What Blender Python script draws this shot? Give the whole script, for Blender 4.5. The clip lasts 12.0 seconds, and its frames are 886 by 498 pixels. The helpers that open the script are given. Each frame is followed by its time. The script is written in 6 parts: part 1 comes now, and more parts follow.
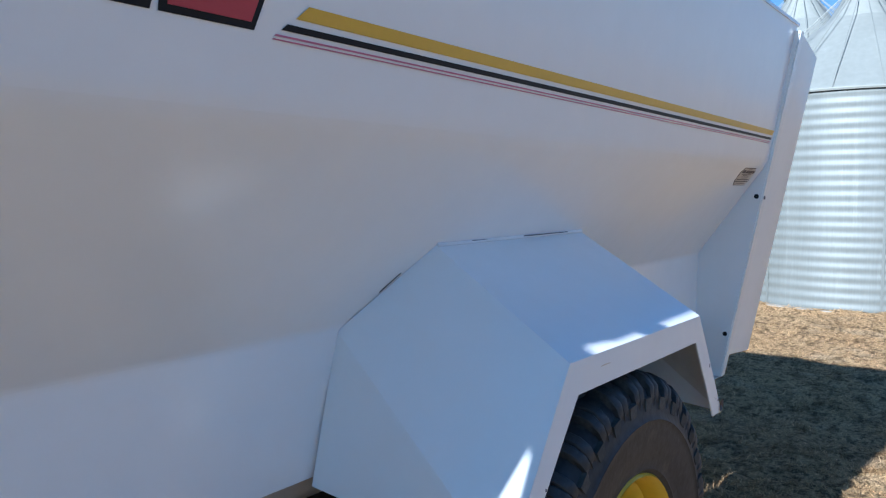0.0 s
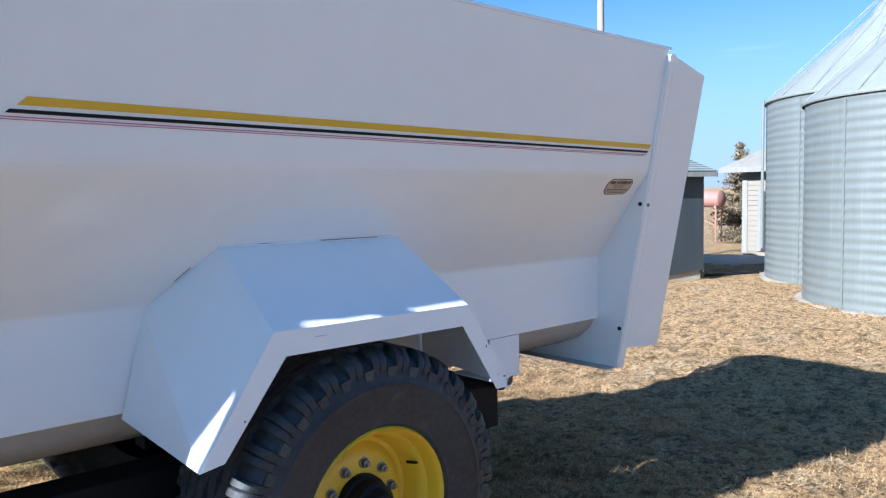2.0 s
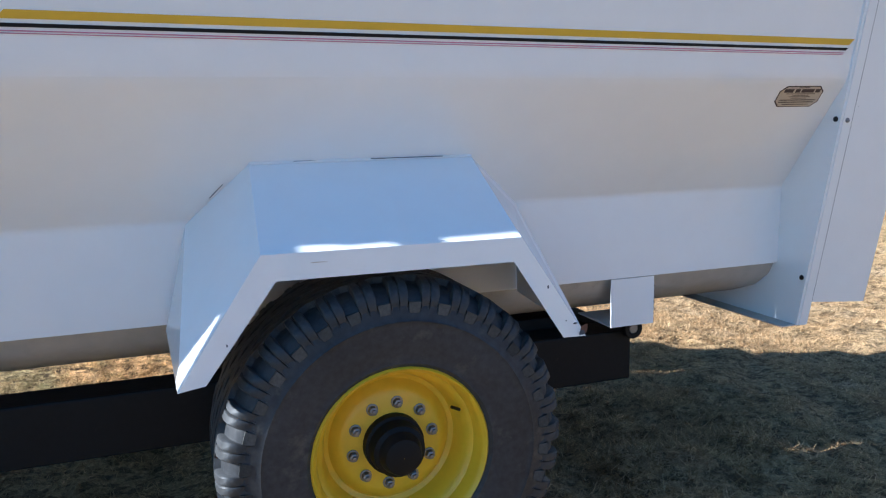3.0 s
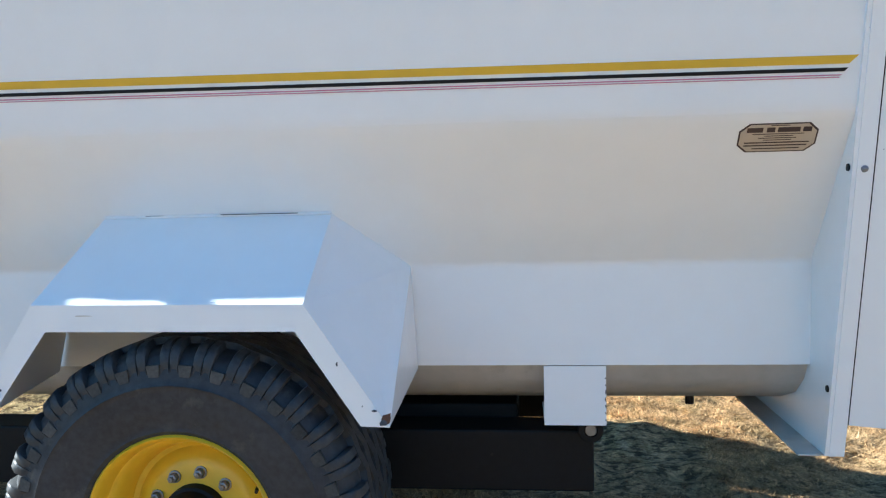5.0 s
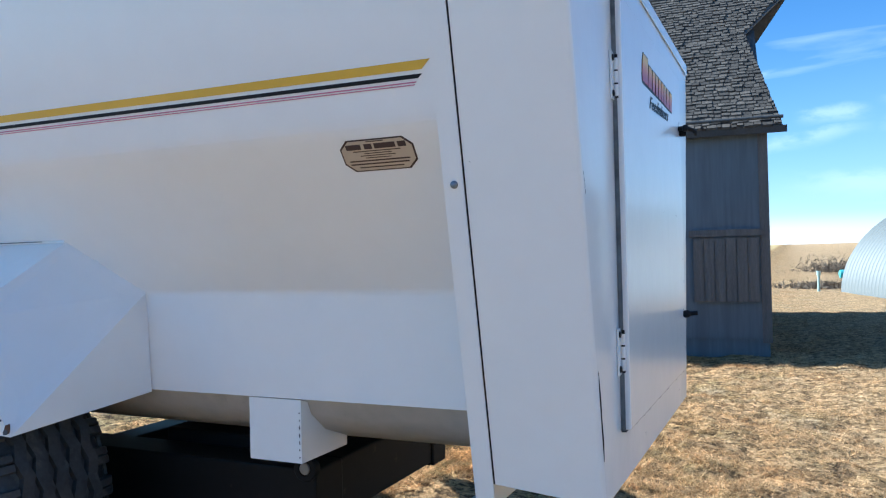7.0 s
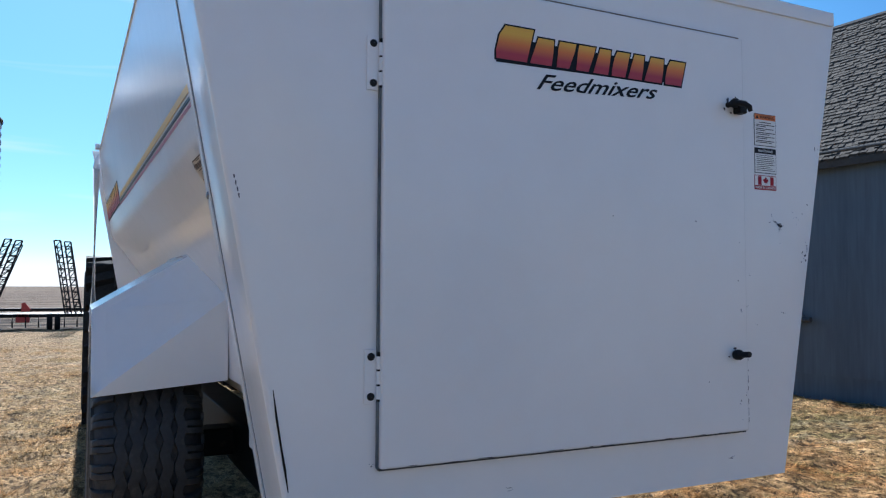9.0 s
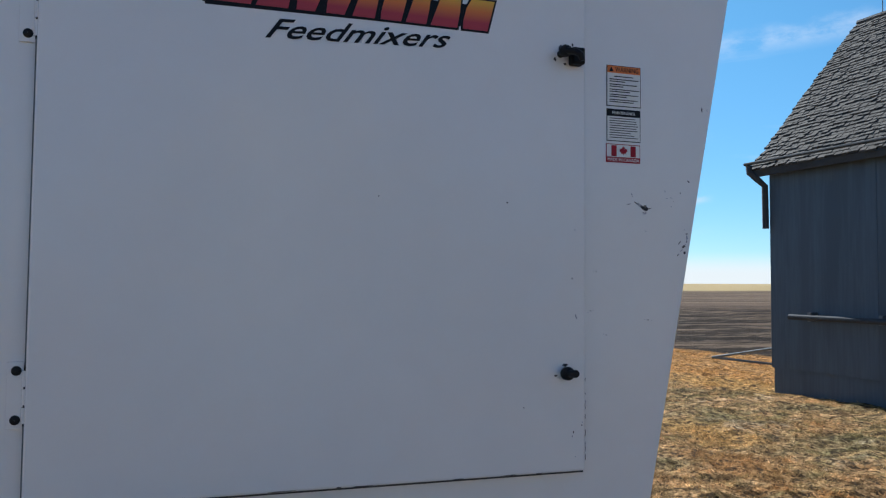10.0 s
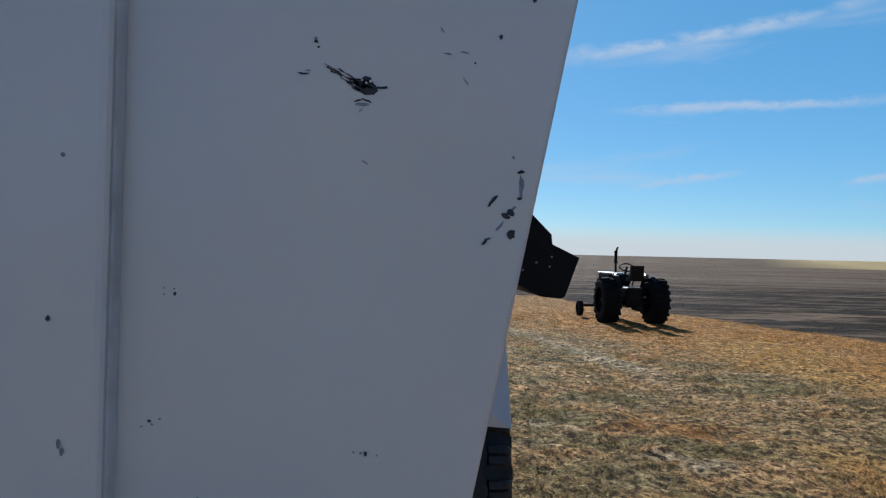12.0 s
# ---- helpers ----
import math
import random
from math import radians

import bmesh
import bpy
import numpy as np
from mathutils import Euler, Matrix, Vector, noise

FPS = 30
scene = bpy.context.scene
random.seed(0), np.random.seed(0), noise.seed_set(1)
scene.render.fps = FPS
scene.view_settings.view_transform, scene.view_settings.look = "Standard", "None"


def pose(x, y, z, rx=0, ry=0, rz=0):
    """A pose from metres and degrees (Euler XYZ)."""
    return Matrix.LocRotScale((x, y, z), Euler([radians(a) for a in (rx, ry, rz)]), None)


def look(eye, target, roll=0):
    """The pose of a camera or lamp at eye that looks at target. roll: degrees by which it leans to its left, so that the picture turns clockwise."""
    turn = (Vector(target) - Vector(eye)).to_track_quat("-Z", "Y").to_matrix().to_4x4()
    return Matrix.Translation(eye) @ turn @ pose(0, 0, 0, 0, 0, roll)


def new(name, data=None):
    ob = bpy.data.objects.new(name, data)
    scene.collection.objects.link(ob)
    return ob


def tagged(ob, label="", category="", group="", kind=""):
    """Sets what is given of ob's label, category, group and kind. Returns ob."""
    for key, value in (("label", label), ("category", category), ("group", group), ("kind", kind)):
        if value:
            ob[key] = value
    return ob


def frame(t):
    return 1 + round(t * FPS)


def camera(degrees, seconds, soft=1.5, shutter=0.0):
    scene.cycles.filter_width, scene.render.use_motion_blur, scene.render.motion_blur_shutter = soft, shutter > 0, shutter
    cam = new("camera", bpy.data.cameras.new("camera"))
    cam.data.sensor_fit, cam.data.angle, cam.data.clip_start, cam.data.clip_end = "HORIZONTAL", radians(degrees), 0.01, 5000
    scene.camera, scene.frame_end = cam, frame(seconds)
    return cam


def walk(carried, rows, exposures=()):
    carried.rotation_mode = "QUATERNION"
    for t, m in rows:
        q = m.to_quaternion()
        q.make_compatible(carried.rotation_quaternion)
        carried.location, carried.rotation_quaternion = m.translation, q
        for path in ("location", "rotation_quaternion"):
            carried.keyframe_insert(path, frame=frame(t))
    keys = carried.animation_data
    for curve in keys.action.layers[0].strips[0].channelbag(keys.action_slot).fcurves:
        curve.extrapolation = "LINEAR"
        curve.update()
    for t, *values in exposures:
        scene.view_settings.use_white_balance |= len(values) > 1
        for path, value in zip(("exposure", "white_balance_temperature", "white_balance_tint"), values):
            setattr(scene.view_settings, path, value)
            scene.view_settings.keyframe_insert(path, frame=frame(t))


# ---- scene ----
cam = camera(60.9, 12.0, soft=1.2)
PATH = [
    (0, (-4.28, -0.88, 1.667), (-2.71, 0.35, 1.511), -0.2),
    (0.5, (-4.456, -1.293, 1.708), (-2.936, -0.003, 1.555), -0.6),
    (1, (-4.462, -1.646, 1.754), (-2.952, -0.344, 1.595), -0.7),
    (1.5, (-4.297, -1.997, 1.737), (-2.853, -0.622, 1.583), -0.6),
    (2, (-3.948, -2.143, 1.686), (-2.61, -0.663, 1.549), -1.0),
    (2.5, (-3.484, -2.228, 1.67), (-2.3, -0.623, 1.534), -0.9),
    (3, (-3.006, -2.284, 1.63), (-2.35, -0.422, 1.313), -1.3),
    (3.2, (-2.867, -2.226, 1.564), (-2.395, -0.343, 1.081), -0.4),
    (4.8, (-1.569, -2.173, 1.517), (-1.689, -0.186, 1.324), -1.3),
    (5, (-1.324, -2.173, 1.569), (-1.533, -0.188, 1.433), -1.4),
    (5.5, (-0.883, -2.178, 1.581), (-1.186, -0.201, 1.595), -1.2),
    (6, (-0.441, -2.066, 1.542), (-0.861, -0.111, 1.559), -1.0),
    (6.5, (-0.023, -1.846, 1.484), (-0.582, 0.069, 1.524), -0.9),
    (6.7, (0.182, -1.758, 1.451), (-0.5, 0.122, 1.482), -1.1),
    (8.3, (1.548, -0.785, 1.406), (0.119, 0.611, 1.508), -0.5),
    (8.5, (1.663, -0.619, 1.383), (0.104, 0.629, 1.487), -0.3),
    (9, (1.802, -0.121, 1.372), (0.001, 0.743, 1.478), 0.2),
    (9.5, (1.855, 0.408, 1.382), (-0.001, 1.145, 1.486), 0.6),
    (10, (1.739, 0.889, 1.385), (-0.167, 1.486, 1.478), 0.5),
    (10.5, (1.472, 1.387, 1.395), (-0.469, 1.867, 1.456), -0.0),
    (11, (1.124, 1.775, 1.417), (-0.850, 2.096, 1.439), 0.0),
    (11.5, (0.768, 1.939, 1.435), (-1.218, 2.180, 1.447), 1.4),
    (12, (0.628, 1.997, 1.457), (-1.367, 2.138, 1.467), 1.5),
]
EXPOSURES = [(0.0, 1.22, 4980, 9), (0.5, 1.54, 5060, 9), (1.0, 1.53, 5090, 9), (2.0, 1.55, 5090, 10), (3.0, 1.72, 5170, 8), (3.4, 1.88, 5170, 8), (4.6, 1.96, 5320, 4), (5.0, 2.08, 5370, 2), (5.5, 1.70, 5050, 0), (6.7, 1.74, 5020, 4),
             (8.5, 1.71, 5420, 7), (9.1, 1.10, 5310, 10), (10.0, 0.91, 5510, 8), (11.0, 0.77, 5470, 8), (12.0, 0.39, 5340, 7)]
walk(cam, [(t, look(eye, target, roll)) for t, eye, target, roll in PATH], EXPOSURES)

# ---- world and sun ----
TO_SUN = Vector((-1.92, 0.036, 1.0)).normalized()
SUN_EL = math.asin(TO_SUN.z)
SUN_AZ = math.atan2(TO_SUN.x, TO_SUN.y)

world = bpy.data.worlds.new("sky")
scene.world = world
world.use_nodes = True
wn, wl = world.node_tree.nodes, world.node_tree.links
wn.clear()
w_out = wn.new("ShaderNodeOutputWorld")
w_bg = wn.new("ShaderNodeBackground")
w_bg.inputs["Strength"].default_value = 0.056
sky = wn.new("ShaderNodeTexSky")
sky.sky_type = "NISHITA"
sky.sun_disc = False
sky.sun_elevation = SUN_EL
sky.sun_rotation = SUN_AZ
sky.altitude = 1200
sky.air_density, sky.dust_density, sky.ozone_density = 1.0, 0.22, 2.0
# thin wind-drawn cirrus, stretched along the horizon
w_tc = wn.new("ShaderNodeTexCoord")
w_map = wn.new("ShaderNodeMapping")
w_map.inputs["Scale"].default_value = (1.6, 1.6, 13.0)
w_map.inputs["Rotation"].default_value = (0.22, 0.10, 0.4)
w_noise = wn.new("ShaderNodeTexNoise")
w_noise.inputs["Scale"].default_value = 1.6
w_noise.inputs["Detail"].default_value = 7.0
w_noise.inputs["Distortion"].default_value = 0.5
w_ramp = wn.new("ShaderNodeValToRGB")
w_ramp.color_ramp.elements[0].position = 0.60
w_ramp.color_ramp.elements[1].position = 0.78
w_ramp.color_ramp.elements[1].color = (0.5, 0.5, 0.5, 1)
w_mix = wn.new("ShaderNodeMixRGB")
w_mix.inputs[2].default_value = (7.5, 7.8, 8.2, 1)
wl.new(w_tc.outputs["Generated"], w_map.inputs["Vector"])
wl.new(w_map.outputs[0], w_noise.inputs["Vector"])
wl.new(w_noise.outputs["Fac"], w_ramp.inputs[0])


def w_math(op, a, b=0.0):
    x = wn.new("ShaderNodeMath")
    x.operation = op
    for k, v in ((0, a), (1, b)):
        if isinstance(v, (int, float)):
            x.inputs[k].default_value = v
        else:
            wl.new(v, x.inputs[k])
    return x.outputs[0]


def w_step(value, a, b):
    x = wn.new("ShaderNodeMapRange")
    x.interpolation_type = "SMOOTHSTEP"
    x.inputs["From Min"].default_value, x.inputs["From Max"].default_value = a, b
    wl.new(value, x.inputs["Value"])
    return x.outputs[0]


# single wind-drawn streaks: azimuth and height of both ends and half the width, in degrees, and the strength
w_dir = wn.new("ShaderNodeSeparateXYZ")
wl.new(w_tc.outputs["Generated"], w_dir.inputs[0])
w_az = w_math("MULTIPLY", w_math("ARCTAN2", w_dir.outputs["Y"], w_dir.outputs["X"]), 180 / math.pi)
w_el = w_math("MULTIPLY", w_math("ARCSINE", w_dir.outputs["Z"]), 180 / math.pi)
w_wmap = wn.new("ShaderNodeMapping")
w_wmap.inputs["Scale"].default_value = (7.0, 7.0, 16.0)
wl.new(w_tc.outputs["Generated"], w_wmap.inputs["Vector"])
w_wob = wn.new("ShaderNodeTexNoise")
w_wob.inputs["Scale"].default_value, w_wob.inputs["Detail"].default_value, w_wob.inputs["Roughness"].default_value = 2.0, 7.0, 0.62
wl.new(w_wmap.outputs[0], w_wob.inputs["Vector"])
w_shift = w_math("MULTIPLY", w_math("SUBTRACT", w_wob.outputs["Fac"], 0.5), 1.7)
w_cloud = w_ramp.outputs[0]
for a0, e0, a1, e1, half, force in ((171, 14.0, 143, 17.3, 0.8, 0.85), (147, 16.4, 128, 17.6, 1.2, 0.45), (165, 10.7, 142, 10.7, 0.5, 0.7), (163.5, 5.1, 153.5, 6.3, 0.4, 0.7), (148.5, 5.3, 142.5, 6.3, 0.42, 0.8), (148, 4.0, 142, 4.3, 0.5, 0.25),
                                    (80, 11.2, 71, 12.2, 0.6, 0.38), (85, 9.7, 77, 9.4, 0.5, 0.34), (85, 8.0, 79, 8.6, 0.8, 0.34), (90, 9.0, 84.5, 8.9, 0.7, 0.36), (92, 4.6, 70, 3.2, 1.4, 0.36), (96, 11.0, 90, 12.4, 0.5, 0.3), (96, 6.6, 84, 8.2, 0.8, 0.32)):
    run = w_math("DIVIDE", w_math("SUBTRACT", w_az, a0), a1 - a0)
    mid = w_math("ADD", w_math("ADD", w_math("MULTIPLY", run, e1 - e0), e0), w_shift)
    off = w_math("ABSOLUTE", w_math("SUBTRACT", w_el, mid))
    ends = w_math("MULTIPLY", w_step(run, 0.0, 0.3), w_step(run, 1.0, 0.65))
    body = w_math("MULTIPLY", w_math("MULTIPLY", w_step(off, half, 0.0), ends), w_math("MULTIPLY", w_step(w_wob.outputs["Fac"], 0.30, 0.60), force))
    w_cloud = w_math("MAXIMUM", w_cloud, body)
wl.new(w_cloud, w_mix.inputs[0])
# milky towards the sun
w_veil = wn.new("ShaderNodeMixRGB")
w_veil.inputs[2].default_value = (3.7, 7.0, 9.2, 1)
wl.new(w_math("MULTIPLY", w_step(w_dir.outputs["X"], -0.35, -0.8), 0.42), w_veil.inputs[0])
wl.new(sky.outputs[0], w_veil.inputs[1])
wl.new(w_veil.outputs[0], w_mix.inputs[1])
w_sat = wn.new("ShaderNodeHueSaturation")
w_sat.inputs["Saturation"].default_value = 1.2
w_sat.inputs["Value"].default_value = 1.0
# pale haze low over the horizon
w_haze = wn.new("ShaderNodeMapRange")
w_haze.interpolation_type = "SMOOTHSTEP"
w_haze.inputs["From Min"].default_value, w_haze.inputs["From Max"].default_value = 0.046, 0.014
w_haze.inputs["To Min"].default_value, w_haze.inputs["To Max"].default_value = 0.0, 0.9
w_pale = wn.new("ShaderNodeMixRGB")
w_pale.inputs[2].default_value = (9.0, 8.6, 7.9, 1)
wl.new(w_dir.outputs["Z"], w_haze.inputs["Value"])
wl.new(w_haze.outputs[0], w_pale.inputs[0])
wl.new(w_mix.outputs[0], w_pale.inputs[1])
# the low sky is duller away from the sun
w_dull = wn.new("ShaderNodeMixRGB")
w_dull.inputs[2].default_value = (3.5, 4.2, 5.0, 1)
wl.new(w_math("MULTIPLY", w_math("MULTIPLY", w_step(w_dir.outputs["Z"], 0.30, 0.0), w_step(w_dir.outputs["X"], -0.45, 0.75)), 0.9), w_dull.inputs[0])
wl.new(w_pale.outputs[0], w_dull.inputs[1])
wl.new(w_dull.outputs[0], w_sat.inputs["Color"])
wl.new(w_sat.outputs[0], w_bg.inputs["Color"])
wl.new(w_bg.outputs[0], w_out.inputs[0])

sun_data = bpy.data.lights.new("sun", "SUN")
sun_data.energy = 5.0
sun_data.angle = radians(0.53)
sun_data.color = (1.0, 0.93, 0.82)
sun = new("sun", sun_data)
sun.matrix_world = look(TO_SUN * 60, (0, 0, 0))


# ---- materials ----
def surface(name, col, rough=0.5, metal=0.0, var=0.10, scale=2.5, fine=40.0, bump=0.0, coat=0.0,
            second=None, second_at=0.62, stretch=(1, 1, 1), per_piece=0.0, spec=0.5, rough_var=0.12):
    """A painted, metal, wood or soil surface with variation at two scales, stains of a second colour and fine relief."""
    m = bpy.data.materials.new(name)
    m.use_nodes = True
    n, l = m.node_tree.nodes, m.node_tree.links
    b = n["Principled BSDF"]
    b.inputs["Metallic"].default_value = metal
    b.inputs["Coat Weight"].default_value = coat
    b.inputs["Coat Roughness"].default_value = 0.12
    b.inputs["Specular IOR Level"].default_value = spec
    tc = n.new("ShaderNodeTexCoord")
    mp = n.new("ShaderNodeMapping")
    mp.inputs["Scale"].default_value = stretch
    l.new(tc.outputs["Object"], mp.inputs["Vector"])
    big = n.new("ShaderNodeTexNoise")
    big.inputs["Scale"].default_value, big.inputs["Detail"].default_value = scale, 5.0
    small = n.new("ShaderNodeTexNoise")
    small.inputs["Scale"].default_value, small.inputs["Detail"].default_value = fine, 3.0
    l.new(mp.outputs[0], big.inputs["Vector"])
    l.new(mp.outputs[0], small.inputs["Vector"])
    add = n.new("ShaderNodeMath")
    add.operation = "ADD"
    l.new(big.outputs["Fac"], add.inputs[0])
    l.new(small.outputs["Fac"], add.inputs[1])
    ramp = n.new("ShaderNodeMapRange")
    ramp.inputs["From Min"].default_value, ramp.inputs["From Max"].default_value = 0.6, 1.4
    l.new(add.outputs[0], ramp.inputs["Value"])
    mix = n.new("ShaderNodeMixRGB")
    mix.inputs[1].default_value = (*[c * (1 - var) for c in col], 1)
    mix.inputs[2].default_value = (*[min(1, c * (1 + var)) for c in col], 1)
    l.new(ramp.outputs[0], mix.inputs[0])
    out = mix.outputs[0]
    if second:
        st = n.new("ShaderNodeTexNoise")
        st.inputs["Scale"].default_value, st.inputs["Detail"].default_value = scale * 1.7, 8.0
        st.inputs["Roughness"].default_value = 0.65
        l.new(mp.outputs[0], st.inputs["Vector"])
        sr = n.new("ShaderNodeMapRange")
        sr.inputs["From Min"].default_value, sr.inputs["From Max"].default_value = second_at, second_at + 0.1
        l.new(st.outputs["Fac"], sr.inputs["Value"])
        m2 = n.new("ShaderNodeMixRGB")
        m2.inputs[2].default_value = (*second, 1)
        l.new(sr.outputs[0], m2.inputs[0])
        l.new(out, m2.inputs[1])
        out = m2.outputs[0]
    if per_piece:
        info = n.new("ShaderNodeObjectInfo")
        geo = n.new("ShaderNodeNewGeometry")
        both = n.new("ShaderNodeMath")
        both.operation = "ADD"
        l.new(info.outputs["Random"], both.inputs[0])
        l.new(geo.outputs["Random Per Island"], both.inputs[1])
        fr = n.new("ShaderNodeMath")
        fr.operation = "FRACT"
        l.new(both.outputs[0], fr.inputs[0])
        pr = n.new("ShaderNodeMapRange")
        pr.inputs["To Min"].default_value, pr.inputs["To Max"].default_value = 1 - per_piece, 1 + per_piece
        l.new(fr.outputs[0], pr.inputs["Value"])
        mul = n.new("ShaderNodeVectorMath")
        mul.operation = "SCALE"
        l.new(out, mul.inputs[0])
        l.new(pr.outputs[0], mul.inputs["Scale"])
        out = mul.outputs[0]
    l.new(out, b.inputs["Base Color"])
    rr = n.new("ShaderNodeMapRange")
    rr.inputs["To Min"].default_value, rr.inputs["To Max"].default_value = max(0.03, rough * (1 - rough_var)), min(1, rough * (1 + rough_var))
    l.new(big.outputs["Fac"], rr.inputs["Value"])
    l.new(rr.outputs[0], b.inputs["Roughness"])
    if bump:
        bp = n.new("ShaderNodeBump")
        bp.inputs["Strength"].default_value, bp.inputs["Distance"].default_value = 1.0, bump
        l.new(add.outputs[0], bp.inputs["Height"])
        l.new(bp.outputs[0], b.inputs["Normal"])
    return m


M = {}
M["white"] = surface("white_paint", (0.84, 0.84, 0.83), 0.20, var=0.02, scale=1.3, fine=9.0, bump=0.0010, spec=0.6)
M["white_rear"] = M["white"]
# the tub's darker tan has the grass reflected from below put into it
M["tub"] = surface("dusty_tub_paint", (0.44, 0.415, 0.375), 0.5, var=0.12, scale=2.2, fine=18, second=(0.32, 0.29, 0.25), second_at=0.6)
M["yellow"] = surface("yellow_paint", (0.74, 0.47, 0.018), 0.35, var=0.06, scale=6, second=(0.45, 0.25, 0.05), second_at=0.72)
M["decal_yellow"] = surface("yellow_vinyl", (0.70, 0.42, 0.02), 0.35, var=0.03)
M["decal_black"] = surface("black_vinyl", (0.008, 0.008, 0.010), 0.45, var=0.1, spec=0.2)
M["decal_pink"] = surface("faded_magenta_vinyl", (0.52, 0.16, 0.27), 0.4, var=0.12, scale=8)
M["decal_red"] = surface("red_vinyl", (0.33, 0.010, 0.026), 0.5, var=0.05, spec=0.25)
M["decal_white"] = surface("white_vinyl", (0.8, 0.8, 0.78), 0.4, var=0.03)
M["decal_orange"] = surface("orange_vinyl", (0.75, 0.2, 0.03), 0.4, var=0.04)
M["plate"] = surface("printed_plate", (0.50, 0.44, 0.36), 0.35, var=0.05, metal=0.3)
M["plate_ink"] = surface("plate_ink", (0.05, 0.03, 0.03), 0.5)
M["rubber"] = surface("tyre_rubber", (0.030, 0.031, 0.034), 0.55, var=0.45, scale=4, fine=50, bump=0.0015, second=(0.070, 0.066, 0.058), second_at=0.56, spec=0.35)
M["scuffed_rubber"] = surface("scuffed_rubber", (0.060, 0.058, 0.053), 0.75, var=0.5, scale=14, fine=80, per_piece=0.5, second=(0.035, 0.035, 0.036), second_at=0.55, spec=0.3)
M["tread"] = surface("dusty_tread_rubber", (0.036, 0.037, 0.039), 0.55, var=0.4, scale=9, fine=60, bump=0.001, second=(0.070, 0.067, 0.060), second_at=0.58, spec=0.4)
M["black_iron"] = surface("black_frame_paint", (0.006, 0.0063, 0.007), 0.55, var=0.25, scale=4, spec=0.2, second=(0.06, 0.045, 0.03), second_at=0.66)
M["black_plastic"] = surface("black_plastic", (0.010, 0.010, 0.011), 0.55, spec=0.25)
M["bolt"] = surface("zinc_bolt", (0.22, 0.22, 0.23), 0.4, metal=0.8, var=0.15, scale=30)
M["smudge"] = surface("grey_scuff", (0.30, 0.33, 0.40), 0.6, var=0.4, scale=90)
M["rust"] = surface("rusty_chip", (0.10, 0.045, 0.025), 0.8, var=0.4, scale=40)
M["chip"] = surface("chipped_black", (0.055, 0.06, 0.075), 0.7, var=0.6, scale=120)
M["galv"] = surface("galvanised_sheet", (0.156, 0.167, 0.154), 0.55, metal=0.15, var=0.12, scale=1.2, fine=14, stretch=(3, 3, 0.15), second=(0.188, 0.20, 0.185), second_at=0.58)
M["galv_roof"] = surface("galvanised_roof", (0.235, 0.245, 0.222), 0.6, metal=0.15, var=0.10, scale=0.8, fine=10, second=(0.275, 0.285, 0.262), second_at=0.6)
M["barn_sheet"] = surface("weathered_barn_sheet", (0.095, 0.125, 0.156), 0.6, metal=0.1, var=0.22, scale=0.8, fine=9, stretch=(3, 3, 0.22), per_piece=0.03, second=(0.080, 0.103, 0.127), second_at=0.54)
M["barn_dark"] = surface("dark_foundation", (0.050, 0.055, 0.060), 0.85, var=0.3, scale=4)
M["barn_wood"] = surface("weathered_barn_wood", (0.11, 0.108, 0.105), 0.85, var=0.35, scale=3, fine=30, stretch=(6, 6, 0.5), bump=0.003)
M["shingle"] = surface("weathered_cedar_shingle", (0.064, 0.054, 0.043), 0.9, var=0.4, scale=6, fine=60, stretch=(4, 0.6, 1), per_piece=0.5, bump=0.002)
M["shed_siding"] = surface("white_lap_siding", (0.21, 0.20, 0.178), 0.7, var=0.2, scale=3, stretch=(3, 3, 0.5), second=(0.155, 0.145, 0.125), second_at=0.6)
M["shed_dark"] = surface("dark_steel_siding", (0.034, 0.042, 0.048), 0.6, var=0.3, scale=2, stretch=(5, 5, 0.3))
M["shed_roof"] = surface("green_grey_asphalt_shingle", (0.20, 0.225, 0.21), 0.85, var=0.25, scale=3, fine=60, per_piece=0.12)
M["house_siding"] = surface("cream_lap_siding", (0.20, 0.172, 0.128), 0.65, var=0.10, scale=2)
M["house_roof"] = surface("brown_asphalt_shingle", (0.22, 0.20, 0.17), 0.85, var=0.2, scale=4, fine=60, per_piece=0.15)
M["dark"] = surface("dark_opening", (0.02, 0.02, 0.022), 0.6)
M["quonset"] = surface("pale_arched_steel", (0.098, 0.108, 0.100), 0.6, metal=0.0, var=0.10, scale=0.5, fine=8)
M["red_tank"] = surface("faded_red_tank", (0.30, 0.15, 0.115), 0.6, var=0.15, scale=2)
M["red_iron"] = surface("red_paint", (0.45, 0.05, 0.04), 0.5, var=0.2)
M["tractor_dark"] = surface("dark_tractor_paint", (0.016, 0.012, 0.011), 0.6, var=0.3, scale=5, spec=0.15)
M["old_rubber"] = surface("old_black_rubber", (0.014, 0.014, 0.014), 0.85, var=0.3, scale=6, spec=0.1)
M["tractor_hood"] = surface("pale_tractor_hood", (0.55, 0.52, 0.46), 0.4, var=0.1)
M["concrete"] = surface("concrete_pad", (0.34, 0.30, 0.24), 0.9, var=0.15, scale=3, bump=0.002)
M["pole"] = surface("weathered_pole", (0.30, 0.26, 0.22), 0.9, var=0.25, scale=4, stretch=(6, 6, 0.4))
M["conifer"] = surface("dry_conifer", (0.15, 0.115, 0.065), 0.9, var=0.5, scale=3, per_piece=0.4)
M["bark"] = surface("bark", (0.12, 0.09, 0.06), 0.95, var=0.3, scale=8)
M["silo"] = surface("dark_blue_bin_steel", (0.13, 0.16, 0.22), 0.45, metal=0.4, var=0.12, scale=1)
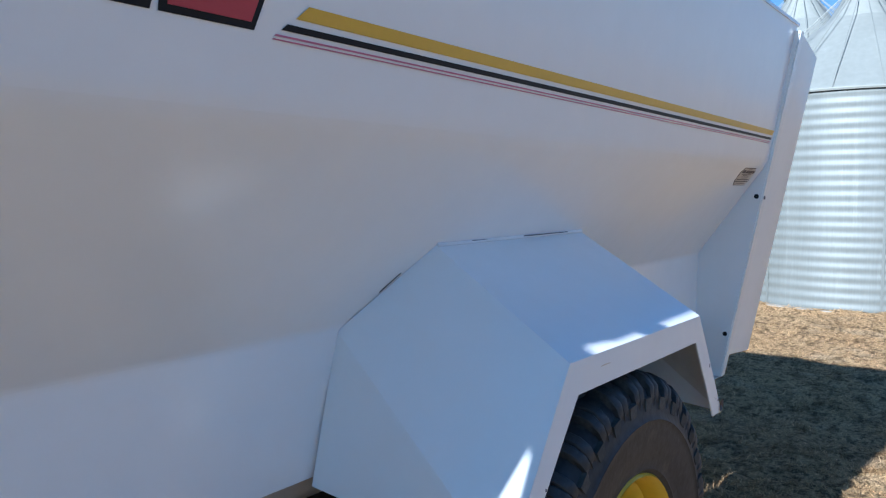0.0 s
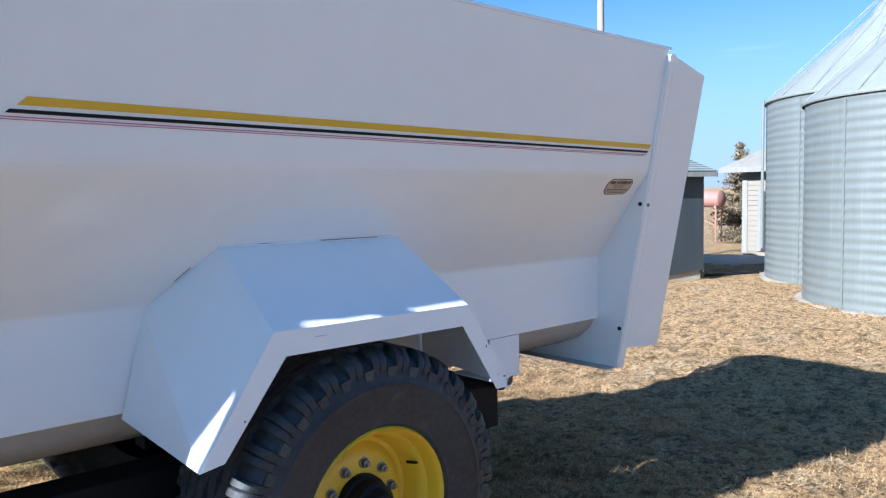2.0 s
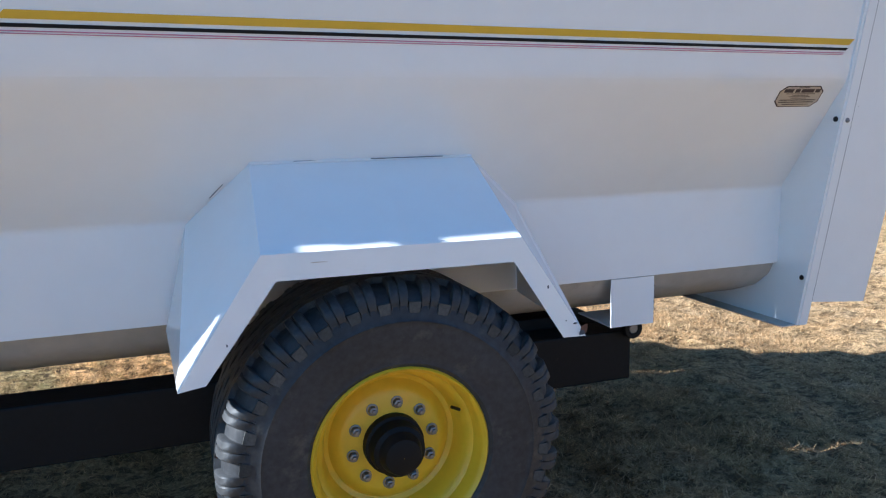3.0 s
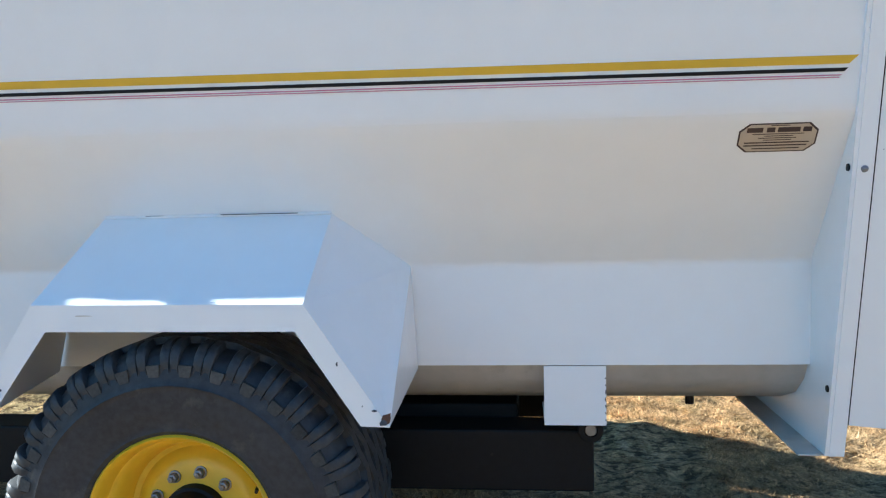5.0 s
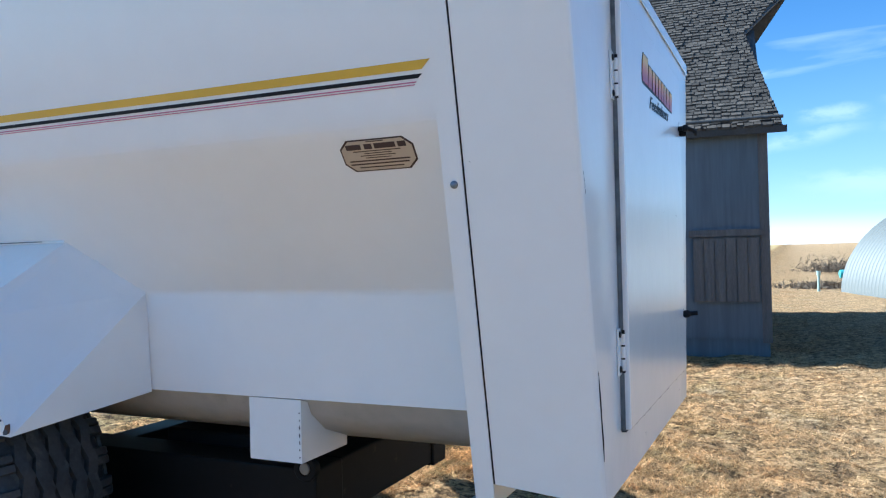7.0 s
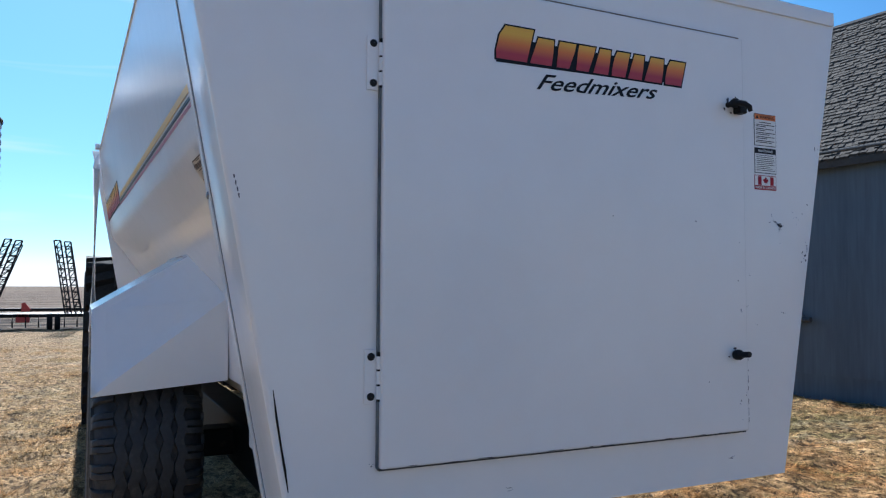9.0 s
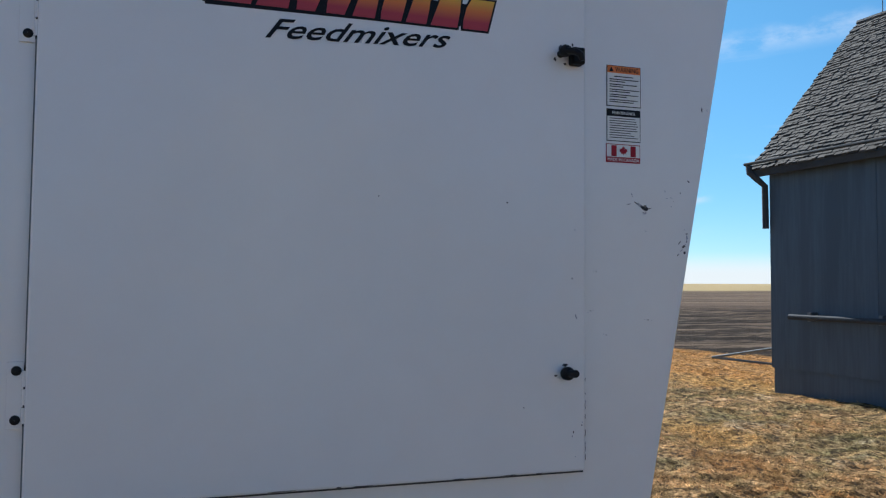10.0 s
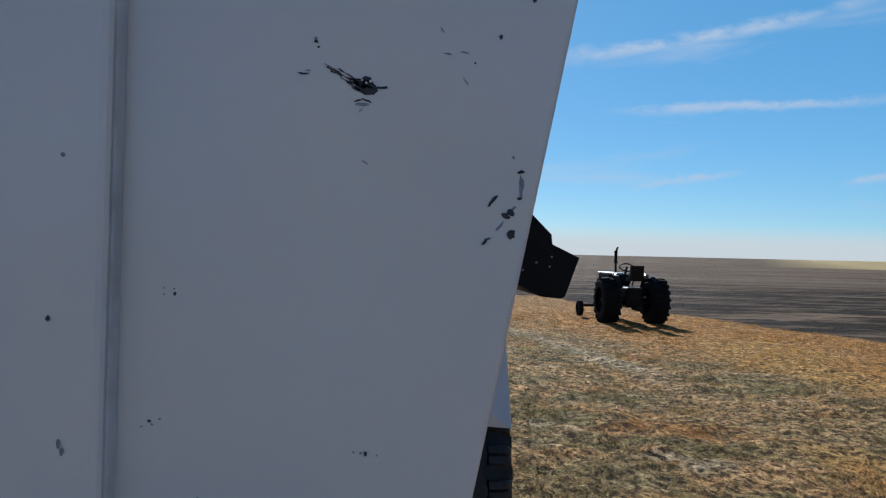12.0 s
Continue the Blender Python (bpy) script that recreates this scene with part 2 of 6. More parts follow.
M["glass"] = surface("dark_window_glass", (0.03, 0.05, 0.045), 0.08, var=0.1)
M["pale_green"] = surface("pale_green_paint", (0.30, 0.40, 0.36), 0.6)
M["teal"] = surface("teal_paint", (0.08, 0.35, 0.36), 0.5)


def ground_material(name="dry_grass_ground", blade=False):
    """Matted dry grass in straw, rust, olive and bleached patches; as blades, the same patches without the bare soil."""
    m = bpy.data.materials.new(name)
    m.use_nodes = True
    n, l = m.node_tree.nodes, m.node_tree.links
    b = n["Principled BSDF"]
    b.inputs["Roughness"].default_value = 0.95
    b.inputs["Specular IOR Level"].default_value = 0.03
    tc = n.new("ShaderNodeTexCoord")

    def noise_at(scale, detail=6.0, rough=0.6, stretch=(1, 1, 1)):
        mp = n.new("ShaderNodeMapping")
        mp.inputs["Scale"].default_value = stretch
        t = n.new("ShaderNodeTexNoise")
        t.inputs["Scale"].default_value, t.inputs["Detail"].default_value, t.inputs["Roughness"].default_value = scale, detail, rough
        l.new(tc.outputs["Object"], mp.inputs[0])
        l.new(mp.outputs[0], t.inputs["Vector"])
        return t.outputs["Fac"]

    def step(value, a, c):
        r = n.new("ShaderNodeMapRange")
        r.inputs["From Min"].default_value, r.inputs["From Max"].default_value = a, c
        l.new(value, r.inputs["Value"])
        return r.outputs[0]

    def blend(fac, a, c):
        x = n.new("ShaderNodeMixRGB")
        for k, v in ((0, fac), (1, a), (2, c)):
            if isinstance(v, tuple):
                x.inputs[k].default_value = (*v, 1)
            else:
                l.new(v, x.inputs[k])
        return x.outputs[0]

    def maths(op, a, c):
        x = n.new("ShaderNodeMath")
        x.operation = op
        for k, v in ((0, a), (1, c)):
            if isinstance(v, (int, float)):
                x.inputs[k].default_value = v
            else:
                l.new(v, x.inputs[k])
        return x.outputs[0]

    fine, mid, big = noise_at(42, 7, 0.75), noise_at(4.5, 6, 0.68), noise_at(0.75, 6, 0.62)
    straw = blend(step(fine, 0.33, 0.66), (0.23, 0.125, 0.050), (0.76, 0.49, 0.235))
    rust = blend(step(fine, 0.33, 0.66), (0.19, 0.082, 0.026), (0.66, 0.35, 0.125))
    olive = blend(step(fine, 0.33, 0.66), (0.055, 0.046, 0.016), (0.40, 0.32, 0.13))
    bleached = blend(step(fine, 0.33, 0.66), (0.32, 0.23, 0.14), (0.82, 0.67, 0.45))
    g = blend(step(big, 0.53, 0.62), straw, rust)
    g = blend(maths("MULTIPLY", step(noise_at(1.7, 7, 0.68, (1, 0.6, 1)), 0.51, 0.60), 0.8), g, olive)
    g = blend(maths("MULTIPLY", step(mid, 0.54, 0.62), 0.5), g, olive)
    g = blend(maths("MULTIPLY", step(noise_at(1.3, 8, 0.7, (1.4, 0.8, 1)), 0.56, 0.66), 0.8), g, bleached)
    sep = n.new("ShaderNodeSeparateXYZ")
    l.new(tc.outputs["Object"], sep.inputs[0])
    ragged = noise_at(2.4, 6, 0.65)
    # pale wheel track towards the field, and golden matted patches beside it
    across = maths("ABSOLUTE", maths("SUBTRACT", maths("SUBTRACT", sep.outputs["Y"], 6.37), maths("MULTIPLY", sep.outputs["X"], 0.097)), 0.0)
    along = maths("MULTIPLY", step(sep.outputs["X"], -18.0, -16.0), step(maths("MULTIPLY", sep.outputs["X"], -1.0), 7.0, 9.5))
    track = step(maths("ADD", across, maths("MULTIPLY", ragged, 1.1)), 0.95, 0.55)
    g = blend(maths("MULTIPLY", maths("MULTIPLY", track, along), 0.8), g, bleached)
    gold = blend(step(fine, 0.33, 0.66), (0.24, 0.115, 0.032), (0.80, 0.50, 0.18))
    # rusty standing grass on the bank before the field
    bank = maths("ADD", maths("SUBTRACT", sep.outputs["Y"], maths("MULTIPLY", sep.outputs["X"], 0.27)), maths("MULTIPLY", ragged, 4.0))
    bank = maths("MULTIPLY", step(bank, 11.2, 13.6), step(maths("MULTIPLY", sep.outputs["X"], -1.0), 4.0, 7.0))
    ochre = blend(step(fine, 0.33, 0.66), (0.23, 0.100, 0.028), (0.78, 0.42, 0.135))
    g = blend(maths("MULTIPLY", bank, 0.88), g, ochre)
    # grey-green aftermath in long uneven patches below the bank
    green = blend(step(fine, 0.33, 0.66), (0.075, 0.066, 0.030), (0.36, 0.31, 0.165))
    g = blend(maths("MULTIPLY", maths("MULTIPLY", step(noise_at(1.0, 7, 0.7, (1.2, 0.5, 1)), 0.46, 0.56), maths("SUBTRACT", 1.0, bank)), maths("MULTIPLY", step(maths("MULTIPLY", sep.outputs["X"], -1.0), 1.5, 4.0), 0.65)), g, green)
    for px, py, ax, ay in ((-10.8, 8.2, 3.0, 1.1), (-13.4, 9.2, 2.6, 1.5), (-8.0, 8.6, 1.6, 1.0), (-4.5, 5.5, 1.0, 0.45)):
        u = maths("DIVIDE", maths("ADD", sep.outputs["X"], -px), ax)
        v = maths("DIVIDE", maths("ADD", sep.outputs["Y"], -py), ay)
        q = maths("ADD", maths("ADD", maths("MULTIPLY", u, u), maths("MULTIPLY", v, v)), maths("MULTIPLY", ragged, 1.6))
        g = blend(maths("MULTIPLY", step(q, 1.7, 0.9), 0.9), g, gold)
    # matted clumps, a hand wide, lighter and darker than their neighbours
    clump = n.new("ShaderNodeVectorMath")
    clump.operation = "SCALE"
    l.new(g, clump.inputs[0])
    l.new(maths("ADD", maths("MULTIPLY", step(noise_at(5.5, 6, 0.72, (1.3, 1, 1)), 0.40, 0.60), 1.18), 0.52), clump.inputs["Scale"])
    g = clump.outputs[0]
    # the trodden yard towards the bins is paler and more even
    east = step(maths("ADD", sep.outputs["X"], maths("MULTIPLY", ragged, 2.0)), -1.2, 2.6)
    under = step(maths("ADD", maths("ABSOLUTE", maths("SUBTRACT", sep.outputs["Y"], 0.9), 0.0), maths("MULTIPLY", ragged, 1.0)), 2.4, 1.2)
    east = maths("MAXIMUM", east, maths("MULTIPLY", under, 0.8))
    pale = blend(step(fine, 0.33, 0.66), (0.36, 0.222, 0.104), (0.86, 0.60, 0.325))
    pale = blend(maths("MULTIPLY", step(noise_at(7.5, 8, 0.72, (1, 1.5, 1)), 0.54, 0.62), 0.65), pale, (0.17, 0.105, 0.050))
    pale = blend(maths("MULTIPLY", step(noise_at(1.1, 6, 0.65), 0.54, 0.66), 0.5), pale, bleached)
    pale = blend(maths("MULTIPLY", step(noise_at(3.6, 7, 0.72, (1, 1.4, 1)), 0.52, 0.60), 0.65), pale, (0.13, 0.085, 0.046))
    # ground south of the wagon made paler to bounce light onto its side
    south = step(maths("SUBTRACT", maths("MULTIPLY", ragged, 1.5), sep.outputs["Y"]), 0.0, 2.2)
    g = blend(maths("MULTIPLY", maths("MAXIMUM", east, south), 0.9), g, pale)
    u = maths("DIVIDE", maths("ADD", sep.outputs["X"], 3.33), 0.9)
    v = maths("DIVIDE", maths("ADD", sep.outputs["Y"], -4.83), 0.35)
    q = maths("ADD", maths("ADD", maths("MULTIPLY", u, u), maths("MULTIPLY", v, v)), maths("MULTIPLY", ragged, 1.6))
    g = blend(maths("MULTIPLY", step(q, 1.7, 0.9), 0.7), g, rust)
    if blade:
        geo, pr, mul = n.new("ShaderNodeNewGeometry"), n.new("ShaderNodeMapRange"), n.new("ShaderNodeVectorMath")
        pr.inputs["To Min"].default_value, pr.inputs["To Max"].default_value = 0.65, 1.38
        mul.operation = "SCALE"
        l.new(maths("POWER", geo.outputs["Random Per Island"], 1.8), pr.inputs["Value"])
        l.new(g, mul.inputs[0])
        l.new(pr.outputs[0], mul.inputs["Scale"])
        tr, mx = n.new("ShaderNodeBsdfTranslucent"), n.new("ShaderNodeMixShader")
        mx.inputs[0].default_value = 0.45
        l.new(mul.outputs[0], b.inputs["Base Color"])
        l.new(mul.outputs[0], tr.inputs["Color"])
        l.new(b.outputs[0], mx.inputs[1])
        l.new(tr.outputs[0], mx.inputs[2])
        l.new(mx.outputs[0], n["Material Output"].inputs["Surface"])
        return m
    # bare dark soil between the matted tufts
    gaps = maths("MULTIPLY", step(noise_at(13, 5, 0.62, (1.0, 1.35, 1)), 0.50, 0.57), maths("SUBTRACT", 0.88, maths("MULTIPLY", east, 0.3)))
    g = blend(gaps, g, (0.060, 0.041, 0.027))
    # tilled field beyond a ragged edge, golden stubble far behind it
    edge = maths("MULTIPLY", noise_at(0.35, 4), 3.0)
    north = step(maths("ADD", maths("ADD", sep.outputs["Y"], maths("MULTIPLY", sep.outputs["X"], -0.27)), maths("MULTIPLY", edge, 0.4)), 17.5, 17.9)
    west = step(maths("SUBTRACT", maths("MULTIPLY", sep.outputs["X"], -1.0), edge), 30.5, 31.5)
    westside = step(maths("MULTIPLY", sep.outputs["X"], -1.0), 5.0, 7.0)
    field = maths("MAXIMUM", maths("MULTIPLY", north, westside), west)
    soil = blend(step(noise_at(0.9, 8, 0.7, (0.42, 0.05, 1)), 0.40, 0.60), (0.085, 0.060, 0.042), (0.25, 0.172, 0.112))
    soil = blend(maths("MULTIPLY", step(noise_at(0.06, 6, 0.6, (1, 0.35, 1)), 0.46, 0.58), 0.55), soil, (0.175, 0.125, 0.085))
    soil = blend(maths("MULTIPLY", step(noise_at(0.11, 7, 0.7, (1.6, 0.16, 1)), 0.60, 0.66), 0.35), soil, (0.045, 0.032, 0.023))
    clods = maths("MULTIPLY", step(noise_at(0.75, 7, 0.68, (1.2, 0.22, 1)), 0.42, 0.52), step(maths("ADD", sep.outputs["X"], maths("MULTIPLY", ragged, 12.0)), -52.0, -36.0))
    soil = blend(maths("MULTIPLY", clods, 0.85), soil, (0.016, 0.012, 0.009))
    ln = n.new("ShaderNodeVectorMath")
    ln.operation = "LENGTH"
    l.new(tc.outputs["Object"], ln.inputs[0])
    far = step(maths("ADD", ln.outputs["Value"], maths("MULTIPLY", noise_at(0.004, 3), 400.0)), 440, 460)
    # golden stubble lies only on the northern rise
    far = maths("MULTIPLY", far, step(maths("ADD", sep.outputs["Y"], maths("MULTIPLY", sep.outputs["X"], 0.52)), 0.0, 30.0))
    soil = blend(far, soil, (0.50, 0.37, 0.18))
    l.new(blend(field, g, soil), b.inputs["Base Color"])
    bp = n.new("ShaderNodeBump")
    bp.inputs["Strength"].default_value, bp.inputs["Distance"].default_value = 1.0, 0.07
    l.new(maths("SUBTRACT", maths("ADD", maths("MULTIPLY", mid, 0.7), maths("MULTIPLY", fine, 0.6)), maths("MULTIPLY", gaps, 0.5)), bp.inputs["Height"])
    l.new(bp.outputs[0], b.inputs["Normal"])
    return m


M["ground"] = ground_material()

# ---- building blocks ----
AT = {}


def thing(name, label, category, at=(0, 0, 0), group="", kind="", turn=0.0):
    """An Empty at the thing's base; its parts are given in world coordinates."""
    ob = new(name)
    ob.matrix_basis = pose(*at, 0, 0, turn)
    AT[ob] = pose(*at, 0, 0, turn).inverted()
    return tagged(ob, label, category, group, kind)


def part(name, bm, material, parent=None, label="", smooth=False):
    me = bpy.data.meshes.new(name)
    bm.normal_update()
    bm.to_mesh(me)
    bm.free()
    me.materials.append(material)
    if smooth:
        me.polygons.foreach_set("use_smooth", [True] * len(me.polygons))
        me.set_sharp_from_angle(angle=radians(40))
    ob = new(name, me)
    if parent is not None:
        ob.parent = parent
        if parent in AT:
            ob.matrix_parent_inverse = AT[parent]
    if label:
        ob["label"] = label
    return ob


def box(bm, lo, hi, bevel=0.0, m=None):
    r = bmesh.ops.create_cube(bm, size=1.0)
    c = [(a + b) / 2 for a, b in zip(lo, hi)]
    s = [abs(b - a) for a, b in zip(lo, hi)]
    for v in r["verts"]:
        v.co = Vector((c[0] + v.co.x * s[0], c[1] + v.co.y * s[1], c[2] + v.co.z * s[2]))
    if bevel:
        es = list({e for v in r["verts"] for e in v.link_edges})
        vs = bmesh.ops.bevel(bm, geom=es, offset=bevel, segments=2, affect="EDGES", profile=0.5)["verts"]
    else:
        vs = r["verts"]
    if m is not None:
        bmesh.ops.transform(bm, matrix=m, verts=vs)
    return bm


def boxed(lo, hi, bevel=0.0, m=None):
    return box(bmesh.new(), lo, hi, bevel, m)


def tube(bm, path, r, n=10):
    """A round bar of radius r along the points of path, capped."""
    path = [Vector(p) for p in path]
    rings = []
    for i, p in enumerate(path):
        a = path[max(i - 1, 0)]
        c = path[min(i + 1, len(path) - 1)]
        d = (c - a).normalized()
        u = d.cross(Vector((0, 0, 1)))
        if u.length < 1e-3:
            u = d.cross(Vector((1, 0, 0)))
        u.normalize()
        w = d.cross(u)
        rad = r[i] if isinstance(r, (list, tuple)) else r
        rings.append([bm.verts.new(p + rad * (math.cos(k * math.tau / n) * u + math.sin(k * math.tau / n) * w)) for k in range(n)])
    for a, c in zip(rings, rings[1:]):
        for k in range(n):
            bm.faces.new((a[k], a[(k + 1) % n], c[(k + 1) % n], c[k]))
    bm.faces.new(rings[0][::-1])
    bm.faces.new(rings[-1])
    return bm


def sheet(bm, loops, thick=0.006, out=(0, -1, 0.3)):
    """Plates whose outer faces are the given corner loops, with thickness behind them; shared corners are welded."""
    t = bmesh.new()
    for loop in loops:
        t.faces.new([t.verts.new(p) for p in loop])
    bmesh.ops.remove_doubles(t, verts=t.verts, dist=1e-4)
    bmesh.ops.recalc_face_normals(t, faces=t.faces)
    t.normal_update()
    if sum((f.normal * f.calc_area() for f in t.faces), Vector()).dot(Vector(out)) < 0:
        bmesh.ops.reverse_faces(t, faces=t.faces)
    t.normal_update()
    t.verts.index_update()
    outer = {v: bm.verts.new(v.co) for v in t.verts}
    inner = {v: bm.verts.new(v.co - v.normal * thick) for v in t.verts}
    for f in t.faces:
        bm.faces.new([outer[v] for v in f.verts])
        bm.faces.new([inner[v] for v in reversed(f.verts)])
    for e in t.edges:
        if len(e.link_faces) == 1:
            lp = e.link_loops[0]
            a, c = lp.vert, lp.link_loop_next.vert
            bm.faces.new((outer[c], outer[a], inner[a], inner[c]))
    t.free()
    return bm


def plate(loops, thick=0.006, out=(0, -1, 0.3)):
    return sheet(bmesh.new(), loops, thick, out)


def prism(bm, loop, along):
    """A solid from a corner loop pushed along a vector."""
    along = Vector(along)
    a = [bm.verts.new(p) for p in loop]
    c = [bm.verts.new(Vector(p) + along) for p in loop]
    k = len(a)
    new_faces = [bm.faces.new(a[::-1]), bm.faces.new(c)]
    for i in range(k):
        new_faces.append(bm.faces.new((a[i], a[(i + 1) % k], c[(i + 1) % k], c[i])))
    bmesh.ops.recalc_face_normals(bm, faces=new_faces)
    return bm


def turned(bm, profile, centre, n=48, axis="y"):
    """A body of revolution from (along, radius) pairs about an axis through centre."""
    c = Vector(centre)
    rings = []
    for a, r in profile:
        ring = []
        for k in range(n):
            u, w = r * math.cos(k * math.tau / n), r * math.sin(k * math.tau / n)
            ring.append(bm.verts.new(c + (Vector((u, a, w)) if axis == "y" else Vector((u, w, a)) if axis == "z" else Vector((a, u, w)))))
        rings.append(ring)
    for a, d in zip(rings, rings[1:]):
        for k in range(n):
            bm.faces.new((a[k], a[(k + 1) % n], d[(k + 1) % n], d[k]))
    return bm


# ---- ground ----
def ground_z(x, y):
    r = math.hypot(x + 1.5, y - 1)
    z = -0.024 * min(max(0.0, r - 5), 11) - 0.004 * min(max(0.0, r - 16), 15)
    s = min(max((r - 60) / 640, 0), 1)
    z += (4.2 + 2.2 * math.cos(math.atan2(y, x) - 0.8)) * s * s * (3 - 2 * s)
    if r > 900:
        z -= (r - 900) * 0.012
    # it falls away behind the wagon
    u = min(max((x + 0.5) / 3.6, 0), 1)
    z -= (0.335 * u * u * (3 - 2 * u) - 0.026 * min(max(x - 3.5, 0), 7)) * (1 - min(max((y - 3.6) / 3.0, 0), 1) * min(max((6 - x) / 3, 0), 1))
    # the yard stays level along the barn's lane side
    k = math.exp(-((x - 2) / 6) ** 2) * min(max((y - 4) / 4, 0), 1) * min(max(1 - (y - 18) / 9, 0), 1)
    z += k * (0.02 - 0.92 * z)
    if r < 60:
        z += 0.040 * noise.noise(Vector((x * 2.6, y * 2.6, 5))) + 0.034 * noise.noise(Vector((x * 5, y * 5, 9))) * min(1, 12 / (r + 1))
        z += 0.030 * (noise.noise(Vector((x * 0.6, y * 0.6, 0))) * min(r / 5, 1)) + 0.012 * noise.noise(Vector((x * 2.3, y * 2.3, 3)))
    return z


bm = bmesh.new()
radii = [0.12 * i for i in range(1, 100)]
while radii[-1] < 3000:
    radii.append(radii[-1] * 1.035 + 0.05)
NA = 480
centre = bm.verts.new((-1.5, 1, ground_z(-1.5, 1)))
rings = []
for r in radii:
    ring = []
    for k in range(NA):
        x, y = -1.5 + r * math.cos(k * math.tau / NA), 1 + r * math.sin(k * math.tau / NA)
        ring.append(bm.verts.new((x, y, ground_z(x, y))))
    rings.append(ring)
for k in range(NA):
    bm.faces.new((centre, rings[0][k], rings[0][(k + 1) % NA]))
for a, c in zip(rings, rings[1:]):
    for k in range(NA):
        bm.faces.new((a[k], c[k], c[(k + 1) % NA], a[(k + 1) % NA]))
ground = part("ground", bm, M["ground"], smooth=True)
tagged(ground, "dry yellow-brown prairie grass running out to a tilled field", "ground", kind="structure")

# ---- feed mixer wagon ----
YC = 1.18
X_CUT, Z_FRONT = -4.77, 2.20
RIM_Y, RIM_Z = 0.050, 2.454
LEAN = (0.166 - RIM_Y) / (RIM_Z - 1.795)
X_FRONT, X_SEAM, X_REAR = -5.0, -0.325, 0.03
REAR = Vector((X_REAR, -0.04, 0))   # where the rear face's own drawing lies
wagon = thing("feed_mixer_wagon", "white steel feed mixer wagon with yellow wheels on dry grass", "farm wagon", (-2.3, YC, 0))


def cap_y(z, side):
    return 0.050 + 0.193 * (2.35 - z) if side < 0 else 2.272 - 0.188 * (2.35 - z)


def side_profile(near=True):
    pts = [(RIM_Y, RIM_Z), (0.166, 1.795), (0.50, 1.33), (0.505, 0.965)]
    return pts if near else [(2 * YC - y, z) for y, z in pts]


def flare(x, z):
    """How far the sides stand out towards the front, where the hopper is wider."""
    k = 0.007 + 0.008 * min(max((z - 0.965) / 0.5, 0), 1)
    return k * max(0.0, X_SEAM - x)


def bend(p, q, r, reach, n=6):
    """Points of a rolled bend at q between p and r."""
    p, q, r = Vector(p), Vector(q), Vector(r)
    a, c = q + (p - q).normalized() * reach, q + (r - q).normalized() * reach
    out = []
    for i in range(n + 1):
        t = i / n
        v = a * (1 - t) ** 2 + q * 2 * t * (1 - t) + c * t * t
        out.append((v.x, v.y))
    return out


for near in (True, False):
    p = side_profile(True)
    hi, lo = bend(p[0], p[1], p[2], 0.034), bend(p[1], p[2], p[3], 0.016)
    runs = {"upper_side_panel": [p[0]] + hi[:4], "sloped_side_panel": hi[3:] + lo[:4], "lower_skirt": lo[3:] + [p[3]]}
    xs = [X_FRONT + (X_SEAM - X_FRONT) * i / 10 for i in range(11)]
    for nm, run in runs.items():
        def q(x, y, z):
            y -= flare(x, z)
            return (x, y if near else 2 * YC - y, z)
        loops = []
        for a, c in zip(xs, xs[1:]):
            for (y0, z0), (y1, z1) in zip(run, run[1:]):
                if nm == "upper_side_panel" and a == X_FRONT and z0 == RIM_Z:
                    # the top corner at the front is cut off
                    ym = y0 + (y1 - y0) * (RIM_Z - Z_FRONT) / (z0 - z1)
                    loops.append([q(a, ym, Z_FRONT), q(X_CUT, y0, z0), q(c, y0, z0), q(c, y1, z1), q(a, y1, z1)])
                else:
                    loops.append([q(a, y0, z0), q(c, y0, z0), q(c, y1, z1), q(a, y1, z1)])
        part(nm, plate(loops, 0.005, (0, -1 if near else 1, 0)), M["white"], wagon, smooth=True)
# rolled tub under the hopper
bm = bmesh.new()
tub = [(0.5085, 1.0), (0.555, 0.905), (0.64, 0.835), (0.80, 0.775), (YC, 0.75), (2 * YC - 0.80, 0.775), (2 * YC - 0.64, 0.835), (2 * YC - 0.555, 0.905), (2 * YC - 0.5085, 1.0)]
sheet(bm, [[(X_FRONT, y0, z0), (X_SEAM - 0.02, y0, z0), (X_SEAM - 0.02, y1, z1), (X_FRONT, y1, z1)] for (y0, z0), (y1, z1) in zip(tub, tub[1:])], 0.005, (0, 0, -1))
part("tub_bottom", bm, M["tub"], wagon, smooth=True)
# front wall
yf = RIM_Y + (RIM_Z - Z_FRONT) * LEAN
fp = [(yf - flare(X_FRONT, Z_FRONT), Z_FRONT)] + [(y - flare(X_FRONT, z), z) for y, z in side_profile(True)[1:3]] + tub
fp += [(2 * YC - y, z) for y, z in fp[2::-1]]
part("front_wall", prism(bmesh.new(), [(X_FRONT, y, z) for y, z in fp], (0.006, 0, 0)), M["white"], wagon)
# end plate at the front, standing out past the sloped sides
pp = [(cap_y(2.50, -1) - 0.085, 2.50), (cap_y(1.25, -1) - 0.085, 1.25), (0.52, 1.0)]
part("front_end_plate", prism(bmesh.new(), [(X_FRONT - 0.03, y, z) for y, z in pp + [(2 * YC - y, z) for y, z in pp[::-1]]], (0.02, 0, 0)), M["white"], wagon)
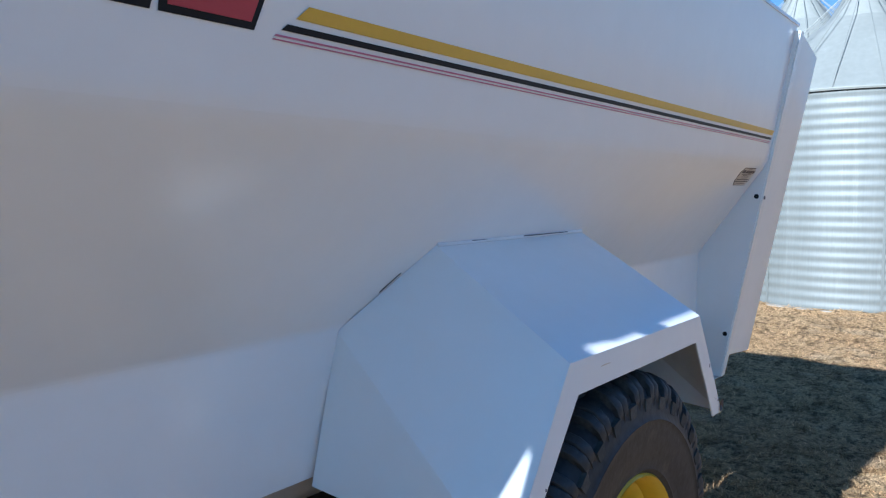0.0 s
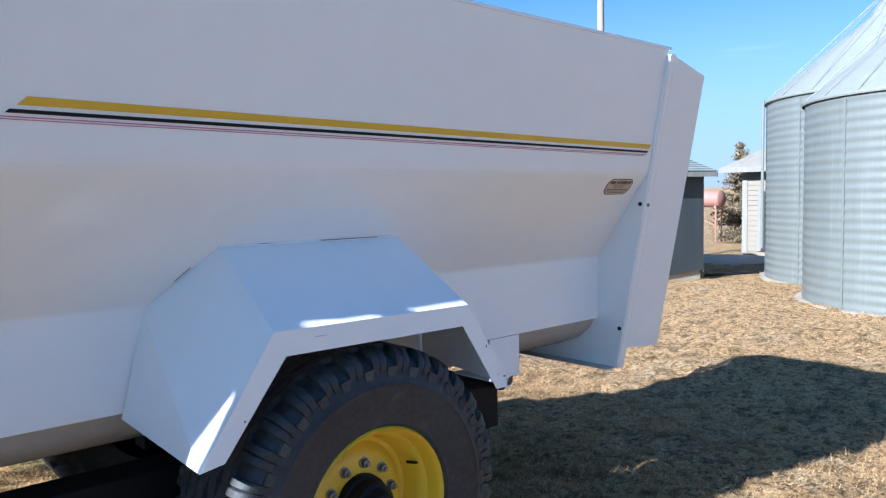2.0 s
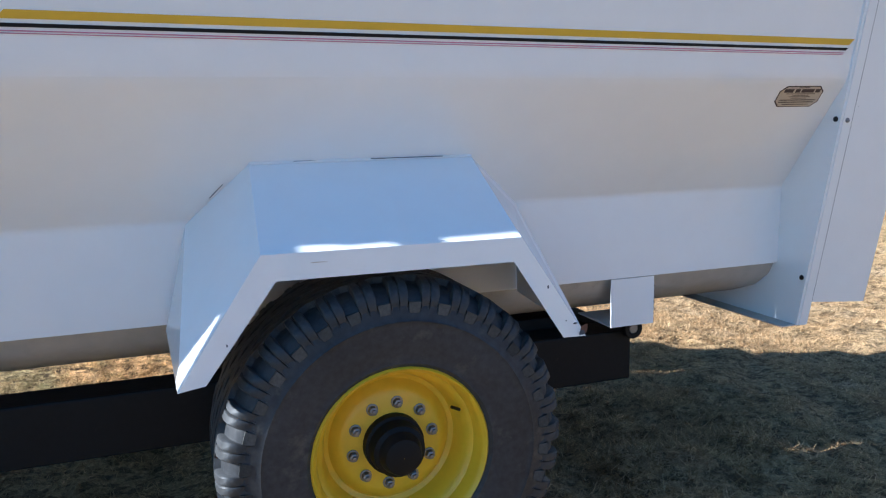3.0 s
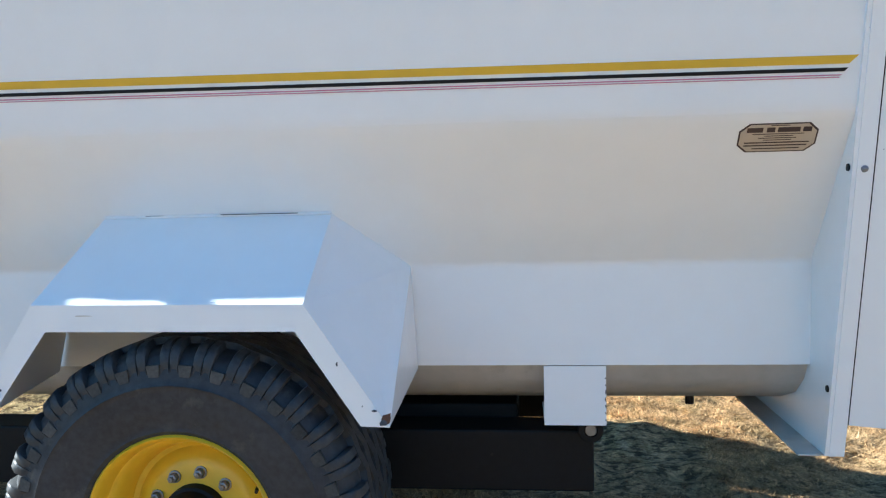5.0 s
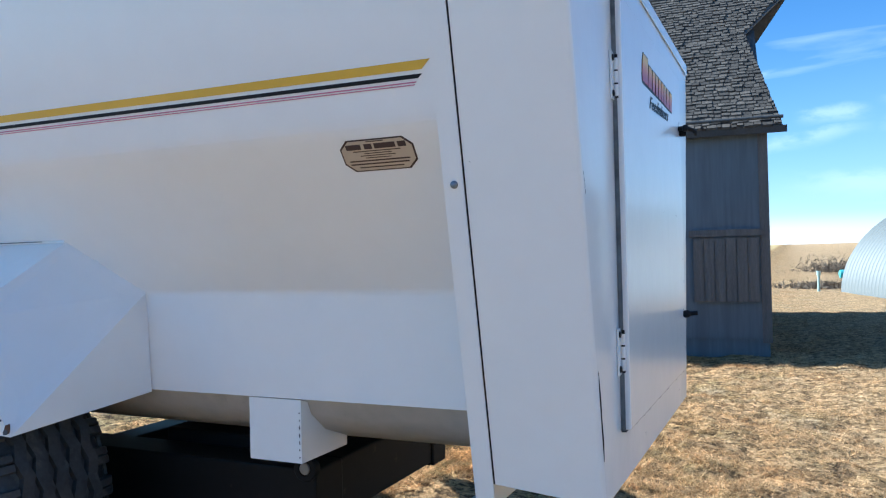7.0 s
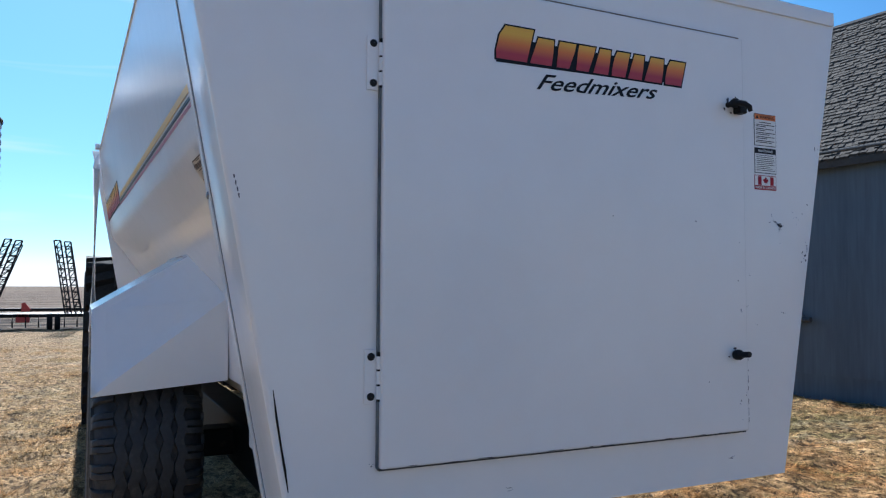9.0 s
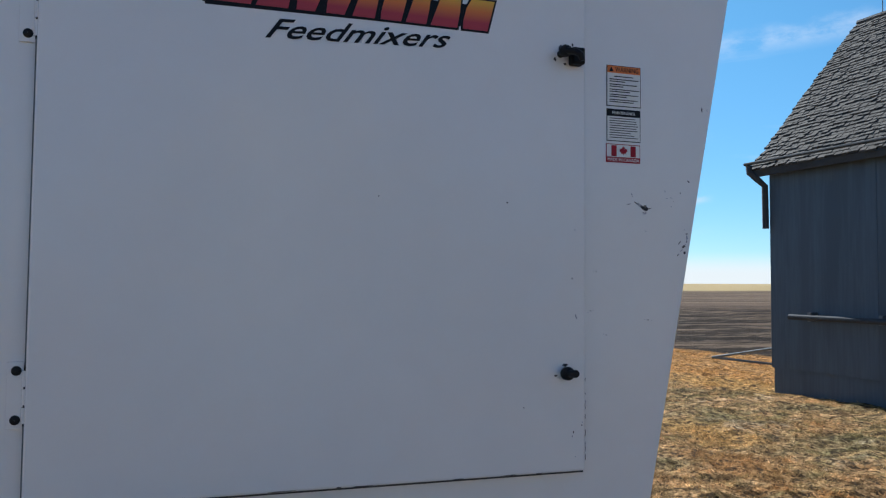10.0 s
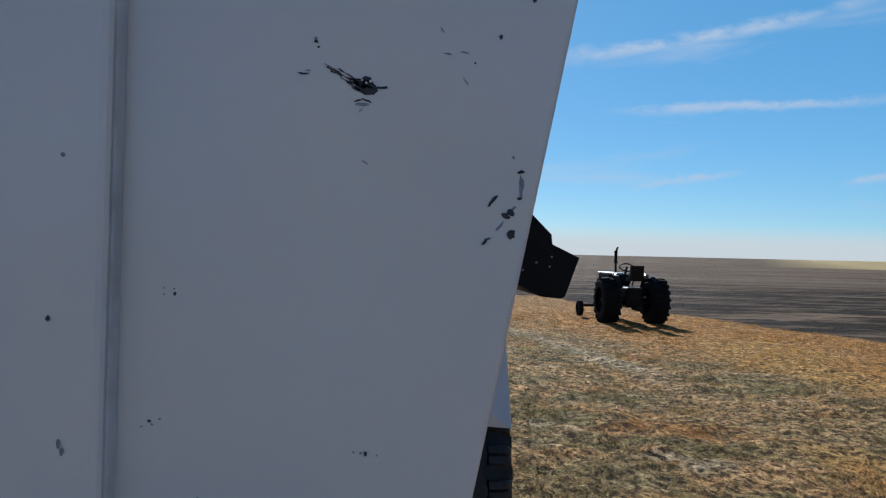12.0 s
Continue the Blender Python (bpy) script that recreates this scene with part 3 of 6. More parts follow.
# rolled top rim of both sides
for yy in (RIM_Y, 2 * YC - RIM_Y):
    s = 1 if yy < YC else -1
    f = s * flare(X_CUT, RIM_Z)
    rim = [(X_CUT, yy - s * 0.004 - f), (X_SEAM + 0.02, yy - s * 0.004), (X_SEAM + 0.02, yy + s * 0.05), (X_CUT, yy + s * 0.05 - f)]
    part("top_rim", prism(bmesh.new(), [(x, y, RIM_Z - 0.008) for x, y in rim], (0, 0, 0.014)), M["white"], wagon)


# unseen block added on the near rim to break the fender's sun strip
part("rim_lug", boxed((-4.62, RIM_Y - 0.10, RIM_Z - 0.01), (-4.51, RIM_Y - 0.047, RIM_Z + 0.022), 0.003), M["white"], wagon)


# end plate carrying the rear cap; its outer strip shows beside the seam
ep = [(cap_y(2.42, -1), 2.42), (cap_y(0.69, -1), 0.69), (cap_y(0.69, 1), 0.69), (cap_y(2.42, 1), 2.42)]
part("end_plate", prism(bmesh.new(), [(-0.345, y, z) for y, z in ep], (0.012, 0, 0)), M["white"], wagon)
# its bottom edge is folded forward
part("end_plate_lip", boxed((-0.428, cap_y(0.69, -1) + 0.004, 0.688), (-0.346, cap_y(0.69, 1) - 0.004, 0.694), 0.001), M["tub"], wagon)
for s in (-1, 1):
    part("end_flange", prism(bmesh.new(), [(-0.333, cap_y(2.42, s) + s * 0.005, 2.42), (-0.333, cap_y(0.69, s) + s * 0.005, 0.69), (-0.286, cap_y(0.69, s) + s * 0.005, 0.69), (-0.286, cap_y(2.42, s) + s * 0.005, 2.42)], (0, -s * 0.011, 0)), M["white"], wagon)
    part("joint_strip", prism(bmesh.new(), [(-0.2855, cap_y(2.40, s) + s * 0.0022, 2.40), (-0.2855, cap_y(0.80, s) + s * 0.0022, 0.80), (-0.281, cap_y(0.80, s) + s * 0.0022, 0.80), (-0.281, cap_y(2.40, s) + s * 0.0022, 2.40)], (0, -s * 0.02, 0)), M["decal_black"], wagon)
# rear cap: one bent sheet, side - rounded corner - rear face - rounded corner - side
bm = bmesh.new()
RC = {-1: 0.014, 1: 0.006}
rows = []
for i in range(9):
    f_ = i / 8
    row = []
    z_rear, z_side = 0.775 + f_ * (2.335 - 0.775), 0.80 + f_ * (2.412 - 0.80)
    sec = []
    for s in (-1, 1):
        rc = RC[s]
        arm = [(-0.281, 0.0), (-0.16, 0.0), (X_REAR - rc, 0.0)]
        arm += [(X_REAR - rc + rc * math.sin(a), rc - rc * math.cos(a)) for a in [radians(k) for k in (15, 30, 45, 60, 75, 90)]]
        pts = []
        for x, inset in arm:
            z_here = z_side + (z_rear - z_side) * (x + 0.281) / (X_REAR + 0.281)
            pts.append((x, cap_y(z_here, s) - s * (inset - 0.0015) - (0.016 * (x + 0.281) / 0.311 if s < 0 else 0.0), z_here))
        sec.append(pts)
    y_a, y_b = sec[0][-1][1], sec[1][-1][1]
    mid = [(X_REAR, y_a + (y_b - y_a) * k / 8, z_rear) for k in range(1, 8)]
    rows.append([bm.verts.new(Vector(p) - REAR) for p in sec[0] + mid + sec[1][::-1]])
for a, c in zip(rows, rows[1:]):
    for k in range(len(a) - 1):
        bm.faces.new((a[k], a[k + 1], c[k + 1], c[k]))
bmesh.ops.recalc_face_normals(bm, faces=bm.faces)
end_cap = part("end_cap", bm, M["white_rear"], wagon, smooth=True)
end_cap.location = REAR
part("cap_top", plate([[(-0.325, cap_y(2.42, -1), 2.42), (X_REAR - 0.02, cap_y(2.335, -1) + 0.03, 2.337), (X_REAR - 0.02, cap_y(2.335, 1) - 0.03, 2.337), (-0.325, cap_y(2.42, 1), 2.42)]], 0.005, (0, 0, 1)), M["white"], wagon)
part("top_flange", boxed((X_REAR + 0.002, cap_y(2.33, -1) + 0.05, 2.303), (X_REAR + 0.006, cap_y(2.33, 1) - 0.01, 2.352), 0.003), M["white_rear"], wagon)
# rear door, proud of the panel
DY0, DY1, DZ0, DZ1 = 0.590, 1.828, 0.930, 2.182
door = part("rear_door", boxed((0.002, DY0, DZ0), (0.028, DY1, DZ1), 0.006), M["white_rear"], wagon)
door.location = REAR

# bent pipe rail at the front corner, its top let into the side panel
rail = [(-4.93, 0.42, 0.93), (-4.93, 0.06, 0.93), (-4.93, -0.005, 0.95), (-4.93, -0.030, 1.02), (-4.93, -0.030, 2.34)]
rail += [(-4.93, -0.030 + 0.13 * (1 - math.cos(radians(15 * k))), 2.34 + 0.16 * math.sin(radians(15 * k))) for k in range(1, 7)]
part("grab_rail", tube(bmesh.new(), rail, 0.027, 12), M["white"], wagon, "white bent pipe grab rail", smooth=True)

# fenders


def fender(side):
    def q(x, y, z):
        return (x, y if side < 0 else 2 * YC - 0.04 - y, z)
    A, B = q(-2.77, 0.326, 1.525), q(-2.790, -0.075, 1.277)
    C, D, E = q(-3.045, -0.070, 0.893), q(-2.985, 0.470, 1.318), q(-3.075, 0.472, 0.950)
    A2, B2 = q(-1.965, 0.338, 1.525), q(-1.955, -0.075, 1.273)
    C2, D2, E2 = q(-1.712, -0.070, 0.913), q(-1.720, 0.484, 1.330), q(-1.705, 0.487, 0.958)
    f = part("fender", plate([[A, B, B2, A2], [B, A, D, C], [D, E, C], [A2, B2, C2, D2], [D2, C2, E2]], 0.005, (0, side, 0.7)), M["white"], wagon)
    lip = [B, q(-3.045, -0.072, 0.893), q(-2.965, -0.072, 0.905), q(-2.749, -0.075, 1.196), q(-1.982, -0.075, 1.193), q(-1.797, -0.072, 0.915), q(-1.712, -0.072, 0.912), B2]
    part("fender_lip", prism(bmesh.new(), lip, (0, 0.005 if side < 0 else -0.005, 0)), M["white"], f)
    return f


fender(-1)
fender(1)


# wheels
def wheel(x, y_out, inward):
    """inward: +1 when the wagon lies on the +y side of the outer face."""
    s = inward
    c = (x, y_out, 0.575)
    bm = bmesh.new()
    rim_prof = [(-0.004, 0.304), (-0.014, 0.296), (-0.004, 0.287), (0.012, 0.281), (0.055, 0.272), (0.066, 0.257), (0.10, 0.245), (0.150, 0.232), (0.158, 0.215), (0.128, 0.190), (0.118, 0.165), (0.118, 0.03)]
    turned(bm, [(s * a, r) for a, r in rim_prof], c, 56)
    w = part("wheel", bm, M["yellow"], wagon, "yellow painted ten-bolt steel wheel", smooth=True)
    bm = bmesh.new()
    tp = [(-0.002, 0.298), (-0.011, 0.309), (-0.017, 0.316), (-0.015, 0.325), (-0.020, 0.345), (-0.028, 0.39), (-0.031, 0.435), (-0.031, 0.452), (-0.035, 0.458), (-0.029, 0.467), (-0.026, 0.480), (-0.020, 0.506), (-0.006, 0.535), (0.018, 0.556), (0.05, 0.566), (0.21, 0.572), (0.37, 0.562), (0.41, 0.548), (0.44, 0.515), (0.455, 0.46), (0.455, 0.40), (0.44, 0.33), (0.42, 0.305)]
    turned(bm, [(s * a, r) for a, r in tp], c, 64)
    part("tyre", bm, M["rubber"], w, "black rubber tyre, dusty on the shoulder", smooth=True)
    # split shoulder lugs on both flanks, scuffed pads between them
    nl = 32
    for flank in (0, 1):
        segs = [(-0.0200, 0.508, 0.014), (-0.0235, 0.523, 0.023), (-0.018, 0.552, 0.027), (0.004, 0.576, 0.0275), (0.030, 0.585, 0.0275), (0.062, 0.587, 0.026)]
        if flank:
            segs = [(0.426 - a, r, hw) for a, r, hw in segs]
        bm = bmesh.new()
        for lobe in (-0.0285, 0.0285):
            prev = None
            for i, (a, r, hw) in enumerate(segs):
                dt = lobe * (0.86 if i == 0 else 1.0)
                ring = []
                for rr, dth in ((r - 0.006, -hw), (r, -hw * 0.70), (r, hw * 0.70), (r - 0.006, hw), (r - 0.045, hw * 1.05), (r - 0.045, -hw * 1.05)):
                    ring.append(bm.verts.new(Vector((rr * math.cos(dt + dth), s * a, rr * math.sin(dt + dth)))))
                if prev:
                    for j in range(6):
                        bm.faces.new((prev[j], prev[(j + 1) % 6], ring[(j + 1) % 6], ring[j]))
                else:
                    bm.faces.new(ring)
                prev = ring
            bm.faces.new(prev[::-1])
        bmesh.ops.recalc_face_normals(bm, faces=bm.faces)
        first = part("tread_lug", bm, M["tread"], w, smooth=True)
        ya = -0.0275 if flank == 0 else 0.4535
        pad = bmesh.new()
        prism(pad, [Vector((r * math.cos(d), s * ya, r * math.sin(d))) for r, d in ((0.484, -0.033), (0.484, 0.033), (0.520, 0.040), (0.520, -0.040))], (0, s * (0.014 if flank == 0 else -0.014), 0))
        first_pad = part("scuffed_pad", pad, M["scuffed_rubber"], w)
        for k in range(nl):
            for base, half in ((first, 0.0), (first_pad, 0.5)):
                ob = base if k == 0 else new(base.name.split(".")[0], base.data)
                ob.parent = w
                ob.matrix_basis = Matrix.Translation(Vector(c)) @ Matrix.Rotation(-(k + half + 0.5 * flank) * math.tau / nl, 4, "Y")
    # zigzag ribs round the tread
    nz = nl * 6
    for a0, a1, ph in ((0.070, 0.118, 0), (0.130, 0.182, 3), (0.194, 0.246, 0), (0.258, 0.310, 3), (0.322, 0.366, 0)):
        bm = bmesh.new()
        rings = []
        for k in range(nz):
            th = k * math.tau / nz
            zig = 0.009 * (1 - abs(((k + ph) % 6) / 3 - 1) * 2)
            rings.append([bm.verts.new(Vector(c) + Vector((r * math.cos(th), s * (a + zig), r * math.sin(th)))) for a, r in ((a0, 0.560), (a0 + 0.003, 0.587), (a1 - 0.003, 0.587), (a1, 0.560))])
        for k in range(nz):
            p0, p1 = rings[k], rings[(k + 1) % nz]
            for j in range(3):
                bm.faces.new((p0[j], p0[j + 1], p1[j + 1], p1[j]))
        bmesh.ops.recalc_face_normals(bm, faces=bm.faces)
        part("tread_rib", bm, M["tread"], w)
    bm = bmesh.new()
    turned(bm, [(s * a, r) for a, r in ((0.12, 0.105), (0.085, 0.103), (0.080, 0.094), (0.03, 0.088), (0.022, 0.074), (-0.005, 0.066), (-0.018, 0.060), (-0.022, 0.045), (-0.024, 0.001))], c, 32)
    part("hub", bm, M["black_iron"], w, "black axle hub with round cap", smooth=True)
    for k in range(10):
        a = k * math.tau / 10 + 0.18
        px, pz = x + 0.143 * math.cos(a), 0.575 + 0.143 * math.sin(a)
        bm = bmesh.new()
        turned(bm, [(s * t, r) for t, r in ((0.119, 0.021), (0.114, 0.021), (0.113, 0.016))], (px, y_out, pz), 12)
        turned(bm, [(s * t, r) for t, r in ((0.113, 0.0155), (0.094, 0.0150), (0.092, 0.009), (0.083, 0.008), (0.082, 0.001))], (px, y_out, pz), 6)
        part("lug_nut", bm, M["bolt"], w)
    bm = tube(bmesh.new(), [(x + 0.21, y_out + s * 0.10, 0.575 + 0.10), (x + 0.222, y_out + s * 0.055, 0.575 + 0.105)], 0.006, 8)
    part("valve", bm, M["black_plastic"], w)
    return w


wheel(-2.372, -0.040, 1)
wheel(-2.372, 2.40, -1)
part("axle", boxed((-2.45, 0.2, 0.50), (-2.29, 2.35, 0.64), 0.01), M["black_iron"], wagon)
part("chassis_beam", boxed((-5.9, 0.62, 0.455), (-1.07, 0.80, 0.69), 0.008), M["black_iron"], wagon)
part("far_beam", boxed((-2.6, 1.58, 0.455), (-1.07, 1.72, 0.69), 0.008), M["black_iron"], wagon)
part("rear_cross_member", boxed((-1.21, 0.802, 0.47), (-1.08, 1.578, 0.69), 0.008), M["black_iron"], wagon)
part("cross_beam", boxed((-1.95, 0.802, 0.56), (-1.35, 1.578, 0.74), 0.01), M["black_iron"], wagon)
part("drawbar", boxed((-6.3, YC - 0.08, 0.46), (-5.5, YC + 0.08, 0.60), 0.01), M["black_iron"], wagon)
# support bracket under the skirt
part("skirt_bracket", plate([[(-1.255, 0.496, 0.962), (-1.037, 0.496, 0.962), (-1.037, 0.496, 0.748), (-1.255, 0.496, 0.748)], [(-1.037, 0.496, 0.962), (-1.037, 0.78, 0.87), (-1.037, 0.78, 0.748), (-1.037, 0.496, 0.748)],
      [(-1.255, 0.496, 0.748), (-1.037, 0.496, 0.748), (-1.037, 0.78, 0.748), (-1.255, 0.78, 0.748)]], 0.006), M["white"], wagon)

# ---- grain bins ----


def grain_bin(name, label, centre, R, eave, peak, base, wall_mat, roof_mat, pitch=0.148, group="grain bins", ribs=20, amp=0.006):
    g = thing(name, label, "grain bin", (centre[0], centre[1], base), group)
    bm = bmesh.new()
    prof = []
    k = int((eave - base) / pitch * 8)
    for i in range(k + 1):
        z = base + (eave - base) * i / k
        prof.append((z, R + amp * math.sin(i * math.tau / 8)))
    turned(bm, prof, (centre[0], centre[1], 0), 96, "z")
    part("wall", bm, wall_mat, g, smooth=True)
    bm = bmesh.new()
    slope = (peak - eave) / R
    turned(bm, [(eave - 0.05, R + 0.05), (eave - 0.02, R + 0.06), (eave + slope * (R - 0.25 * R) * 0.0, R + 0.05), (eave + slope * 0.75 * R, 0.25 * R), (peak, 0.12 * R)], (centre[0], centre[1], 0), 96, "z")
    roof = part("roof", bm, roof_mat, g)
    for i in range(ribs):
        a = i * math.tau / ribs
        d = Vector((math.cos(a), math.sin(a), 0))
        bm = bmesh.new()
        p0 = Vector((*centre, eave + 0.012)) + d * (R + 0.05)
        p1 = Vector((*centre, peak + 0.012)) + d * 0.12 * R
        tube(bm, [p0, p1], 0.007, 6)
        part("rib", bm, roof_mat, roof)
    bm = bmesh.new()
    turned(bm, [(peak - 0.02, 0.14 * R), (peak + 0.10, 0.14 * R), (peak + 0.12, 0.17 * R), (peak + 0.2, 0.10 * R), (peak + 0.26, 0.001)], (centre[0], centre[1], 0), 32, "z")
    part("roof_cap", bm, M["black_iron"], g)
    # upright sheet seams with their bolts
    for i in range(8):
        a = i * math.tau / 8 + 0.35
        d = Vector((math.cos(a), math.sin(a), 0))
        t = Vector((-d.y, d.x, 0))
        bm = bmesh.new()
        p = Vector((*centre, 0)) + d * (R + amp + 0.002)
        prism(bm, [p + t * -0.02 + Vector((0, 0, base + 0.02)), p + t * 0.02 + Vector((0, 0, base + 0.02)), p + t * 0.02 + Vector((0, 0, eave - 0.03)), p + t * -0.02 + Vector((0, 0, eave - 0.03))], d * 0.004)
        part("seam", bm, wall_mat, g)
    # foundation
    bm = bmesh.new()
    turned(bm, [(base - 0.25, R + 0.16), (base - 0.0, R + 0.14), (base + 0.005, R - 0.05)], (centre[0], centre[1], 0), 64, "z")
    part("concrete_base", bm, M["concrete"], g)
    return g


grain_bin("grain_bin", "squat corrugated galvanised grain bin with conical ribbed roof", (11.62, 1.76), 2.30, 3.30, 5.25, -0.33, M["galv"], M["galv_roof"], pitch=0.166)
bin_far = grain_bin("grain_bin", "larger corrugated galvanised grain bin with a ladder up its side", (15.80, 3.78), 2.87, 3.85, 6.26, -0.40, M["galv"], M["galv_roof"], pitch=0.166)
grain_bin("grain_bin", "tall blue-grey corrugated grain bin in shade", (-25.7, -5.45), 2.9, 6.7, 8.2, -0.30, M["silo"], M["galv_roof"], pitch=0.25, amp=0.02)
# ladder up the larger bin
d = Vector((math.cos(2.05), math.sin(2.05), 0))
t = Vector((-d.y, d.x, 0))
lad = part("ladder", tube(bmesh.new(), [Vector((15.80, 3.78, 0.3)) + d * 2.95 + t * 0.2, Vector((15.80, 3.78, 3.9)) + d * 2.95 + t * 0.2], 0.03, 6), M["galv"], bin_far)
part("ladder_rail", tube(bmesh.new(), [Vector((15.80, 3.78, 0.3)) + d * 2.95 - t * 0.2, Vector((15.80, 3.78, 3.9)) + d * 2.95 - t * 0.2], 0.03, 6), M["galv"], lad)
for i in range(12):
    z = 0.5 + i * 0.29
    part("rung", tube(bmesh.new(), [Vector((15.80, 3.78, z)) + d * 2.95 - t * 0.2, Vector((15.80, 3.78, z)) + d * 2.95 + t * 0.2], 0.018, 6), M["black_iron"], lad)

# ---- barn ----
BA = Vector((0.20, 9.26, 0))      # wall corner by the lane
BB = Vector((-7.12, 8.59, 0))     # wall corner by the field
BU = (BA - BB).normalized()       # along the long wall
BN = Vector((-BU.y, BU.x, 0))     # into the barn
BL = (BA - BB).length
B_EAVE, B_RIDGE, B_HALF = 3.17, 5.74, 2.70
barn = thing("barn", "old barn with weathered grey sheet walls and cedar shingle roof", "barn", (BB.x, BB.y, -0.06))


def bp(u, v, z):
    return BB + BU * u + BN * v + Vector((0, 0, z))


part("foundation", prism(bmesh.new(), [bp(0.01, 0.012, -0.45), bp(BL - 0.01, 0.012, -0.45), bp(BL - 0.01, 2 * B_HALF - 0.012, -0.45), bp(0.01, 2 * B_HALF - 0.012, -0.45)], (0, 0, 0.70)), M["barn_sheet"], barn)
long_wall = part("long_wall", prism(bmesh.new(), [bp(0, 0, 0.26), bp(BL, 0, 0.26), bp(BL, 0, B_EAVE), bp(0, 0, B_EAVE)], BN * 0.12), M["barn_sheet"], barn)
part("back_wall", prism(bmesh.new(), [bp(0, 2 * B_HALF - 0.12, 0.26), bp(BL, 2 * B_HALF - 0.12, 0.26), bp(BL, 2 * B_HALF - 0.12, B_EAVE), bp(0, 2 * B_HALF - 0.12, B_EAVE)], BN * 0.12), M["barn_sheet"], barn)
for u in (0.0, BL - 0.12):
    part("gable_wall", prism(bmesh.new(), [bp(u, 0.125, 0.26), bp(u, 2 * B_HALF - 0.125, 0.26), bp(u, 2 * B_HALF - 0.125, B_EAVE), bp(u, B_HALF, B_RIDGE - 0.08), bp(u, 0.125, B_EAVE)], BU * 0.12), M["barn_sheet"] if u == 0 else M["barn_wood"], barn)
slope_len = math.hypot(B_HALF, B_RIDGE - B_EAVE)
OV = 0.26
for side in (0, 1):
    def rp(u, s, lift, side=side):
        # s from the eave's edge (0) up to the ridge
        k = (s - OV) / slope_len
        v = k * B_HALF
        z = B_EAVE + 0.06 + k * (B_RIDGE - B_EAVE) + lift
        return bp(u, v if side == 0 else 2 * B_HALF - v, z)
    S = slope_len + OV
    deck = part("roof_deck", plate([[rp(-0.2, 0, 0), rp(BL + 0.20, 0, 0), rp(BL - 0.15, S * 0.62, 0), rp(BL + 0.70, S, 0), rp(-0.70, S, 0), rp(-0.48, S * 0.55, 0)]], 0.03, (0, 0, 1)), M["barn_wood"], barn)
    part("eave_board", prism(bmesh.new(), [rp(-0.2, 0.02, -0.10), rp(BL + 0.25, 0.02, -0.10), rp(BL + 0.25, 0, 0.0), rp(-0.2, 0, 0.0)], BN * (0.03 if side == 0 else -0.03)), M["barn_dark"], barn)
    if side == 0:
        roof_deck_front, roof_point = deck, rp
        roof_s = S

# low unseen block along the back, added to widen the barn's shadow
part("lean_to", prism(bmesh.new(), [bp(0.05, 2 * B_HALF + 0.01, -0.4), bp(0.05, 2 * B_HALF + 0.01, 2.95), bp(0.05, 2 * B_HALF + 3.0, 2.45), bp(0.05, 2 * B_HALF + 3.0, -0.4)], BU * (BL - 0.1)), M["barn_sheet"], barn)

# ---- small shed ----
shed = thing("garden_shed", "small gabled shed with dark shaded wall and weathered white siding", "shed", (12.8, 10.2, -0.35))
SA, SB = Vector((10.97, 7.57, 0)), Vector((12.66, 7.0, 0))
SU = (SB - SA).normalized()
SN = Vector((-SU.y, SU.x, 0))
SW, SD, S_EAVE, S_RIDGE = (SB - SA).length, 6.0, 2.22, 3.22


def sp(u, v, z):
    return SA + SU * u + SN * v + Vector((0, 0, z))


part("base_wall", prism(bmesh.new(), [sp(0.02, 0.05, -0.6), sp(SW - 0.02, 0.05, -0.6), sp(SW - 0.02, SD - 0.02, -0.6), sp(0.02, SD - 0.02, -0.6)], (0, 0, 0.44)), M["concrete"], shed)
# this side's shade is in its dark colour; its sheets hang loose at the corner
dark_wall = part("dark_wall", prism(bmesh.new(), [sp(0, 0, -0.24), sp(SW, 0, -0.10), sp(SW, 0, S_EAVE), sp(0, 0, S_EAVE)], SN * 0.1), M["shed_dark"], shed)
for i in range(3):
    u0, u1 = SW * i / 3, SW * (i + 1) / 3
    part("metal_sheet", prism(bmesh.new(), [sp(u0 + 0.004, -0.012 - 0.003 * (i % 2), -0.27 + 0.04 * i), sp(u1 + 0.01, -0.012 - 0.003 * (i % 2), -0.23 + 0.04 * i), sp(u1 + 0.01, -0.008, S_EAVE - 0.04), sp(u0 + 0.004, -0.008, S_EAVE - 0.04)], SN * 0.004), M["shed_dark"], dark_wall)
part("back_wall", prism(bmesh.new(), [sp(0, SD - 0.1, -0.2), sp(SW, SD - 0.1, -0.2), sp(SW, SD - 0.1, S_EAVE), sp(0, SD - 0.1, S_EAVE)], SN * 0.1), M["shed_siding"], shed)
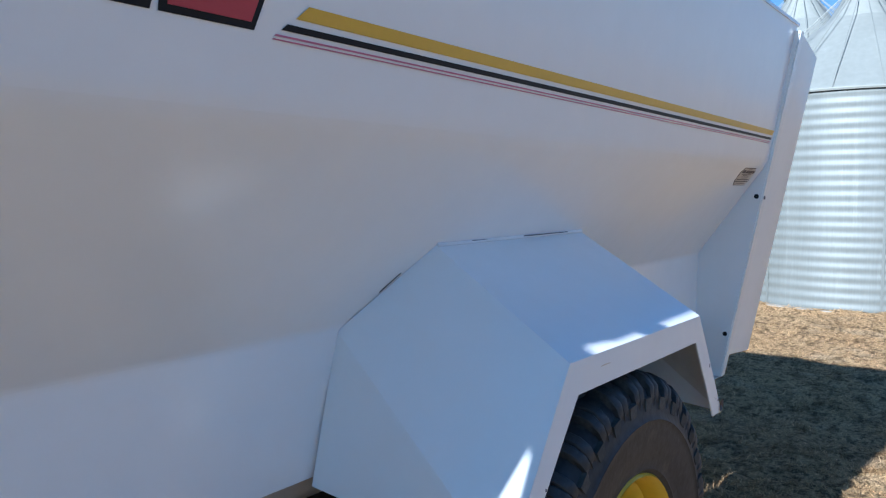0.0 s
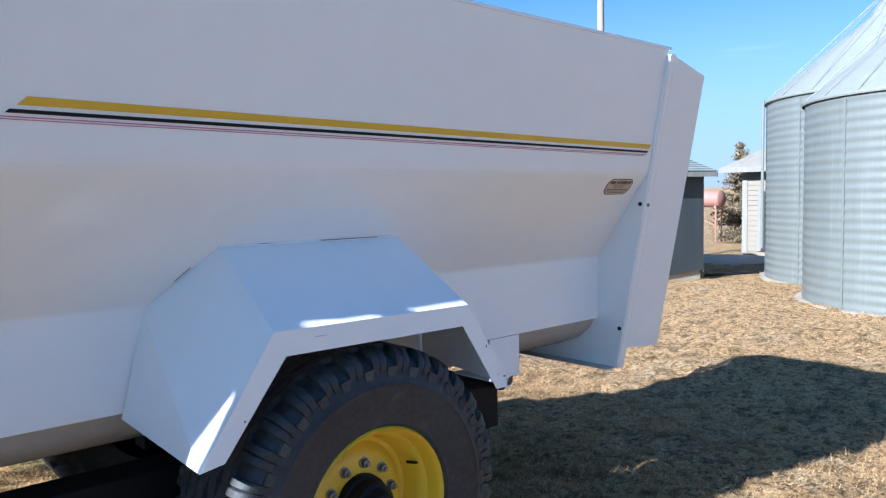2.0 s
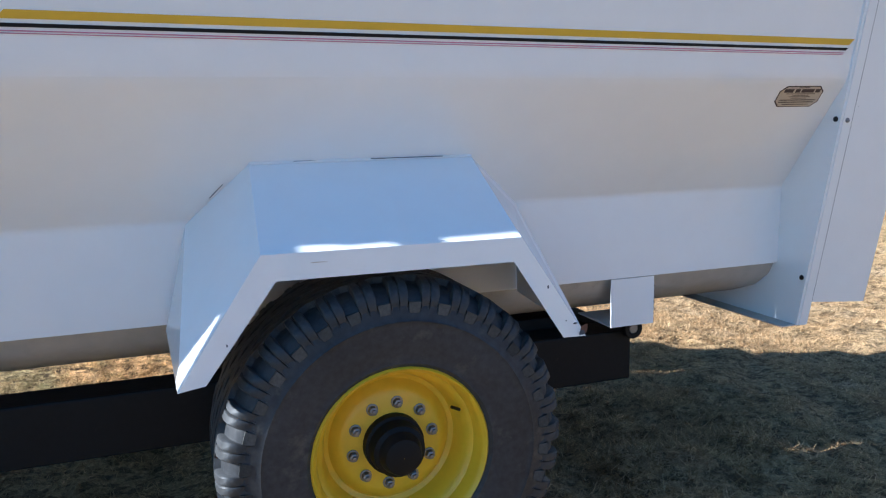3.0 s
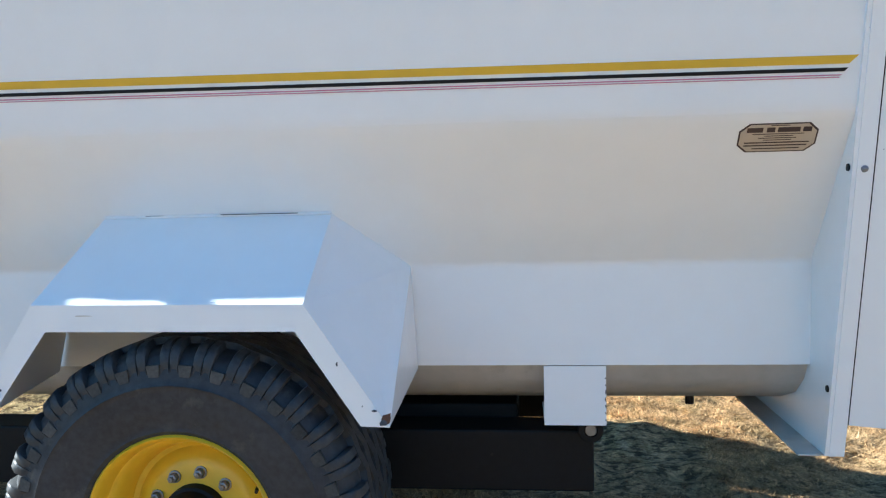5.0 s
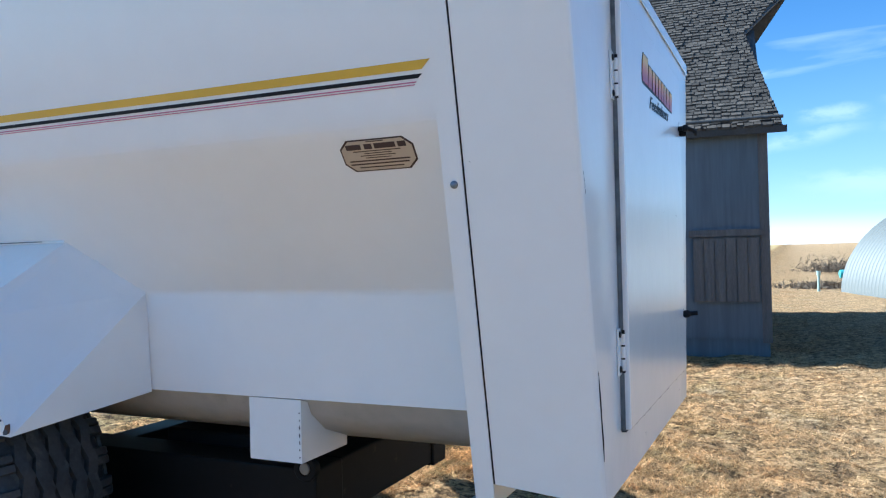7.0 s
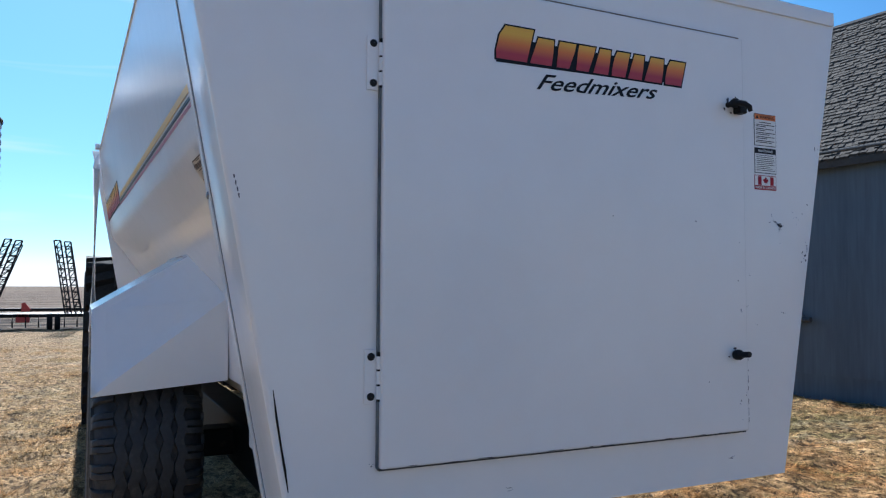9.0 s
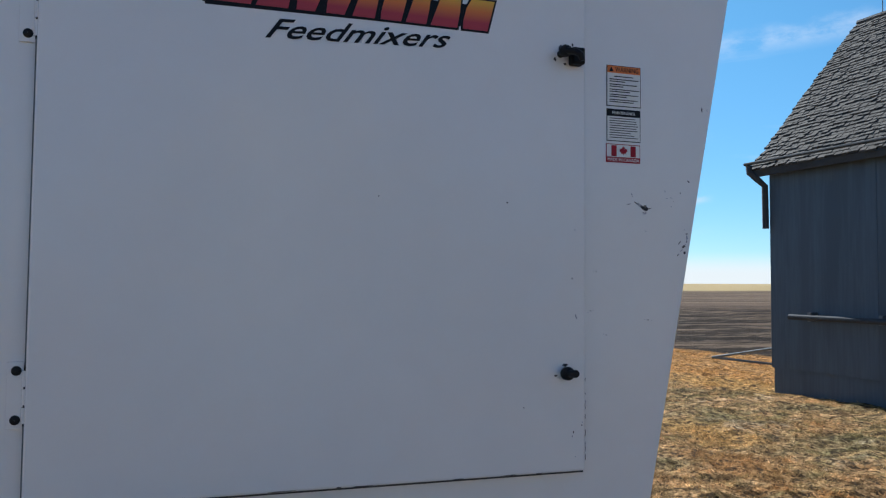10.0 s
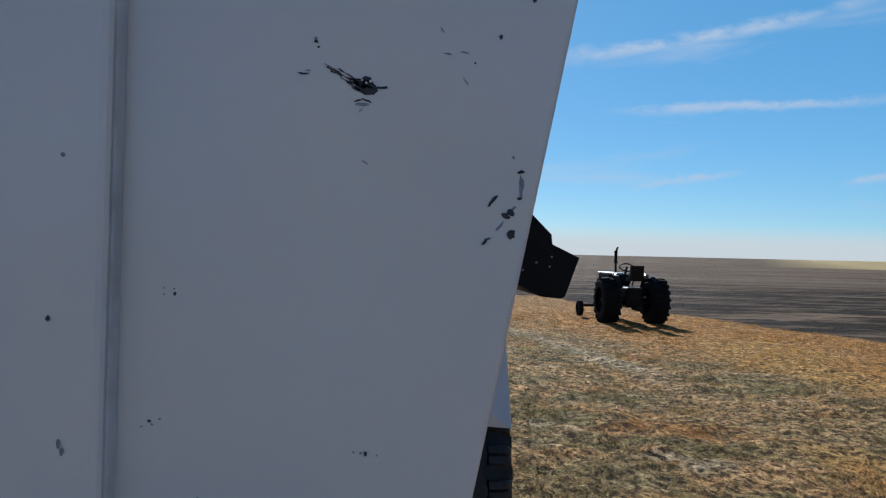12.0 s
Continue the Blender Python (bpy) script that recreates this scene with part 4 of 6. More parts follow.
for u, s in ((0.0, -1), (SW - 0.1, 1)):
    wl_ = part("gable_wall", prism(bmesh.new(), [sp(u, 0.1, -0.2), sp(u, SD - 0.1, -0.2), sp(u, SD - 0.1, S_EAVE), sp(u, SD / 2, S_RIDGE - 0.05), sp(u, 0.1, S_EAVE)], SU * 0.1), M["shed_siding"], shed)
    uu = u if s < 0 else u + 0.1
    for i in range(21):
        z = -0.2 + i * 0.155
        reach = 0.0 if z + 0.15 < S_EAVE else (z + 0.15 - S_EAVE) / (S_RIDGE - S_EAVE) * SD / 2
        if reach > SD / 2 - 0.15:
            break
        part("siding_board", prism(bmesh.new(), [sp(uu, reach, z), sp(uu + s * 0.020, reach, z), sp(uu + s * 0.006, reach, z + 0.152), sp(uu, reach, z + 0.152)], SN * (SD - 2 * reach)), M["shed_siding"], wl_)
    for v in (0.0, SD - 0.09):
        part("corner_board", prism(bmesh.new(), [sp(uu, v, -0.2), sp(uu, v + 0.09, -0.2), sp(uu, v + 0.09, S_EAVE), sp(uu, v, S_EAVE)], SU * (s * 0.032)), M["shed_siding"], wl_)
shed_door = part("shed_door", prism(bmesh.new(), [sp(-0.024, 0.95, -0.18), sp(-0.024, 1.95, -0.18), sp(-0.024, 1.95, 1.80), sp(-0.024, 0.95, 1.80)], SU * -0.022), M["house_siding"], shed, "weathered white plank door")
for i in range(7):
    part("plank", prism(bmesh.new(), [sp(-0.046, 0.955 + 0.142 * i, -0.17), sp(-0.046, 0.955 + 0.142 * i + 0.136, -0.17), sp(-0.046, 0.955 + 0.142 * i + 0.136, 1.79), sp(-0.046, 0.955 + 0.142 * i, 1.79)], SU * -0.010), M["shed_siding"], shed_door)
for v in (0.86, 1.96):
    part("door_trim", prism(bmesh.new(), [sp(-0.02, v, -0.2), sp(-0.02, v + 0.08, -0.2), sp(-0.02, v + 0.08, 1.9), sp(-0.02, v, 1.9)], SU * -0.035), M["shed_siding"], shed_door)
for side in (0, 1):
    def rs_(u, k, lift, side=side):
        v = k * SD / 2
        return sp(u, v if side == 0 else SD - v, S_EAVE + 0.05 + k * (S_RIDGE - S_EAVE) + lift)
    roof = part("roof", plate([[rs_(-0.14, -0.09, 0), rs_(SW + 0.16, -0.09, 0), rs_(SW + 0.16, 1, 0), rs_(-0.14, 1, 0)]], 0.05, (0, 0, 1)), M["shed_roof"], shed)
    for i in range(20):
        k0, k1 = -0.095 + i * 0.055, -0.095 + (i + 1) * 0.055 + 0.01
        bm = bmesh.new()
        prism(bm, [rs_(-0.15, k0, 0.030), rs_(SW + 0.17, k0, 0.030), rs_(SW + 0.17, min(k1, 1.0), 0.010), rs_(-0.15, min(k1, 1.0), 0.010)], (0, 0, -0.012))
        part("shingle_course", bm, M["shed_roof"], roof)
    part("fascia", prism(bmesh.new(), [rs_(-0.15, -0.10, -0.11), rs_(SW + 0.17, -0.10, -0.11), rs_(SW + 0.17, -0.10, 0.005), rs_(-0.15, -0.10, 0.005)], SN * (0.02 if side == 0 else -0.02)), M["shed_siding"], shed)
    for u in (-0.155, SW + 0.155):
        part("rake_board", prism(bmesh.new(), [rs_(u, -0.10, -0.12), rs_(u, 1, -0.12), rs_(u, 1, 0.005), rs_(u, -0.10, 0.005)], SU * 0.02), M["shed_siding"], shed)

# ---- house behind the bins ----
house = thing("house", "cream-sided house with brown shingle roof", "house", (24, 9, -0.35))
HX0, HX1, HY0, HY1 = 20.8, 27.8, 3.4, 10.0
part("walls", boxed((HX0, HY0, -0.5), (HX1, HY1, 2.45)), M["house_siding"], house)
for i in range(16):
    z = -0.3 + i * 0.17
    part("siding_board", prism(bmesh.new(), [(HX0, HY0, z), (HX0 - 0.025, HY0, z), (HX0 - 0.005, HY0, z + 0.165), (HX0, HY0, z + 0.165)], (0, HY1 - HY0, 0)), M["house_siding"], house)
part("corner_board", boxed((HX0 - 0.04, HY1 - 0.16, -0.4), (HX0 - 0.001, HY1 + 0.02, 2.45)), M["shed_siding"], house)
hz, hp = 2.50, 4.7
E1, E2, E3, E4 = (HX0 - 0.5, HY0 - 0.6, hz), (HX0 - 0.5, HY1 + 0.6, hz), (HX1 + 0.5, HY1 + 0.6, hz), (HX1 + 0.5, HY0 - 0.6, hz)
R1, R2 = (HX0 + 2.4, 6.7, hp), (HX1 - 2.4, 6.7, hp)
for lp in ([E1, E2, R1], [E2, E3, R2, R1], [E3, E4, R2], [E4, E1, R1, R2]):
    part("roof", plate([lp], 0.08, (0, 0, 1)), M["house_roof"], house)
part("soffit", boxed((HX0 - 0.49, HY0 - 0.59, hz - 0.14), (HX1 + 0.49, HY1 + 0.59, hz - 0.11)), M["shed_siding"], house)
part("fascia", boxed((HX0 - 0.55, HY0 - 0.6, hz - 0.16), (HX0 - 0.50, HY1 + 0.6, hz + 0.02)), M["shed_siding"], house)
hd = part("door", boxed((HX0 - 0.06, 8.75, -0.3), (HX0 - 0.03, 9.35, 1.7)), M["dark"], house)
part("door_frame", boxed((HX0 - 0.055, 9.36, -0.3), (HX0 - 0.02, 9.48, 1.85)), M["shed_siding"], hd)

# ---- quonset ----
QA, QB = Vector((5.5, 21.3, 0)), Vector((2.2, 32.3, 0))
QU = (QB - QA).normalized()
QR = Vector((QU.y, -QU.x, 0))
quonset = thing("quonset_shed", "long pale ribbed steel quonset shed", "shed", (QA.x, QA.y, -0.3))
QW, QH = 5.2, 3.95
bm = bmesh.new()
ring = []
QL = (QB - QA).length
NS = int(QL / 0.30) * 4
for i in range(NS + 1):
    u = QL * i / NS
    lift = (0.0, 0.025, 0.025, -0.03)[i % 4]
    row = []
    for k in range(33):
        a = math.pi * k / 32
        row.append(bm.verts.new(QA + QU * u + QR * (QW - (QW + lift) * math.cos(a)) + Vector((0, 0, -0.35 + (QH + lift) * math.sin(a)))))
    ring.append(row)
for a, c in zip(ring, ring[1:]):
    for k in range(32):
        bm.faces.new((a[k], a[k + 1], c[k + 1], c[k]))
part("arched_roof", bm, M["quonset"], quonset, smooth=True)
for u, t in ((0.15, 1), (QL - 0.2, 1)):
    bm = bmesh.new()
    loop = [QA + QU * u + QR * (QW - 0.99 * QW * math.cos(math.pi * k / 24)) + Vector((0, 0, -0.35 + 0.985 * QH * math.sin(math.pi * k / 24))) for k in range(25)]
    prism(bm, loop, QU * 0.1)
    part("end_wall", bm, M["shed_dark"], quonset)
part("end_band", tube(bmesh.new(), [QA + QU * 0.0 + QR * (QW - 1.01 * QW * math.cos(math.pi * k / 24)) + Vector((0, 0, -0.35 + 1.01 * QH * math.sin(math.pi * k / 24))) for k in range(25)], 0.05, 6), M["quonset"], quonset)

# dark slatted shed beside it
side_shed = thing("slatted_shed", "dark flat-roofed shed with horizontal siding and a window", "shed", (8.0, 21.0, -0.3))
part("walls", boxed((6.35, 20.0, -0.5), (9.8, 22.6, 3.15)), M["shed_dark"], side_shed)
part("roof", boxed((6.0, 19.7, 3.15), (10.1, 22.9, 3.33), 0.02), M["shed_dark"], side_shed)
for i in range(17):
    z = -0.2 + i * 0.2
    part("siding_board", prism(bmesh.new(), [(6.33, 20.0, z), (6.33, 19.94, z), (6.33, 19.985, z + 0.19), (6.33, 20.0, z + 0.19)], (3.47, 0, 0)), M["shed_dark"], side_shed)
part("window", boxed((6.55, 19.90, 1.45), (7.9, 19.95, 2.25)), M["glass"], side_shed)

# ---- wagon: trim, decals and hardware ----


def up_y(x, z):
    """y of the near upper side panel at a place along it and a height."""
    return RIM_Y + (RIM_Z - z) * LEAN - flare(x, z)


for nm, zt, h, xa, xb, mt in (("yellow_stripe", 1.972, 0.0235, -3.405, -0.352, "decal_yellow"), ("black_stripe", 1.9375, 0.0105, -3.448, -0.378, "decal_black"),
                              ("red_stripe", 1.919, 0.0030, -3.47, -0.395, "decal_pink"), ("red_stripe", 1.912, 0.0022, -3.475, -0.40, "decal_pink")):
    # the stripes fall a little towards the rear
    bm = bmesh.new()
    xs = [xa + (xb - xa) * i / 12 for i in range(13)]
    for i, (x0, x1) in enumerate(zip(xs, xs[1:])):
        d0, d1 = -0.022 * (x0 - xa) / (xb - xa), -0.022 * (x1 - xa) / (xb - xa)
        sl0 = h * 1.1 if i == 0 else 0.0
        sl1 = h * 1.1 if i == 11 else 0.0
        zz = [(x0 - sl0, zt - h + d0), (x1 - sl1, zt - h + d1), (x1, zt + d1), (x0, zt + d0)]
        t = bmesh.new()
        prism(t, [(x, up_y(x, z) - 0.0026, z) for x, z in zz], (0, 0.0014, 0))
        me = bpy.data.meshes.new("tmp")
        t.to_mesh(me)
        t.free()
        bm.from_mesh(me)
        bpy.data.meshes.remove(me)
    bmesh.ops.remove_doubles(bm, verts=bm.verts, dist=1e-5)
    part(nm, bm, M[mt], wagon)


def logo_material(name, axis_low, axis_high):
    """Sunset print: red at the foot, orange, yellow at the head."""
    m = bpy.data.materials.new(name)
    m.use_nodes = True
    n, l = m.node_tree.nodes, m.node_tree.links
    tc, sep, mr, rp = n.new("ShaderNodeTexCoord"), n.new("ShaderNodeSeparateXYZ"), n.new("ShaderNodeMapRange"), n.new("ShaderNodeValToRGB")
    l.new(tc.outputs["Object"], sep.inputs[0])
    l.new(sep.outputs["Z"], mr.inputs["Value"])
    mr.inputs["From Min"].default_value, mr.inputs["From Max"].default_value = axis_low, axis_high
    l.new(mr.outputs[0], rp.inputs[0])
    e = rp.color_ramp.elements
    e[0].color, e[1].color = (0.42, 0.035, 0.05, 1), (0.78, 0.45, 0.04, 1)
    e[0].position, e[1].position = 0.25, 0.75
    mid = rp.color_ramp.elements.new(0.5)
    mid.color = (0.70, 0.20, 0.03, 1)
    l.new(rp.outputs[0], n["Principled BSDF"].inputs["Base Color"])
    n["Principled BSDF"].inputs["Roughness"].default_value = 0.38
    return m


LM_SIDE, LM_REAR = logo_material("sunset_vinyl_side", 1.925, 2.06), logo_material("sunset_vinyl_rear", 1.985, 2.095)


def logo_blocks(place, x, widths, z0, heights, slant, rim, black, colour, parent):
    """A row of slanted plain shapes, black with a sunset-coloured face; place(u, z, lift) gives a point on the panel."""
    foot, run = z0 + 0.12 * heights[-1], sum(widths) - 0.6 * widths[-1]
    back = [place(u + (z - z0) * slant / 0.14, z, 0.0004) for u, z in ((x + 0.3 * widths[0], foot), (x + run, foot), (x + run, foot + 0.66 * heights[-1]), (x + 0.3 * widths[0], foot + 0.66 * heights[-1]))]
    part("logo_shape", prism(bmesh.new(), back, place(0, z0, 0.0) - place(0, z0, 0.0003)), black, parent)
    for w, h, kind in zip(widths, heights, "hnwwnhnnh"):
        for outer in (True, False):
            e = 0.0 if outer else rim
            a, b, lo, hi = x + e, x + w - e, z0 + e, z0 + h - e
            sk = slant / 0.14

            def q(u, z):
                return place(u + (z - z0) * sk, z, 0.001 if outer else 0.0022)
            d = 0.13 * (b - a)
            if kind == "n":      # narrow at the head
                loop = [q(a, lo), q(b, lo), q(b - 0.3 * d, lo + 0.5 * (hi - lo)), q(b - d, hi), q(a + d, hi)]
            elif kind == "w":    # narrow at the foot
                loop = [q(a + d, lo), q(b - d, lo), q(b, hi - 0.3 * (hi - lo)), q(b, hi), q(a, hi), q(a, hi - 0.3 * (hi - lo))]
            else:                # corners cut
                loop = [q(a + 0.5 * d, lo), q(b, lo), q(b, hi), q(a + 0.9 * d, hi), q(a, hi - 0.3 * (hi - lo)), q(a, lo + 0.25 * (hi - lo))]
            k = place(0, z0, 0.0) - place(0, z0, 0.001)
            part("logo_shape", prism(bmesh.new(), loop, k), black if outer else colour, parent)
        x += w + rim * 0.15


def on_side(u, z, lift):
    return Vector((u, up_y(u, z) - 0.001 - lift, z))


def on_door(u, z, lift):
    return Vector((0.028 + lift, u, z))


logo_blocks(on_side, -4.985, [0.19, 0.17, 0.145, 0.145, 0.14, 0.145, 0.16, 0.185, 0.178], 1.918, [0.146] * 9, 0.045, 0.011, M["decal_black"], LM_SIDE, wagon)
logo_blocks(on_door, 0.900, [0.112, 0.080, 0.066, 0.066, 0.062, 0.062, 0.060, 0.076, 0.076], 1.990, [0.103] + [0.084] * 8, 0.035, 0.005, M["decal_black"], LM_REAR, door)
part("logo_shape", prism(bmesh.new(), [on_door(0.912, 1.985, 0.0006), on_door(1.46, 1.992, 0.0006), on_door(1.46, 2.004, 0.0006), on_door(0.915, 2.0, 0.0006)], (-0.0005, 0, 0)), M["decal_black"], door)


def lettering(name, text, size, origin, right, up, material, parent, shear=0.0, width=0.0, depth=0.0006, bold=0.0):
    """Words in the built-in font as a thin mesh, starting at origin, running along right."""
    cu = bpy.data.curves.new(name, "FONT")
    cu.body, cu.size, cu.shear, cu.extrude, cu.offset = text, size, shear, depth, bold
    cu.resolution_u = 3
    tmp = new("lettering_draft", cu)
    me = bpy.data.meshes.new_from_object(tmp.evaluated_get(bpy.context.evaluated_depsgraph_get()))
    bpy.data.objects.remove(tmp)
    xs = [v.co.x for v in me.vertices]
    if width:
        k = width / (max(xs) - min(xs))
        me.transform(Matrix.Diagonal((k, 1, 1, 1)))
    r, u = Vector(right).normalized(), Vector(up).normalized()
    m = Matrix((r, u, r.cross(u))).transposed().to_4x4()
    m.translation = Vector(origin)
    me.transform(m)
    me.materials.clear()
    me.materials.append(material)
    me.name = name
    ob = new(name, me)
    ob.parent = parent
    if parent in AT:
        ob.matrix_parent_inverse = AT[parent]
    return ob


lettering("lettering", "Feedmixers", 0.062, (0.0292, 1.035, 1.925), (0, 1, 0.045), (0, 0, 1), M["decal_black"], door, shear=0.5, width=0.43, bold=0.0006)


def sticker(y0, y1, z0, z1, lift=0.001):
    return boxed((lift - 0.0007, y0, z0), (lift, y1, z1))


SY0, SY1 = 1.902, 2.002
st = part("warning_sticker", sticker(SY0, SY1, 1.848, 1.955), M["decal_black"], wagon)
st.location = REAR
part("sticker_face", sticker(SY0 + 0.002, SY1 - 0.002, 1.850, 1.953, 0.0018), M["decal_white"], st)
part("sticker_header", sticker(SY0 + 0.002, SY1 - 0.002, 1.935, 1.953, 0.0026), M["decal_orange"], st)
lettering("lettering", "WARNING", 0.017, (0.0030, SY0 + 0.024, 1.9385), (0, 1, 0), (0, 0, 1), M["decal_black"], st, width=0.068, depth=0.0003)
part("warning_triangle", prism(bmesh.new(), [(0.0030, SY0 + 0.006, 1.938), (0.0030, SY0 + 0.019, 1.938), (0.0030, SY0 + 0.0125, 1.950)], (0.0004, 0, 0)), M["decal_black"], st)
random.seed(5)
z = 1.925
for i, ln in enumerate((0.055, 0.084, 0.045, 0.080, 0.04, 0.086, 0.06, 0.084, 0.05, 0.082, 0.07)):
    y0 = SY0 + (0.022 if i == 0 else 0.008)
    part("text_bar", sticker(y0, y0 + ln, z, z + 0.0022, 0.0026), M["decal_black"], st)
    z -= 0.0055 if i % 2 else 0.0078
st = part("maintenance_sticker", sticker(SY0, SY1 - 0.001, 1.757, 1.841), M["decal_black"], wagon)
st.location = REAR
part("sticker_face", sticker(SY0 + 0.002, SY1 - 0.003, 1.759, 1.822, 0.0018), M["decal_white"], st)
lettering("lettering", "MAINTENANCE", 0.011, (0.0016, SY0 + 0.016, 1.8275), (0, 1, 0), (0, 0, 1), M["decal_white"], st, width=0.066, depth=0.0004)
for i in range(9):
    part("text_bar", sticker(SY0 + 0.008, SY0 + 0.008 + random.uniform(0.06, 0.084), 1.8155 - i * 0.0062, 1.8172 - i * 0.0062, 0.0026), M["decal_black"], st)
st = part("flag_sticker", sticker(SY0 - 0.002, SY1 - 0.002, 1.702, 1.750), M["decal_red"], wagon)
st.location = REAR
part("sticker_face", sticker(SY0, SY1 - 0.004, 1.7165, 1.748, 0.0018), M["decal_white"], st)
for a in (0.013, 0.069):
    part("flag_bar", sticker(SY0 + a, SY0 + a + 0.015, 1.718, 1.746, 0.0026), M["decal_red"], st)
leaf = [(0, -12), (1, -6), (7, -7), (6, -4), (12, 1), (10, 2), (11, 6), (7, 5), (6, 7), (3, 4), (4, 11), (2, 9), (0, 13)]
leaf = leaf + [(-a, b) for a, b in leaf[-2:0:-1]]
part("maple_leaf", prism(bmesh.new(), [(0.0022, SY0 + 0.048 + a * 0.00105, 1.732 + b * 0.00105) for a, b in leaf], (0.0004, 0, 0)), M["decal_red"], st)
lettering("lettering", "MADE IN CANADA", 0.0125, (0.0014, SY0 + 0.002, 1.7052), (0, 1, 0), (0, 0, 1), M["decal_white"], st, width=0.092, depth=0.0004)

# maker's plate on the sloped panel
SL = (Vector((0, 0.50, 1.33)) - Vector((0, 0.166, 1.795))).normalized()   # down the slope
SNRM = Vector((0, SL.z, -SL.y)).normalized()                              # outward


def on_slope(x, s, lift):
    p = Vector((x, 0.166, 1.795)) + SL * s
    p.y -= flare(x, p.z)
    return p + SNRM * lift if SNRM.y < 0 else p - SNRM * lift


def octagon(x0, x1, s0, s1, c, lift):
    return [on_slope(a, b, lift) for a, b in ((x0 + c, s0), (x1 - c, s0), (x1, s0 + c * 0.9), (x1, s1 - c * 0.9), (x1 - c, s1), (x0 + c, s1), (x0, s1 - c * 0.9), (x0, s0 + c * 0.9))]


PX0, PX1, PS0, PS1 = -0.668, -0.437, 0.035, 0.135
thin = on_slope(0, 0, 0) - on_slope(0, 0, 0.0008)
pl = part("maker_plate", prism(bmesh.new(), octagon(PX0, PX1, PS0, PS1, 0.028, 0.0010), thin), M["plate_ink"], wagon, "tan octagonal maker's plate with fine print")
part("plate_face", prism(bmesh.new(), octagon(PX0 + 0.005, PX1 - 0.005, PS0 + 0.004, PS1 - 0.004, 0.027, 0.0020), thin), M["plate"], pl)
for s0, h, a, c in ((0.041, 0.003, 0.09, 0.145), (0.049, 0.016, 0.022, 0.21), (0.070, 0.003, 0.04, 0.19), (0.077, 0.003, 0.075, 0.16), (0.084, 0.003, 0.06, 0.17), (0.091, 0.003, 0.075, 0.155),
                    (0.099, 0.005, 0.02, 0.21), (0.109, 0.005, 0.02, 0.205), (0.120, 0.004, 0.045, 0.185)):
    if h > 0.01:
        # heavy line, broken into words
        for u0, u1 in ((0.0, 0.047), (0.058, 0.082), (0.09, 0.155), (0.163, 0.188)):
            lp = [on_slope(PX0 + a + u, s, 0.0028) for u, s in ((u0, s0), (u1, s0), (u1, s0 + h), (u0, s0 + h))]
            part("text_bar", prism(bmesh.new(), lp, thin), M["plate_ink"], pl)
    else:
        lp = [on_slope(PX0 + u, s, 0.0028) for u, s in ((a, s0), (c, s0), (c, s0 + h * 0.8), (a, s0 + h * 0.8))]
        part("text_bar", prism(bmesh.new(), lp, thin), M["plate_ink"], pl)


# hinges
def hinge(z0, z1):
    h = part("hinge", boxed((0.001, 0.553, z0), (0.006, 0.584, z1), 0.001), M["white_rear"], wagon, "white-painted butt hinge with black bolts")
    h.location = REAR
    n_k = 3
    for k in range(n_k):
        a = z0 + 0.012 + (z1 - z0 - 0.024) * k / n_k
        b = a + (z1 - z0 - 0.024) / n_k - 0.005
        part("knuckle", tube(bmesh.new(), [(0.011, 0.588, a), (0.011, 0.588, b)], 0.0066, 10), M["white_rear"], h)
    part("hinge_pin", tube(bmesh.new(), [(0.011, 0.590, z0 + 0.006), (0.011, 0.590, z1 - 0.006)], 0.0056, 8), M["black_iron"], h)
    for zz in (z0 + 0.018, z1 - 0.018):
        bm = bmesh.new()
        turned(bm, [(0.004, 0.0095), (0.006, 0.0100), (0.009, 0.009), (0.0105, 0.006), (0.011, 0.0005)], (0, 0.570, zz), 14, "x")
        part("bolt", bm, M["black_plastic"], h, smooth=True)
    return h


hinge(1.088, 1.222)
hinge(1.872, 2.010)
M["edge_seal"] = surface("grey_edge_seal", (0.62, 0.64, 0.66), 0.6, var=0.2, scale=9)
M["seal"] = surface("grimy_seal", (0.20, 0.15, 0.11), 0.7, var=0.4, scale=9)
M["seam_grey"] = surface("grimy_seam", (0.13, 0.15, 0.16), 0.7, var=0.5, scale=14)
# added strip: rust and the shade above the door in one tan colour
part("door_seal", boxed((0.001, DY0, DZ1 + 0.001), (0.012, DY1, DZ1 + 0.010), 0.002), M["seal"], door, "tan strip for rust and shade over the door")
# dark joint round the door, bottom and both sides: gap shade as coloured strips
part("door_shadow_gap", boxed((0.001, DY0 + 0.004, DZ0 - 0.006), (0.007, DY1 - 0.004, DZ1 - 0.004)), M["seam_grey"], door)
M["seam_dark"] = surface("dark_open_joint", (0.05, 0.055, 0.065), 0.8, var=0.5, scale=12)
part("hinge_joint", boxed((0.001, DY0 - 0.0045, DZ0), (0.013, DY0 - 0.0005, DZ1)), M["seam_grey"], door)
part("bottom_joint", boxed((0.001, DY0, DZ0 - 0.006), (0.014, DY1, DZ0 - 0.0005)), M["seam_dark"], door)
# added grey strip, draws the faint line down the door's free edge
part("edge_seal", boxed((0.001, DY1, DZ0 + 0.02), (0.019, DY1 + 0.003, DZ1), 0.001), M["edge_seal"], door)
